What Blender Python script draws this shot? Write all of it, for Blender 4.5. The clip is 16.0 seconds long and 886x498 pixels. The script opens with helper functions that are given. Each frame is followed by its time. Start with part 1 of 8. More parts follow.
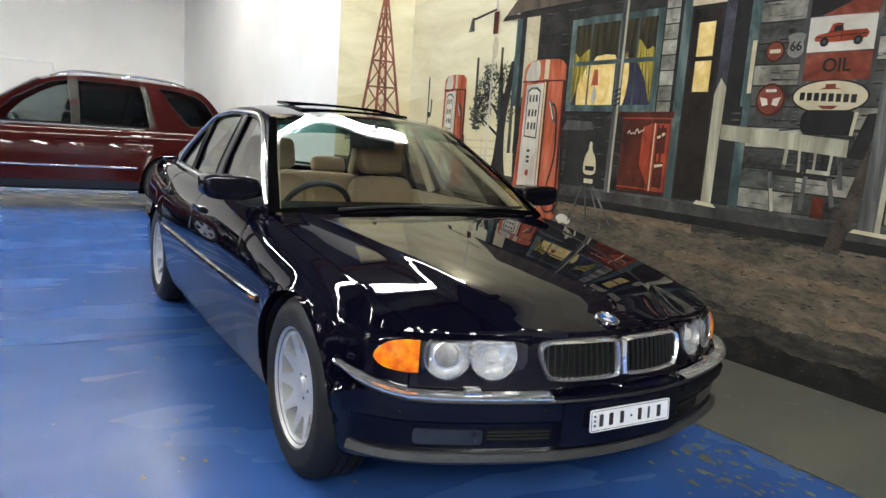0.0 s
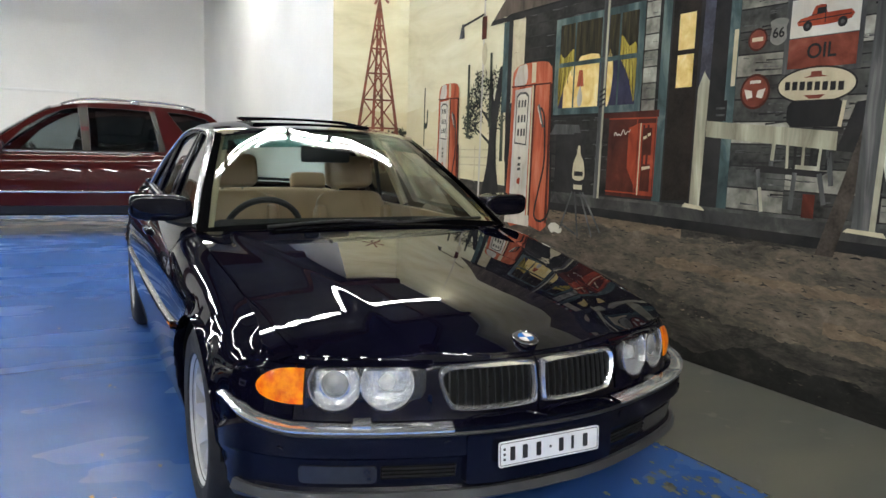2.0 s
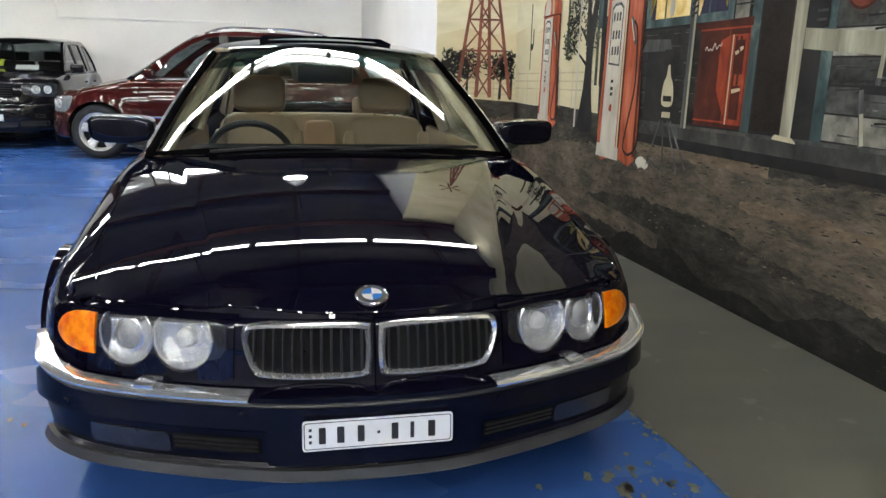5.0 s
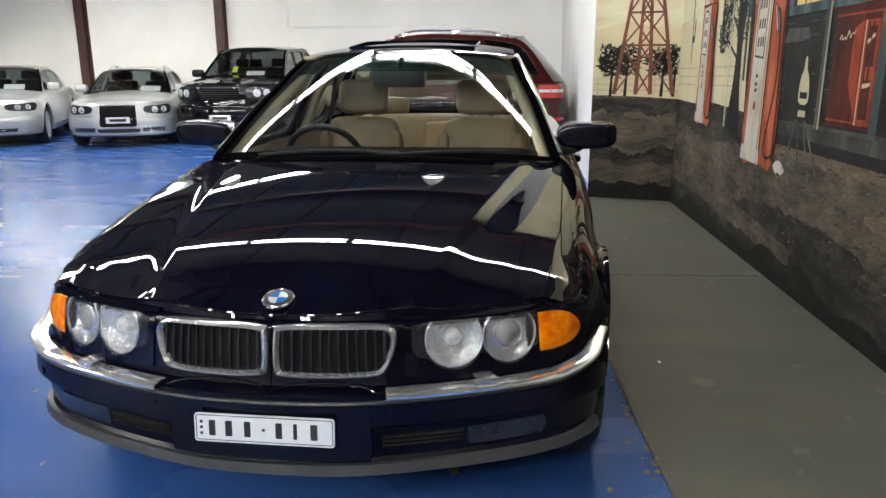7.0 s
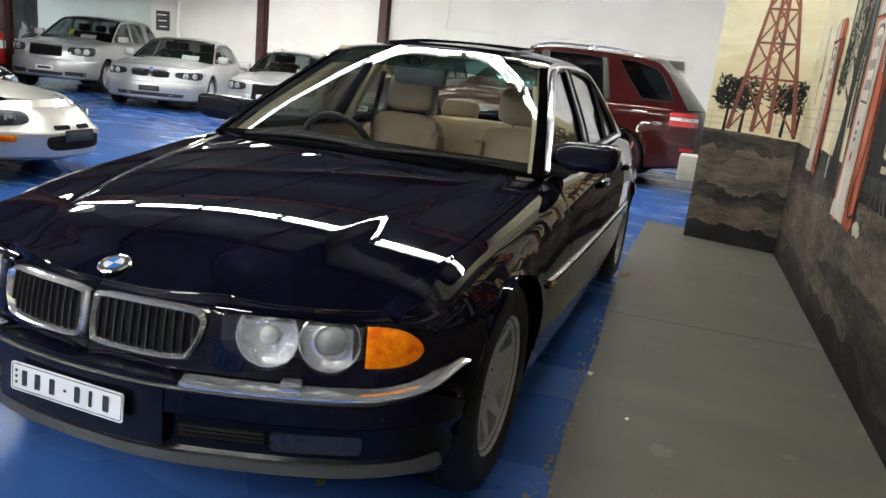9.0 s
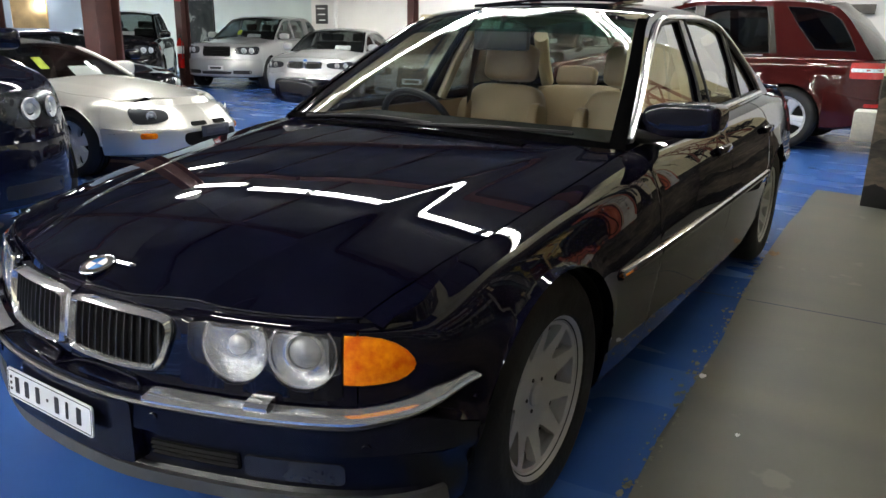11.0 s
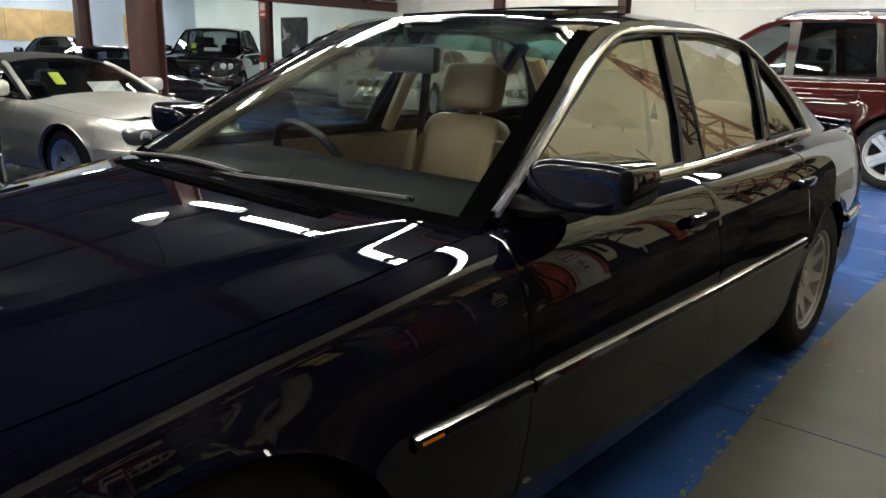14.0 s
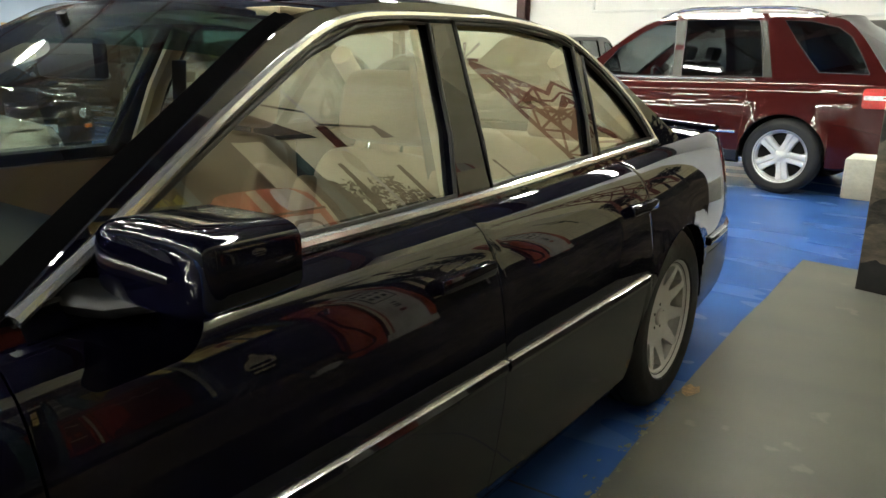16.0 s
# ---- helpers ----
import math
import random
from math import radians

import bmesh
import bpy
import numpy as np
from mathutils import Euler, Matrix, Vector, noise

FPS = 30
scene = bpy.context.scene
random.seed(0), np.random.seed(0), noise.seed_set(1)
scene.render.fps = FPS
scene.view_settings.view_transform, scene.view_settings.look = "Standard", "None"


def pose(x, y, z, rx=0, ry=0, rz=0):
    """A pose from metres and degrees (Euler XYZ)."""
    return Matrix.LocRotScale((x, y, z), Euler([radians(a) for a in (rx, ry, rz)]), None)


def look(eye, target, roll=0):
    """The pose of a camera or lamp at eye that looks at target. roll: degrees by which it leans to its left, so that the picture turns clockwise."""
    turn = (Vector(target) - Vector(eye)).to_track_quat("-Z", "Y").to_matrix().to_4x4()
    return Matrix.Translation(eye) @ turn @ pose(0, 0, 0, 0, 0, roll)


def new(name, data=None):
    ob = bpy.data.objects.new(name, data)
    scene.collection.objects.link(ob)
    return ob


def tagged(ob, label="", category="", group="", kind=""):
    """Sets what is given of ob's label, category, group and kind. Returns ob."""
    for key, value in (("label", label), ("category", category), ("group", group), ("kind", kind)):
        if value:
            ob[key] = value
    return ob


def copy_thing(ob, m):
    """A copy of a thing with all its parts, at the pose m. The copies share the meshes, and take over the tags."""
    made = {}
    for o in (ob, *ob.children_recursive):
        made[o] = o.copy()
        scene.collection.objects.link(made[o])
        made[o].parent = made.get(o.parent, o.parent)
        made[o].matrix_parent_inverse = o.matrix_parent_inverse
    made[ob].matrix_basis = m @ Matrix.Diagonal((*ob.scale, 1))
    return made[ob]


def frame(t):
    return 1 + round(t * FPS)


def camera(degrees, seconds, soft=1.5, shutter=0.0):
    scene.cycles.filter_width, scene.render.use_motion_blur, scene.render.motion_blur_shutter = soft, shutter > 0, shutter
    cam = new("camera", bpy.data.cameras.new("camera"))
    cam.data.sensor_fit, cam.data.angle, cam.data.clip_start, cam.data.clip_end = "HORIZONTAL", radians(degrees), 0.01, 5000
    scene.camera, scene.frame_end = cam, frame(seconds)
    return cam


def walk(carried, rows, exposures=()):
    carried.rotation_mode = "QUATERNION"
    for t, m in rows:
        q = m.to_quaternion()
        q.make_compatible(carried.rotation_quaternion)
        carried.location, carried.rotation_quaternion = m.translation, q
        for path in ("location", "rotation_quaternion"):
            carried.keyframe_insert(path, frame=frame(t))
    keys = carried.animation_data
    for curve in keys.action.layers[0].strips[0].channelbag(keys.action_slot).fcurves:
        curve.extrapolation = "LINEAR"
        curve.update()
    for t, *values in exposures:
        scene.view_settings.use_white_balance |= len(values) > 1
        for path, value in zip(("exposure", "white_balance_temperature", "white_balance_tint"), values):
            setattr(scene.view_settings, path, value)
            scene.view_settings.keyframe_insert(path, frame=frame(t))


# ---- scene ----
cam = camera(63.1, 16.0)
PATH = [
    (0, (-1.739, -3.936, 1.288), (-0.728, -2.237, 0.986), 4.1),
    (0.5, (-1.727, -3.938, 1.287), (-0.676, -2.262, 0.994), 4.2),
    (1, (-1.599, -3.956, 1.294), (-0.561, -2.266, 1.039), 3.4),
    (1.5, (-1.392, -4.001, 1.286), (-0.533, -2.213, 1.033), 5.9),
    (2, (-1.224, -3.966, 1.285), (-0.322, -2.202, 1.013), 1.7),
    (2.5, (-1.06, -3.875, 1.289), (-0.211, -2.077, 1.076), 2.7),
    (3, (-0.892, -3.854, 1.283), (-0.147, -2.01, 1.073), 0.9),
    (3.5, (-0.686, -3.919, 1.279), (-0.119, -2.021, 1.004), 2.6),
    (4, (-0.52, -3.913, 1.247), (-0.023, -2.026, 0.807), 0.8),
    (4.5, (-0.348, -3.862, 1.228), (0.076, -1.965, 0.753), 3.6),
    (4.7, (-0.284, -3.857, 1.237), (0.153, -1.963, 0.767), 2.2),
    (6.8, (0.543, -3.862, 1.276), (0.43, -1.921, 0.804), 0.1),
    (7, (0.623, -3.858, 1.288), (0.401, -1.93, 0.803), -0.2),
    (7.5, (0.86, -3.869, 1.274), (0.411, -1.979, 0.799), 0.9),
    (8, (1.034, -3.785, 1.279), (0.577, -1.888, 0.837), 0.8),
    (8.2, (1.1, -3.721, 1.279), (0.618, -1.831, 0.834), 2.9),
    (10.3, (1.576, -3.277, 1.272), (0.691, -1.553, 0.779), 3.5),
    (10.5, (1.56, -3.22, 1.265), (0.603, -1.523, 0.81), 3.6),
    (11, (1.572, -3.064, 1.251), (0.524, -1.457, 0.687), 1.2),
    (11.5, (1.654, -2.876, 1.259), (0.392, -1.419, 0.728), 1.8),
    (12, (1.701, -2.725, 1.263), (0.381, -1.323, 0.724), 0.3),
    (12.5, (1.669, -2.54, 1.266), (0.397, -1.083, 0.757), 1.8),
    (13, (1.631, -2.327, 1.269), (0.424, -0.831, 0.715), 0.4),
    (13.5, (1.679, -2.098, 1.266), (0.326, -0.719, 0.747), 2.5),
    (14, (1.711, -1.917, 1.266), (0.422, -0.481, 0.741), 1.7),
    (14.5, (1.644, -1.709, 1.26), (0.575, -0.087, 0.783), 1.6),
    (15, (1.607, -1.52, 1.238), (0.582, 0.113, 0.707), -2.4),
    (15.5, (1.669, -1.28, 1.258), (0.516, 0.293, 0.814), 2.0),
    (16, (1.701, -1.066, 1.254), (0.556, 0.494, 0.748), 0.9),
]
walk(cam, [(t, look(eye, target, roll)) for t, eye, target, roll in PATH], [(0, 0.56, 6420, 6), (3, 0.38, 6330, 6), (8, 0.57, 6440, 7), (12, 0.68, 6540, 6), (14, 0.60, 6720, 3), (16, 0.88, 6860, -1)])

# ---------------------------------------------------------------- world and light
world = bpy.data.worlds.new("world")
scene.world = world
world.use_nodes = True
world.node_tree.nodes["Background"].inputs["Color"].default_value = (0.55, 0.62, 0.7, 1)
world.node_tree.nodes["Background"].inputs["Strength"].default_value = 0.02


# ---------------------------------------------------------------- materials
def shader(name):
    m = bpy.data.materials.new(name)
    m.use_nodes = True
    return m, m.node_tree.nodes, m.node_tree.links, m.node_tree.nodes["Principled BSDF"]


def surface(name, base, rough=0.5, metal=0.0, coat=0.0, var=0.15, scale=6.0, fine=60.0, bump=0.05, spec=0.5, dark=None, glow=0.0, each=0.0):
    """A plain surface: two scales of colour variation, uneven gloss and fine relief."""
    m, n, l, b = shader(name)
    tc = n.new("ShaderNodeTexCoord")
    big, small = n.new("ShaderNodeTexNoise"), n.new("ShaderNodeTexNoise")
    big.inputs["Scale"].default_value, big.inputs["Detail"].default_value = scale, 5
    small.inputs["Scale"].default_value, small.inputs["Detail"].default_value = fine, 3
    l.new(tc.outputs["Object"], big.inputs["Vector"]), l.new(tc.outputs["Object"], small.inputs["Vector"])
    add = n.new("ShaderNodeMath")
    add.operation = "MULTIPLY_ADD"
    l.new(small.outputs["Fac"], add.inputs[0])
    add.inputs[1].default_value = 0.35
    l.new(big.outputs["Fac"], add.inputs[2])
    ramp = n.new("ShaderNodeValToRGB")
    low = dark or [c * (1 - var) for c in base]
    high = [min(1, c * (1 + var)) for c in base]
    ramp.color_ramp.elements[0].position, ramp.color_ramp.elements[1].position = 0.45, 0.9
    ramp.color_ramp.elements[0].color, ramp.color_ramp.elements[1].color = (*low, 1), (*high, 1)
    l.new(add.outputs[0], ramp.inputs["Fac"])
    colour = ramp.outputs["Color"]
    if each:
        info, mix = n.new("ShaderNodeObjectInfo"), n.new("ShaderNodeHueSaturation")
        rng = n.new("ShaderNodeMapRange")
        rng.inputs["To Min"].default_value, rng.inputs["To Max"].default_value = 1 - each, 1 + each
        l.new(info.outputs["Random"], rng.inputs["Value"])
        l.new(rng.outputs["Result"], mix.inputs["Value"])
        l.new(colour, mix.inputs["Color"])
        colour = mix.outputs["Color"]
    l.new(colour, b.inputs["Base Color"])
    b.inputs["Metallic"].default_value = metal
    b.inputs["Specular IOR Level"].default_value = spec
    b.inputs["Coat Weight"].default_value, b.inputs["Coat Roughness"].default_value = coat, 0.03
    rr = n.new("ShaderNodeMapRange")
    rr.inputs["To Min"].default_value, rr.inputs["To Max"].default_value = max(0.02, rough * 0.8), min(1, rough * 1.25)
    l.new(big.outputs["Fac"], rr.inputs["Value"]), l.new(rr.outputs["Result"], b.inputs["Roughness"])
    if bump:
        bp = n.new("ShaderNodeBump")
        bp.inputs["Strength"].default_value, bp.inputs["Distance"].default_value = bump, 0.01
        l.new(small.outputs["Fac"], bp.inputs["Height"]), l.new(bp.outputs["Normal"], b.inputs["Normal"])
    if glow:
        b.inputs["Emission Color"].default_value, b.inputs["Emission Strength"].default_value = (*base, 1), glow
    return m


def car_paint(name, base, flake=0.25, rough=0.3):
    """Clear-coated car paint: a dark metallic base under a hard gloss coat with a faint orange-peel."""
    m, n, l, b = shader(name)
    b.inputs["Metallic"].default_value, b.inputs["Roughness"].default_value = flake, rough
    b.inputs["Specular IOR Level"].default_value = 0.0
    b.inputs["Coat IOR"].default_value = 1.42
    b.inputs["Coat Weight"].default_value, b.inputs["Coat Roughness"].default_value = 1.0, 0.015
    tc, noise_a, noise_b, bp = (n.new("ShaderNode" + k) for k in ("TexCoord", "TexNoise", "TexNoise", "Bump"))
    noise_a.inputs["Scale"].default_value, noise_b.inputs["Scale"].default_value = 900, 3.0
    ramp = n.new("ShaderNodeValToRGB")
    ramp.color_ramp.elements[0].color = (*[c * 0.7 for c in base], 1)
    ramp.color_ramp.elements[1].color = (*[min(1, c * 1.3) for c in base], 1)
    l.new(tc.outputs["Object"], noise_a.inputs["Vector"]), l.new(tc.outputs["Object"], noise_b.inputs["Vector"])
    l.new(noise_a.outputs["Fac"], ramp.inputs["Fac"]), l.new(ramp.outputs["Color"], b.inputs["Base Color"])
    bp.inputs["Strength"].default_value, bp.inputs["Distance"].default_value = 0.06, 0.004
    l.new(noise_b.outputs["Fac"], bp.inputs["Height"]), l.new(bp.outputs["Normal"], b.inputs["Coat Normal"])
    return m


def sheen(n, l, index):
    """How much a thin sheet mirrors at each angle, alike from both of its sides."""
    f0 = ((index - 1) / (index + 1)) ** 2
    lw, power, scale = n.new("ShaderNodeLayerWeight"), n.new("ShaderNodeMath"), n.new("ShaderNodeMapRange")
    lw.inputs["Blend"].default_value = 0.5
    power.operation = "POWER"
    power.inputs[1].default_value = 5.0
    l.new(lw.outputs["Facing"], power.inputs[0])
    scale.inputs["To Min"].default_value, scale.inputs["To Max"].default_value = 2 * f0 / (1 + f0), 1.0
    l.new(power.outputs[0], scale.inputs["Value"])
    return scale.outputs["Result"]


def glass(name, tint=(0.8, 0.88, 0.86), gloss=1.5):
    """A thin pane: clear straight through, with the mirror of real glass on its face."""
    m, n, l, b = shader(name)
    n.remove(b)
    clear, shine, mix = (n.new("ShaderNode" + k) for k in ("BsdfTransparent", "BsdfGlossy", "MixShader"))
    clear.inputs["Color"].default_value = (*tint, 1)
    shine.inputs["Roughness"].default_value = 0.01
    l.new(sheen(n, l, gloss), mix.inputs["Fac"]), l.new(clear.outputs[0], mix.inputs[1]), l.new(shine.outputs[0], mix.inputs[2])
    l.new(mix.outputs[0], n["Material Output"].inputs["Surface"])
    return m


def lamp_lens(name, haze=0.22, gloss=1.22):
    """Moulded lamp glass: mostly clear, slightly clouded, with a bright skin."""
    m, n, l, b = shader(name)
    clear, cloud = n.new("ShaderNodeBsdfTransparent"), n.new("ShaderNodeMixShader")
    skin, shine = n.new("ShaderNodeMixShader"), n.new("ShaderNodeBsdfGlossy")
    b.inputs["Base Color"].default_value, b.inputs["Roughness"].default_value = (0.62, 0.62, 0.61, 1), 0.35
    tc, no, rng = (n.new("ShaderNode" + k) for k in ("TexCoord", "TexNoise", "MapRange"))
    no.inputs["Scale"].default_value, no.inputs["Detail"].default_value = 26, 4
    rng.inputs["To Min"].default_value, rng.inputs["To Max"].default_value = haze * 0.4, haze * 1.7
    l.new(tc.outputs["Object"], no.inputs["Vector"]), l.new(no.outputs["Fac"], rng.inputs["Value"]), l.new(rng.outputs["Result"], cloud.inputs["Fac"])
    l.new(clear.outputs[0], cloud.inputs[1]), l.new(b.outputs[0], cloud.inputs[2])
    shine.inputs["Roughness"].default_value = 0.05
    l.new(sheen(n, l, gloss), skin.inputs["Fac"]), l.new(cloud.outputs[0], skin.inputs[1]), l.new(shine.outputs[0], skin.inputs[2])
    l.new(skin.outputs[0], n["Material Output"].inputs["Surface"])
    return m


def lamp_glow(name, colour, strength):
    m, n, l, b = shader(name)
    b.inputs["Base Color"].default_value = (0.9, 0.9, 0.9, 1)
    b.inputs["Emission Color"].default_value, b.inputs["Emission Strength"].default_value = (*colour, 1), strength
    return m


def floor_paint(name, base, worn, rough, joint):
    """Painted concrete: roller marks, scuffs, chips worn through to the slab, and long saw-cut joints."""
    m, n, l, b = shader(name)
    tc = n.new("ShaderNodeTexCoord")
    big, mid, fine = (n.new("ShaderNodeTexNoise") for _ in range(3))
    for node, s, d in ((big, 1.1, 2), (mid, 4.0, 8), (fine, 160, 2)):
        node.inputs["Scale"].default_value, node.inputs["Detail"].default_value = s, d
        l.new(tc.outputs["Object"], node.inputs["Vector"])
    smear = n.new("ShaderNodeMapping")
    smear.inputs["Rotation"].default_value, smear.inputs["Scale"].default_value = (0, 0, 0.6), (0.7, 2.2, 1)
    l.new(tc.outputs["Object"], smear.inputs["Vector"]), l.new(smear.outputs["Vector"], big.inputs["Vector"])
    tone = n.new("ShaderNodeValToRGB")
    e = tone.color_ramp.elements
    e[0].position, e[1].position = 0.3, 0.72
    e[0].color, e[1].color = (*[c * 0.90 for c in base], 1), (*[min(1, c * q) for c, q in zip(base, (1.30, 1.20, 1.07))], 1)
    half = n.new("ShaderNodeMath")
    half.operation = "MULTIPLY_ADD"
    half.inputs[1].default_value = 0.05
    l.new(mid.outputs["Fac"], half.inputs[0])
    half2 = n.new("ShaderNodeMath")
    half2.operation = "MULTIPLY"
    half2.inputs[1].default_value = 0.95
    l.new(big.outputs["Fac"], half2.inputs[0]), l.new(half2.outputs[0], half.inputs[2])
    l.new(half.outputs[0], tone.inputs["Fac"])
    chip = n.new("ShaderNodeValToRGB")
    chip.color_ramp.elements[0].position, chip.color_ramp.elements[1].position = joint, joint + 0.03
    l.new(mid.outputs["Fac"], chip.inputs["Fac"])
    mix = n.new("ShaderNodeMix")
    mix.data_type = "RGBA"
    mix.inputs["B"].default_value = (*worn, 1)
    l.new(chip.outputs["Color"], mix.inputs["Factor"]), l.new(tone.outputs["Color"], mix.inputs["A"])
    l.new(mix.outputs["Result"], b.inputs["Base Color"])
    rr = n.new("ShaderNodeMapRange")
    rr.inputs["To Min"].default_value, rr.inputs["To Max"].default_value = rough * 0.93, rough * 1.08
    l.new(big.outputs["Fac"], rr.inputs["Value"]), l.new(rr.outputs["Result"], b.inputs["Roughness"])
    b.inputs["Specular IOR Level"].default_value = 0.10
    bp = n.new("ShaderNodeBump")
    bp.inputs["Strength"].default_value, bp.inputs["Distance"].default_value = 0.03, 0.003
    l.new(fine.outputs["Fac"], bp.inputs["Height"]), l.new(bp.outputs["Normal"], b.inputs["Normal"])
    return m


def brushed(name, stops, scale=(3, 3, 3), rough=0.55, detail=8, warp=0.6, grain=0.62):
    """Scenic paint: strokes of several colours blended by a stretched noise."""
    m, n, l, b = shader(name)
    tc, mp, no, ramp = (n.new("ShaderNode" + k) for k in ("TexCoord", "Mapping", "TexNoise", "ValToRGB"))
    mp.inputs["Scale"].default_value = scale
    no.inputs["Scale"].default_value, no.inputs["Detail"].default_value, no.inputs["Distortion"].default_value = 1.0, detail, warp
    no.inputs["Roughness"].default_value = grain
    l.new(tc.outputs["Object"], mp.inputs["Vector"]), l.new(mp.outputs["Vector"], no.inputs["Vector"]), l.new(no.outputs["Fac"], ramp.inputs["Fac"])
    e = ramp.color_ramp.elements
    while len(e) < len(stops):
        e.new(0.5)
    for k, (p, c) in enumerate(stops):
        e[k].position, e[k].color = p, (*c, 1)
    l.new(ramp.outputs["Color"], b.inputs["Base Color"])
    b.inputs["Roughness"].default_value, b.inputs["Specular IOR Level"].default_value = max(rough, 0.7), 0.12
    return m


NAVY = car_paint("navy_paint", (0.0024, 0.0023, 0.0078), 0.0, 0.6)
MAROON = car_paint("maroon_paint", (0.038, 0.006, 0.0055), 0.15, 0.5)
SILVER = car_paint("silver_paint", (0.45, 0.46, 0.465), 0.6, 0.34)
PEARL = car_paint("champagne_silver_paint", (0.58, 0.57, 0.53), 0.6, 0.36)
BLACK_PAINT = car_paint("black_paint", (0.006, 0.006, 0.008), 0.0, 0.6)
DARK_BLUE = car_paint("dark_blue_paint", (0.004, 0.005, 0.014), 0.0, 0.6)
CHROME = surface("chrome", (0.82, 0.83, 0.85), 0.08, 1.0, var=0.03, bump=0.01)
ALLOY = surface("silver_alloy", (0.64, 0.64, 0.64), 0.34, 0.4, coat=0.4, var=0.08, bump=0.02)
BRIGHT = surface("polished_bright_metal", (0.95, 0.95, 0.96), 0.12, 0.82, coat=1.0, var=0.04, scale=18, bump=0.01)
SATIN = surface("worn_chrome", (0.86, 0.86, 0.87), 0.15, 0.86, coat=0.5, var=0.06, scale=18, bump=0.03)
LAMP_SILVER = surface("bright_lamp_bowl", (0.60, 0.61, 0.63), 0.20, 0.75, var=0.12, scale=40, fine=120, bump=0.5)
LAMP_DARK = surface("dark_lamp_plate", (0.016, 0.016, 0.022), 0.35, coat=0.3, var=0.25, scale=20)
LAMP_GREY = surface("lamp_housing_grey", (0.30, 0.305, 0.31), 0.4, 0.3, var=0.3, scale=22, bump=0.15)
BAND = glass("teal_shade_band", (0.20, 0.42, 0.42), 1.2)
SMOKED = surface("smoked_lens", (0.022, 0.023, 0.028), 0.25, coat=0.4, var=0.25)
DARK_ALLOY = surface("shaded_alloy", (0.035, 0.035, 0.036), 0.5, 0.3, var=0.2)
RUBBER = surface("tyre_rubber", (0.006, 0.006, 0.0065), 0.66, var=0.3, scale=20, bump=0.15)
SEAL = surface("black_window_seal", (0.003, 0.003, 0.0035), 0.7, var=0.2, spec=0.0)
TRIM = surface("black_plastic", (0.012, 0.012, 0.013), 0.45, var=0.2, bump=0.08)
BUMPER = surface("satin_navy_bumper", (0.0030, 0.0034, 0.0085), 0.22, var=0.2, bump=0.02, spec=0.22)
LIP_GREY = surface("grey_valance_plastic", (0.040, 0.040, 0.042), 0.38, var=0.2, bump=0.08)
PILLAR = surface("satin_dark_pillar", (0.022, 0.020, 0.014), 0.22, var=0.15, spec=0.5, bump=0.02)
SHELL = surface("underbody_black", (0.006, 0.006, 0.006), 0.8, var=0.2, spec=0.1)
LEATHER = surface("beige_leather", (0.31, 0.215, 0.125), 0.48, var=0.12, scale=5, fine=140, bump=0.25)
LEATHER_TAN = surface("tan_leather", (0.36, 0.22, 0.12), 0.45, var=0.15, scale=5, fine=140, bump=0.25)
LINING = surface("cream_roof_lining", (0.50, 0.43, 0.29), 0.9, var=0.08, fine=200, bump=0.15)
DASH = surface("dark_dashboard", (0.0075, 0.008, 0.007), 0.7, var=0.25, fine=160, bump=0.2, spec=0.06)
CARPET = surface("dark_carpet", (0.03, 0.03, 0.035), 0.95, var=0.3, fine=200, bump=0.5)
WOODTRIM = surface("burr_wood", (0.10, 0.035, 0.012), 0.2, coat=0.8, var=0.5, scale=14)
GLASS = glass("car_glass", (0.70, 0.78, 0.74), 1.5)
SIDE_GLASS = glass("car_side_glass", (0.44, 0.48, 0.41), 2.35)
GLASS_TINT = glass("tinted_car_glass", (0.10, 0.11, 0.11), 1.5)
LENS = lamp_lens("lamp_lens", 0.10)
LENS_DIM = lamp_lens("dim_lamp_lens", 0.05)
LENS_COVER = lamp_lens("clear_lamp_cover", 0.03, 1.25)
LENS_CLEAR = glass("parked_lamp_lens", (0.62, 0.65, 0.68), 1.25)
REFLECTOR = surface("lamp_reflector", (0.62, 0.63, 0.63), 0.42, 0.25, var=0.28, scale=34, bump=0.25)
AMBER = surface("amber_lens", (1.0, 0.22, 0.0), 0.5, coat=0.6, var=0.5, scale=24, fine=90, bump=0.08, spec=0.1, dark=(0.72, 0.085, 0.0))
YELLOW_CARD = surface("yellow_card", (0.72, 0.80, 0.08), 0.6, var=0.05)
RED_LENS = surface("red_lens", (0.42, 0.012, 0.010), 0.15, coat=0.8, var=0.2, scale=40, bump=0.1)
WHITE_PLATE = surface("white_plate", (0.78, 0.79, 0.80), 0.35, var=0.04, bump=0.02)
BLACK_INK = surface("black_ink", (0.015, 0.015, 0.017), 0.5, var=0.1)
BADGE_BLUE = surface("badge_blue", (0.03, 0.16, 0.5), 0.15, coat=0.8, var=0.05)
BADGE_WHITE = surface("badge_white", (0.8, 0.8, 0.8), 0.15, coat=0.8, var=0.05)
PAPER = surface("white_card", (0.85, 0.85, 0.83), 0.7, var=0.04)
SOFT_TOP = surface("black_soft_top", (0.012, 0.012, 0.012), 0.9, var=0.3, fine=220, bump=0.4)


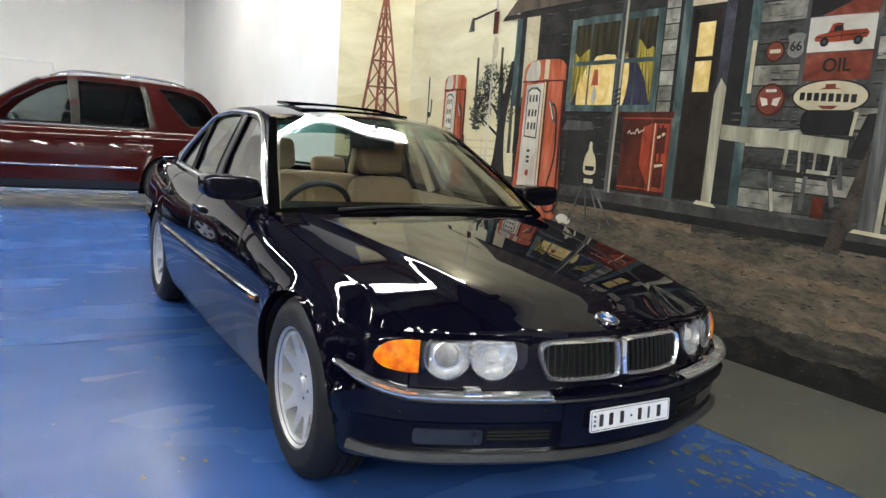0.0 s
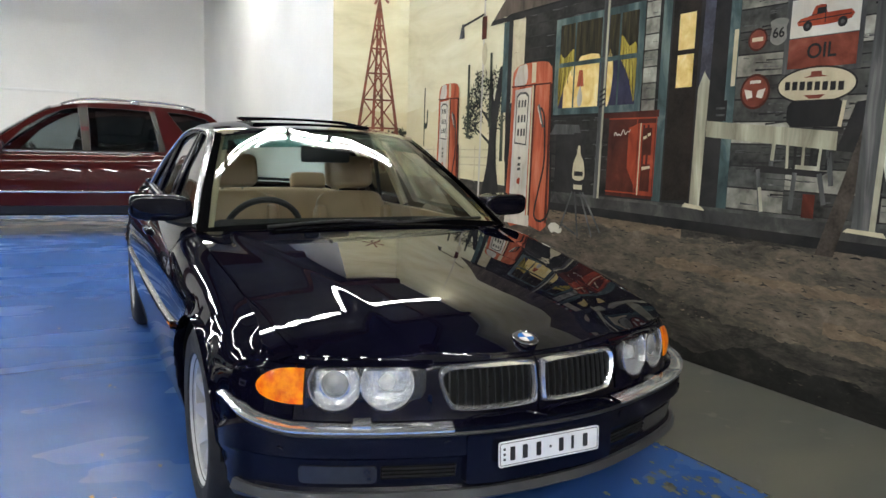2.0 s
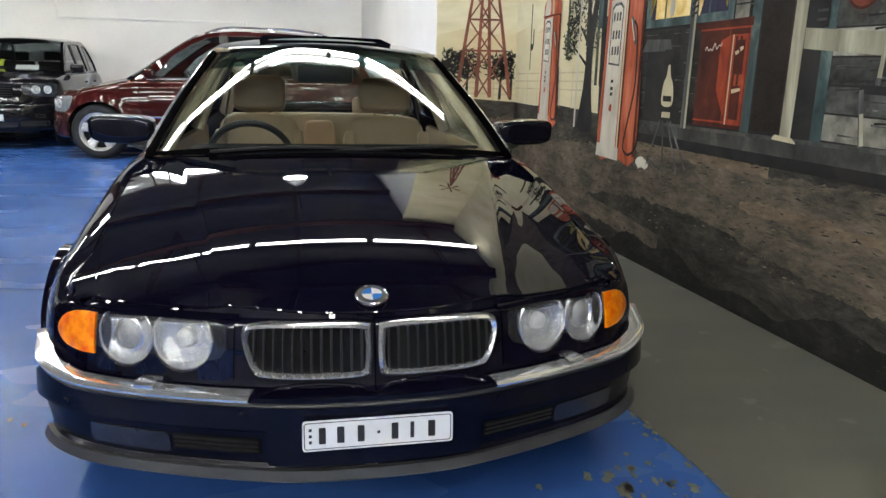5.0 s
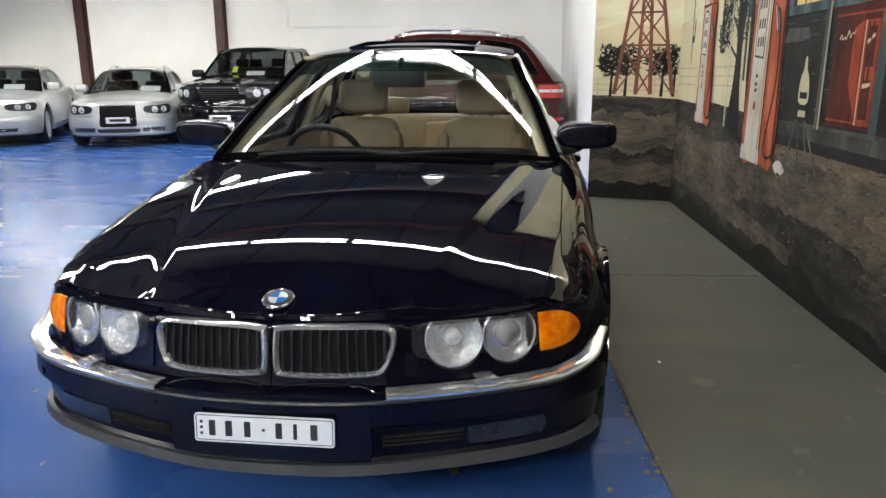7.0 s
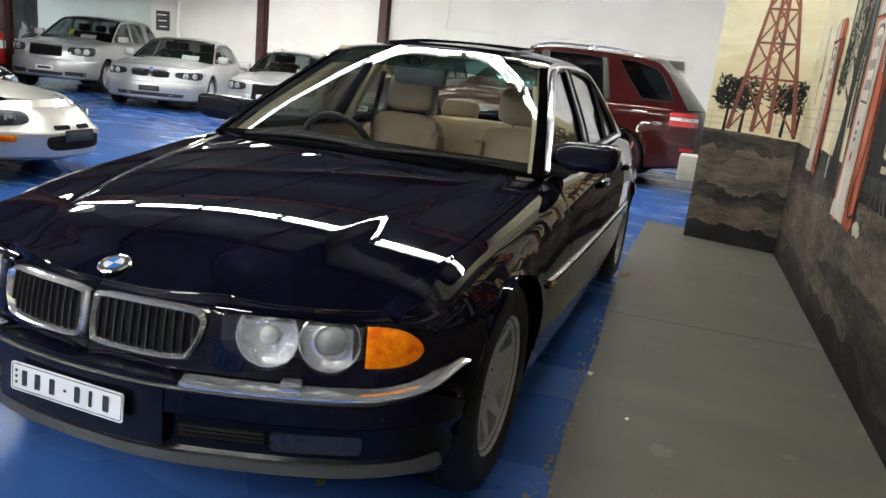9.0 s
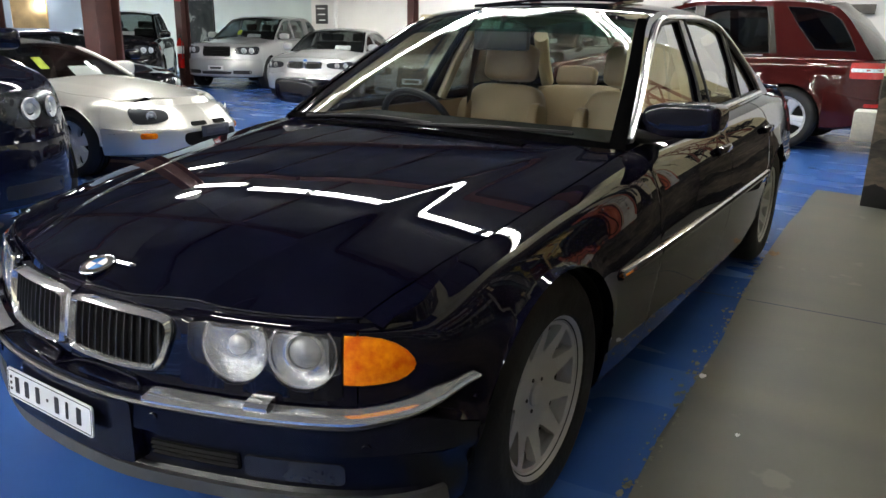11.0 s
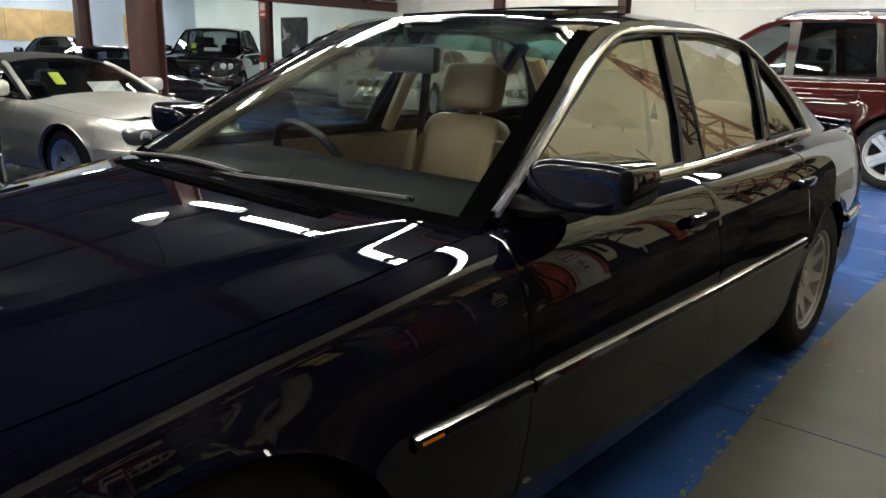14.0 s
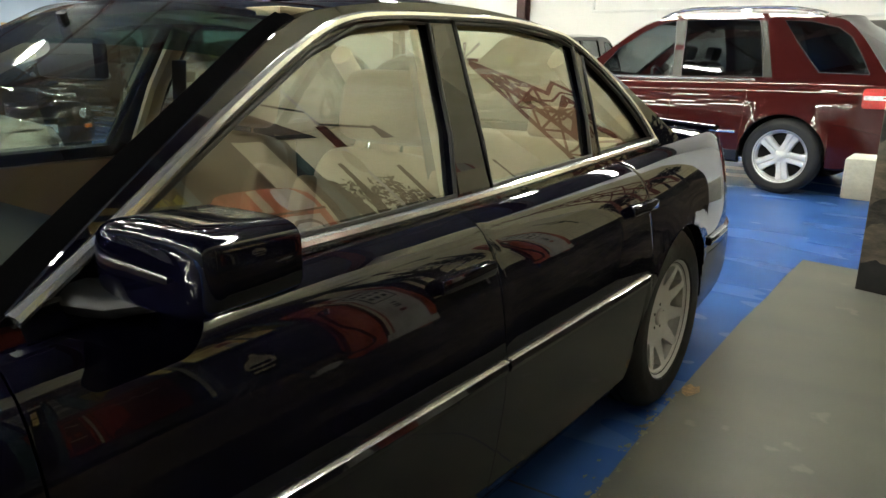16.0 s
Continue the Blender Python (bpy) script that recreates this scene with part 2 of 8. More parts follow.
# ---------------------------------------------------------------- mesh tools
def curve(table):
    """A smooth function through (x, y) pairs that never overshoots."""
    xs, ys = [p[0] for p in table], [p[1] for p in table]
    d = [(ys[i + 1] - ys[i]) / (xs[i + 1] - xs[i]) for i in range(len(xs) - 1)]
    t = [d[0]] + [0.0 if d[i] * d[i + 1] <= 0 else 2 * d[i] * d[i + 1] / (d[i] + d[i + 1]) for i in range(len(d) - 1)] + [d[-1]]

    def f(x):
        if x <= xs[0]:
            return ys[0]
        if x >= xs[-1]:
            return ys[-1]
        i = max(k for k in range(len(xs) - 1) if xs[k] <= x)
        h = xs[i + 1] - xs[i]
        u = (x - xs[i]) / h
        return ((1 + 2 * u) * (1 - u) ** 2 * ys[i] + u * (1 - u) ** 2 * h * t[i] + u * u * (3 - 2 * u) * ys[i + 1] + u * u * (u - 1) * h * t[i + 1])

    return f


def spline(points, n=8, closed=False):
    """Catmull-Rom through points of any dimension."""
    p = [np.array(q, float) for q in points]
    out, m = [], len(p)
    for i in range(m if closed else m - 1):
        a, b, c, d = (p[(i + k) % m] if closed else p[min(max(i + k, 0), m - 1)] for k in (-1, 0, 1, 2))
        for k in range(n):
            u = k / n
            out.append(0.5 * (2 * b + (c - a) * u + (2 * a - 5 * b + 4 * c - d) * u * u + (3 * b - a - 3 * c + d) * u ** 3))
    if not closed:
        out.append(p[-1])
    return out


def step(a, b, x):
    u = min(1.0, max(0.0, (x - a) / (b - a)))
    return u * u * (3 - 2 * u)


class Geo:
    """Gathers vertices and faces of one part."""

    def __init__(self):
        self.v, self.f = [], []

    def add(self, v, f, m=None):
        k = len(self.v)
        self.v += [tuple(m @ Vector(p)) for p in v] if m else [tuple(map(float, p)) for p in v]
        self.f += [tuple(k + i for i in q) for q in f]
        return self

    def grid(self, rows, flip=False, wrap=False):
        n, w = len(rows), len(rows[0])
        f = []
        for i in range(n - 1):
            for j in range(w if wrap else w - 1):
                q = (i * w + j, i * w + (j + 1) % w, (i + 1) * w + (j + 1) % w, (i + 1) * w + j)
                f.append(q[::-1] if flip else q)
        return self.add([p for r in rows for p in r], f)

    def box(self, c, s, bev=0.0, m=None):
        bm = bmesh.new()
        bmesh.ops.create_cube(bm, size=1.0)
        for v in bm.verts:
            v.co = Vector((v.co.x * s[0], v.co.y * s[1], v.co.z * s[2]))
        if bev:
            bmesh.ops.bevel(bm, geom=list(bm.edges), offset=bev, segments=2, profile=0.6, affect="EDGES")
        bm.verts.index_update()
        mm = Matrix.Translation(c) if m is None else m @ Matrix.Translation(c)
        self.add([v.co for v in bm.verts], [[v.index for v in q.verts] for q in bm.faces], mm)
        bm.free()
        return self

    def turn(self, profile, n=32, m=None, cap=False):
        """Turns (radius, height) pairs about the z axis."""
        rows = [[(r * math.cos(2 * math.pi * k / n), r * math.sin(2 * math.pi * k / n), h) for k in range(n)] for r, h in profile]
        g = Geo().grid(rows, wrap=True)
        if cap:
            g.f.append(tuple(range(n))[::-1])
            g.f.append(tuple(range((len(rows) - 1) * n, len(rows) * n)))
        return self.add(g.v, g.f, m)

    def tube(self, path, r, n=8, closed=False, flat=1.0, up=(0, 0, 1)):
        p = [Vector(q) for q in path]
        rows = []
        for i, q in enumerate(p):
            a, b = (p[i - 1], p[(i + 1) % len(p)]) if closed else (p[max(i - 1, 0)], p[min(i + 1, len(p) - 1)])
            t = (b - a).normalized()
            s = t.cross(Vector(up))
            s = s.normalized() if s.length > 1e-4 else t.orthogonal().normalized()
            w = s.cross(t)
            rr = r[i] if isinstance(r, (list, tuple)) else r
            rows.append([tuple(q + s * rr * math.cos(2 * math.pi * k / n) + w * rr * flat * math.sin(2 * math.pi * k / n)) for k in range(n)])
        if closed:
            rows.append(rows[0])
        g = Geo().grid(rows, wrap=True)
        if not closed:
            g.f.append(tuple(range(n)))
            g.f.append(tuple(range((len(rows) - 1) * n, len(rows) * n))[::-1])
        return self.add(g.v, g.f)

    def slab(self, outline, depth, m=None):
        """A flat outline of (x, y) pairs drawn out by depth along z."""
        n = len(outline)
        v = [(x, y, 0) for x, y in outline] + [(x, y, depth) for x, y in outline]
        f = [tuple(range(n))[::-1], tuple(range(n, 2 * n))] + [(i, (i + 1) % n, n + (i + 1) % n, n + i) for i in range(n)]
        return self.add(v, f, m)

    def mirror(self):
        """Adds the mirror image across x = 0."""
        k = len(self.v)
        self.v += [(-x, y, z) for x, y, z in self.v]
        self.f += [tuple(k + i for i in q)[::-1] for q in self.f[:]]
        return self

    def flipped(self):
        g = Geo()
        g.v, g.f = [(-x, y, z) for x, y, z in self.v], [q[::-1] for q in self.f]
        return g

    def mesh(self, name, material, sharp=35.0, weld=0.0004):
        me = bpy.data.meshes.new(name)
        me.from_pydata(self.v, [], self.f)
        bm = bmesh.new()
        bm.from_mesh(me)
        if weld:
            bmesh.ops.remove_doubles(bm, verts=list(bm.verts), dist=weld)
            bmesh.ops.dissolve_degenerate(bm, edges=list(bm.edges), dist=0.0002)
        for q in bm.faces:
            q.smooth = True
        lim = radians(sharp)
        for e in bm.edges:
            if len(e.link_faces) == 2 and e.calc_face_angle(0) > lim:
                e.smooth = False
        bm.to_mesh(me)
        bm.free()
        me.materials.append(material)
        return me


def part(name, geo, material, parent, label="", sharp=35.0, weld=0.0004):
    ob = new(name, geo if isinstance(geo, bpy.types.Mesh) else geo.mesh(name, material, sharp, weld))
    ob.parent = parent
    return tagged(ob, label)


def thing(name, label, category, m=None, group="", kind=""):
    ob = new(name)
    ob.empty_display_size = 0.1
    if m is not None:
        ob.matrix_basis = m
    return tagged(ob, label, category, group, kind)


def solid(name, geo, material, label, category, group="", kind="", m=None, sharp=35.0):
    ob = new(name, geo.mesh(name, material, sharp))
    if m is not None:
        ob.matrix_basis = m
    return tagged(ob, label, category, group, kind)


def fill(loops, place, depth=0.0, inward=None):
    """Fills a flat outline (with holes) given as lists of (u, v); place maps (u, v) to a point."""
    bm = bmesh.new()
    edges = []
    for loop in loops:
        vs = [bm.verts.new((u, v, 0)) for u, v in loop]
        edges += [bm.edges.new((vs[i], vs[(i + 1) % len(vs)])) for i in range(len(vs))]
    bmesh.ops.triangle_fill(bm, use_beauty=True, use_dissolve=False, edges=edges)
    bm.verts.index_update()
    g = Geo()
    flat = [(v.co.x, v.co.y) for v in bm.verts]
    tri = []
    for q in bm.faces:
        idx = [v.index for v in q.verts]
        if q.normal.z < 0:
            idx = idx[::-1]
        tri.append(idx)
    bound = [(e.verts[0].index, e.verts[1].index) for e in bm.edges if len(e.link_faces) == 1]
    bm.free()
    front = [Vector(place(u, v)) for u, v in flat]
    g.add(front, tri)
    if depth:
        back = [p + Vector(inward) * depth for p in front]
        k = len(front)
        g.add(back, [q[::-1] for q in tri])
        g.f += [(a, b, k + b, k + a) for a, b in bound]
    return g


def rounded(x0, y0, x1, y1, r, n=5):
    """The outline of a rounded rectangle."""
    out = []
    for cx, cy, a in ((x1 - r, y0 + r, -90), (x1 - r, y1 - r, 0), (x0 + r, y1 - r, 90), (x0 + r, y0 + r, 180)):
        out += [(cx + r * math.cos(radians(a + 90 * k / n)), cy + r * math.sin(radians(a + 90 * k / n))) for k in range(n + 1)]
    return out


def finely(loop, most=0.012):
    """The same closed outline with more points along its long edges."""
    out = []
    for (a, b), (c, d) in zip(loop, loop[1:] + loop[:1]):
        k = max(1, int(math.hypot(c - a, d - b) / most))
        out += [(a + (c - a) * j / k, b + (d - b) * j / k) for j in range(k)]
    return out


def ellipse(cx, cy, rx, ry, n=28):
    return [(cx + rx * math.cos(2 * math.pi * k / n), cy + ry * math.sin(2 * math.pi * k / n)) for k in range(n)]


# ---------------------------------------------------------------- cars
class Body:
    """A car body swept along its plan: rows run round the car from the middle of the nose to the middle of the tail."""

    def __init__(self, s):
        self.s = s
        plan = spline(s["plan"], 14)
        arc = np.concatenate([[0], np.cumsum([np.linalg.norm(plan[i + 1] - plan[i]) for i in range(len(plan) - 1)])])
        px, py = np.array([p[0] for p in plan]), np.array([p[1] for p in plan])
        ys = list(s["lines"])
        for yw in (s["yf"], s["yr"]):
            ys += [yw - s["arch"] - 0.002, yw + s["arch"] + 0.002]
            ys += [yw - s["arch"] * math.cos(math.pi * k / 24) for k in range(25)]
        a0 = np.interp(s["lines"][0] - 0.3, py, arc)
        stops = list(np.arange(0, arc[-1], s.get("pitch", 0.035))) + [np.interp(y, py, arc) for y in ys] + [arc[-1]]
        stops = sorted(set(round(float(a), 5) for a in stops))
        self.arc = [stops[0]]
        keep = [round(float(np.interp(y, py, arc)), 5) for y in ys]
        for a in stops[1:]:
            if a - self.arc[-1] > 0.006 or a in keep or a == stops[-1]:
                if a not in keep and any(abs(a - k) < 0.008 for k in keep):
                    continue
                self.arc.append(a)
        self.x = [float(np.interp(a, arc, px)) for a in self.arc]
        self.y = [float(np.interp(a, arc, py)) for a in self.arc]
        self.n = []
        for a in self.arc:
            dx = np.interp(a + 0.01, arc, px) - np.interp(a - 0.01, arc, px)
            dy = np.interp(a + 0.01, arc, py) - np.interp(a - 0.01, arc, py)
            h = math.hypot(dx, dy) or 1
            self.n.append((dy / h, -dx / h))
        self.n[0], self.n[-1] = (0, -1), (0, 1)
        self.edge, self.crown = curve(s["shoulder"]), curve(s["crown"])
        rows, zs, zr = s["rows"], s["rows"][0][0], s["zref"]
        fa, fb, ra, rb = s["blend"]
        self.g = []
        for x, y, (nx, ny) in zip(self.x, self.y, self.n):
            wf, wr = 1 - step(fa, fb, y), step(ra, rb, y)
            arch = 0.0
            for yw in (s["yf"], s["yr"]):
                d = abs(y - yw)
                if d <= s["arch"] + 0.001:
                    arch = s["wheel"] + math.sqrt(max(0, s["arch"] ** 2 - d * d))
            k = (self.edge(y) - zs) / (zr - zs)
            col = []
            for zS, oS, zF, oF, zR, oR in rows:
                z = (zs + (zS - zs) * k) * (1 - wf - wr) + zF * wf + zR * wr
                o = oS * (1 - wf - wr) + oF * wf + oR * wr
                z = max(z, arch)
                flare = s.get("flare", 0.0) * max(0, 1 - abs(z - arch) / 0.08) if arch else 0
                col.append([x - nx * (o - flare), y - ny * (o - flare), z])
            self.g.append(col)
        # the top row meets the bonnet and the boot
        side = [(c[-1][1], c[-1][0]) for c, y in zip(self.g, self.y) if fa < y < rb]
        self.half = lambda y: float(np.interp(y, [q[0] for q in side], [q[1] for q in side]))
        for c in self.g:
            x, y, _ = c[-1]
            if y < s["cowl"] or y > s["deck"]:
                c[-1][2] = self.top(x, y)
            dz = c[-1][2] - c[-2][2]
            if dz < 0.002:
                c[-2][2] = c[-1][2] - 0.004

    def top(self, x, y):
        h = max(self.half(y), 0.3)
        a = min(1.0, abs(x) / h)
        z = self.edge(y) + self.crown(y) * (1 - a * a)
        for y0, y1, x0, x1, rise in self.s.get("crease", ()):
            if y0 <= y <= y1:
                xc = x0 + (x1 - x0) * (y - y0) / (y1 - y0)
                out = (abs(x) - xc) / 0.075
                z += rise * (1 if out < 0 else max(0, 1 - out) ** 2) * step(y0, y0 + 0.1, y)
        return z

    def at_y(self, y):
        """The arc length at which the side passes y."""
        mid = self.s["plan"][0][1] * 0.5 + self.s["plan"][-1][1] * 0.5
        return float(np.interp(y, self.y, self.arc))

    def at_x(self, x):
        """The arc length at which the nose is x from the middle."""
        k = int(np.argmax(self.x))
        return float(np.interp(x, self.x[:k], self.arc[:k]))

    def tail_x(self, x):
        k = int(np.argmax(self.x))
        return float(np.interp(-x, [-q for q in self.x[k:]], self.arc[k:]))

    def point(self, a, z, out=0.0):
        i = max(0, min(len(self.arc) - 2, int(np.searchsorted(self.arc, a)) - 1))
        u = min(1, max(0, (a - self.arc[i]) / (self.arc[i + 1] - self.arc[i])))
        q = []
        for k in (i, i + 1):
            c = self.g[k]
            zz = [p[2] for p in c]
            x, y = np.interp(z, zz, [p[0] for p in c]), np.interp(z, zz, [p[1] for p in c])
            q.append(np.array((x + self.n[k][0] * out, y + self.n[k][1] * out, z)))
        return tuple(q[0] * (1 - u) + q[1] * u)

    def index(self, a):
        return int(np.argmin([abs(a - b) for b in self.arc]))

    def patch(self, outline, out, rings=5, wrap=True, dome=0.0):
        """A plate with an outline in (arc, height), lying on the body."""
        outline = finely(outline, 0.025)
        c = np.mean(np.array(outline), axis=0)
        rows = []
        for k in range(rings + 1):
            f = 1 - k / rings * 0.985
            rows.append([self.point(c[0] + (a - c[0]) * f, c[1] + (z - c[1]) * f, out + dome * (1 - f * f)) for a, z in outline])
        back = [[self.point(a, z, out - 0.03) for a, z in outline]]
        g = Geo().grid(back + rows, wrap=True, flip=True)
        n = len(outline)
        g.f.append(tuple(range(len(g.v) - n, len(g.v)))[::-1])
        q = [Vector(g.v[k]) for k in g.f[-1]]
        turn = sum(((q[k] - q[0]).cross(q[k + 1] - q[0]) for k in range(1, n - 1)), Vector())
        i = self.index(c[0])
        if turn.x * self.n[i][0] + turn.y * self.n[i][1] < 0:
            g.f = [k[::-1] for k in g.f]
        return g

    def strip(self, a0, a1, z0, z1, out, n=24, side=1, taper=0.0):
        """A raised moulding between two arc lengths; z0 and z1 may be functions of the arc."""
        rows = []
        for k in range(n + 1):
            a = a0 + (a1 - a0) * k / n
            lo, hi = (z(a) if callable(z) else z for z in (z0, z1))
            e = min(1, k / 2, (n - k) / 2) if taper else 1
            m = (lo + hi) / 2
            rows.append([self.point(a, lo, -0.01), self.point(a, lo, out * 0.6 * e), self.point(a, m, out * e), self.point(a, hi, out * 0.6 * e), self.point(a, hi, -0.01)])
        return Geo().grid(rows, flip=True)


def flange(rows, gap=0.0022, deep=0.02, cells=None, down=None):
    """A panel from a grid of points, its edges drawn in a little and folded inwards."""
    n, w = len(rows), len(rows[0])
    keys, pts, idx = {}, [], {}
    for i in range(n):
        for j in range(w):
            p = rows[i][j]
            k = (round(p[0], 4), round(p[1], 4), round(p[2], 4))
            if k not in keys:
                keys[k] = len(pts)
                pts.append(Vector(p))
            idx[i, j] = keys[k]
    faces = []
    for i in range(n - 1):
        for j in range(w - 1):
            if cells is None or cells(i, j):
                q = []
                for v in (idx[i, j], idx[i, j + 1], idx[i + 1, j + 1], idx[i + 1, j]):
                    if v not in q:
                        q.append(v)
                if len(q) > 2:
                    faces.append(tuple(q))
    use, edges = {}, {}
    for q in faces:
        c = sum((pts[v] for v in q), Vector()) / len(q)
        nn = (pts[q[1]] - pts[q[0]]).cross(pts[q[2]] - pts[q[0]])
        for k, v in enumerate(q):
            use.setdefault(v, []).append((c, nn))
            e = (v, q[(k + 1) % len(q)])
            edges[e] = True
    rim = [e for e in edges if (e[1], e[0]) not in edges]
    onrim = {v for e in rim for v in e}
    inner = {}
    g = Geo()
    out = list(pts)
    for v in onrim:
        c = sum((q[0] for q in use[v]), Vector()) / len(use[v])
        d = c - pts[v]
        if d.length > 1e-5:
            out[v] = pts[v] + d.normalized() * min(gap, d.length * 0.4)
    k = len(out)
    back = []
    for v in onrim:
        nn = sum((q[1] for q in use[v]), Vector())
        nn = nn.normalized() if nn.length > 0 else Vector((0, 0, 1))
        inner[v] = k + len(back)
        back.append(out[v] - nn * deep)
    g.add(out + back, faces + [(b, a, inner[a], inner[b]) for a, b in rim])
    return g


def wheel_meshes(R, rim, width, spokes, kind):
    """Meshes of a wheel lying in the plane of y and z, its face towards +x: tyre, rim, disc, cap and bolts."""
    turn = pose(0, 0, 0, 0, 90, 0)
    h = width / 2
    tyre = Geo().turn([(rim * 0.97, -h * 0.8), (rim * 1.03, -h * 0.95), (rim + (R - rim) * 0.5, -h), (R - 0.022, -h * 0.86), (R - 0.006, -h * 0.7), (R, -h * 0.52), (R - 0.007, -h * 0.50), (R - 0.007, -h * 0.44), (R, -h * 0.42), (R, -h * 0.14), (R - 0.007, -h * 0.12), (R - 0.007, -h * 0.05), (R, -h * 0.03), (R, h * 0.22), (R - 0.007, h * 0.24), (R - 0.007, h * 0.31), (R, h * 0.33), (R, h * 0.5), (R - 0.006, h * 0.7),
                       (R - 0.022, h * 0.86), (rim + (R - rim) * 0.62, h * 0.985), (rim + (R - rim) * 0.5, h), (rim * 1.06, h * 0.95), (rim * 1.02, h * 0.86), (rim * 0.97, h * 0.8)], 56, turn)
    ring = Geo().turn([(rim * 0.96, -h * 0.6), (rim * 0.88, -h * 0.55), (rim * 0.90, h * 0.5), (rim * 0.95, h * 0.72), (rim * 1.0, h * 0.86), (rim * 1.035, h * 0.90), (rim * 1.04, h * 0.84), (rim * 0.96, h * 0.6)], 56, turn)
    # black plate close behind the face, standing in for shade inside the slots
    back = Geo().turn([(0.01, h * 0.28), (rim * 0.88, h * 0.34)], 40, turn)
    disc = Geo()
    spoke = None
    face = h * 0.66
    if kind == "slots":
        # a domed face pierced near the rim by long slots between flat spokes
        per = 8
        n = spokes * per
        rad = (0.14, 0.30, 0.46, 0.54, 0.60, 0.72, 0.84, 0.905, 0.925, 0.95)
        dome = (0.80, 0.80, 0.78, 0.84, 0.88, 0.99, 1.08, 1.11, 1.13, 1.15)
        half = (0.12, 0.12, 0.12, 0.06, 0.17, 0.27, 0.35, 0.36, 0.30, 0.30)
        turn_to = lambda k, w: 2 * math.pi * (k // per + float(np.interp(k % per, (0, 2, 3, 4, 5, 8), (0, 0.5 - w, 0.5 - w * 0.4, 0.5 + w * 0.4, 0.5 + w, 1)))) / spokes
        rows = [[(rim * r * math.cos(turn_to(k, w)), rim * r * math.sin(turn_to(k, w)), face * d) for k in range(n)] for r, d, w in zip(rad, dome, half)]
        shape = {i: (2, 3, 4) for i in (3, 4, 5, 6)}
        hole = lambda i, k: (k % per) in shape.get(i, ())
        for i in range(len(rows) - 1):
            for k in range(n):
                k1 = (k + 1) % n
                if not hole(i, k):
                    disc.add([rows[i][k], rows[i][k1], rows[i + 1][k1], rows[i + 1][k]], [(0, 1, 2, 3)], turn)
                    continue
                rims = []
                if not hole(i, k - 1):
                    rims.append((rows[i][k], rows[i + 1][k]))
                if not hole(i, k + 1):
                    rims.append((rows[i + 1][k1], rows[i][k1]))
                if not hole(i - 1, k):
                    rims.append((rows[i][k1], rows[i][k]))
                if not hole(i + 1, k):
                    rims.append((rows[i + 1][k], rows[i + 1][k1]))
                for p, q in rims:
                    lower = [(c[0] * 1.0, c[1] * 1.0, c[2] - 0.028) for c in (q, p)]
                    disc.add([p, q, *lower], [(0, 1, 2, 3)], turn)
    else:
        spoke = Geo()
        w0, w1 = (0.050, 0.046) if kind == "double" else (0.05, 0.07)
        rows = []
        for r, w, z in ((0.10, w0 * 1.2, 0.86), (0.35, w0, 0.80), (0.65, w0, 0.92), (0.93, w1 * 1.4, 0.98)):
            groove = -0.012 if kind == "double" else 0
            across = ((-1, -0.03), (-0.85, -0.002), (-0.45, 0.002), (-0.10, 0), (0, groove), (0.10, 0), (0.45, 0.002), (0.85, -0.002), (1, -0.03))
            rows.append([(rim * r, u * w * rim / 0.22, face * z + zz) for u, zz in across])
        g = Geo().grid(rows)
        spoke.add(g.v, g.f, turn)
        disc.turn([(0.01, face * 0.9), (rim * 0.2, face * 0.9), (rim * 0.28, face * 0.7), (rim * 0.28, 0)], 24, turn)
    cap = Geo().turn([(0.001, face * 0.98), (rim * 0.12, face * 0.97), (rim * 0.15, face * 0.9), (rim * 0.15, face * 0.7)], 24, turn)
    return [("tyre", tyre.mesh("tyre", RUBBER)), ("rim", ring.mesh("rim", ALLOY)), ("slot_shade_plate", back.mesh("slot_shade_plate", SHELL)), ("wheel_face", disc.mesh("wheel_face", ALLOY, 40)),
            ("centre_cap", cap.mesh("centre_cap", ALLOY))], spoke and spoke.mesh("spoke", ALLOY, 50)


def add_wheels(car, s, R, rim, width, spokes, kind, track):
    ms, spoke = wheel_meshes(R, rim, width, spokes, kind)
    face = width * 0.33
    bolt = Geo().turn([(0.001, face * 0.83), (0.0055, face * 0.83), (0.0065, face * 0.7)], 8, pose(0, 0, 0, 0, 90, 0)).mesh("wheel_bolt", DARK_ALLOY)
    for y, track in zip((s["yf"], s["yr"]), track if isinstance(track, tuple) else (track, track)):
        for side in (1, -1):
            w = new("wheel")
            w.parent = car
            w.matrix_basis = pose(side * track, y, R, 23 * side + y * 40, 0, 0 if side > 0 else 180)
            for nm, me in ms:
                o = new(nm, me)
                o.parent = w
            for k in range(spokes if spoke else 0):
                o = new("spoke", spoke)
                o.parent = w
                o.matrix_basis = pose(0, 0, 0, 360 / spokes * k, 0, 0)
            for k in range(5):
                a = 2 * math.pi * k / 5 + 0.3
                o = new("wheel_bolt", bolt)
                o.parent = w
                o.matrix_basis = pose(0, rim * 0.22 * math.sin(a), rim * 0.22 * math.cos(a))


def lathe_panel(car, name, rows, mat, label="", mirror=False, both=False, flip=False, deep=0.02, cells=None):
    g = flange([r[::-1] for r in rows] if flip else rows, deep=deep, cells=cells)
    if both:
        part(name, g, mat, car, label), part(name, g.flipped(), mat, car, label)
    else:
        part(name, g.mirror() if mirror else g, mat, car, label)


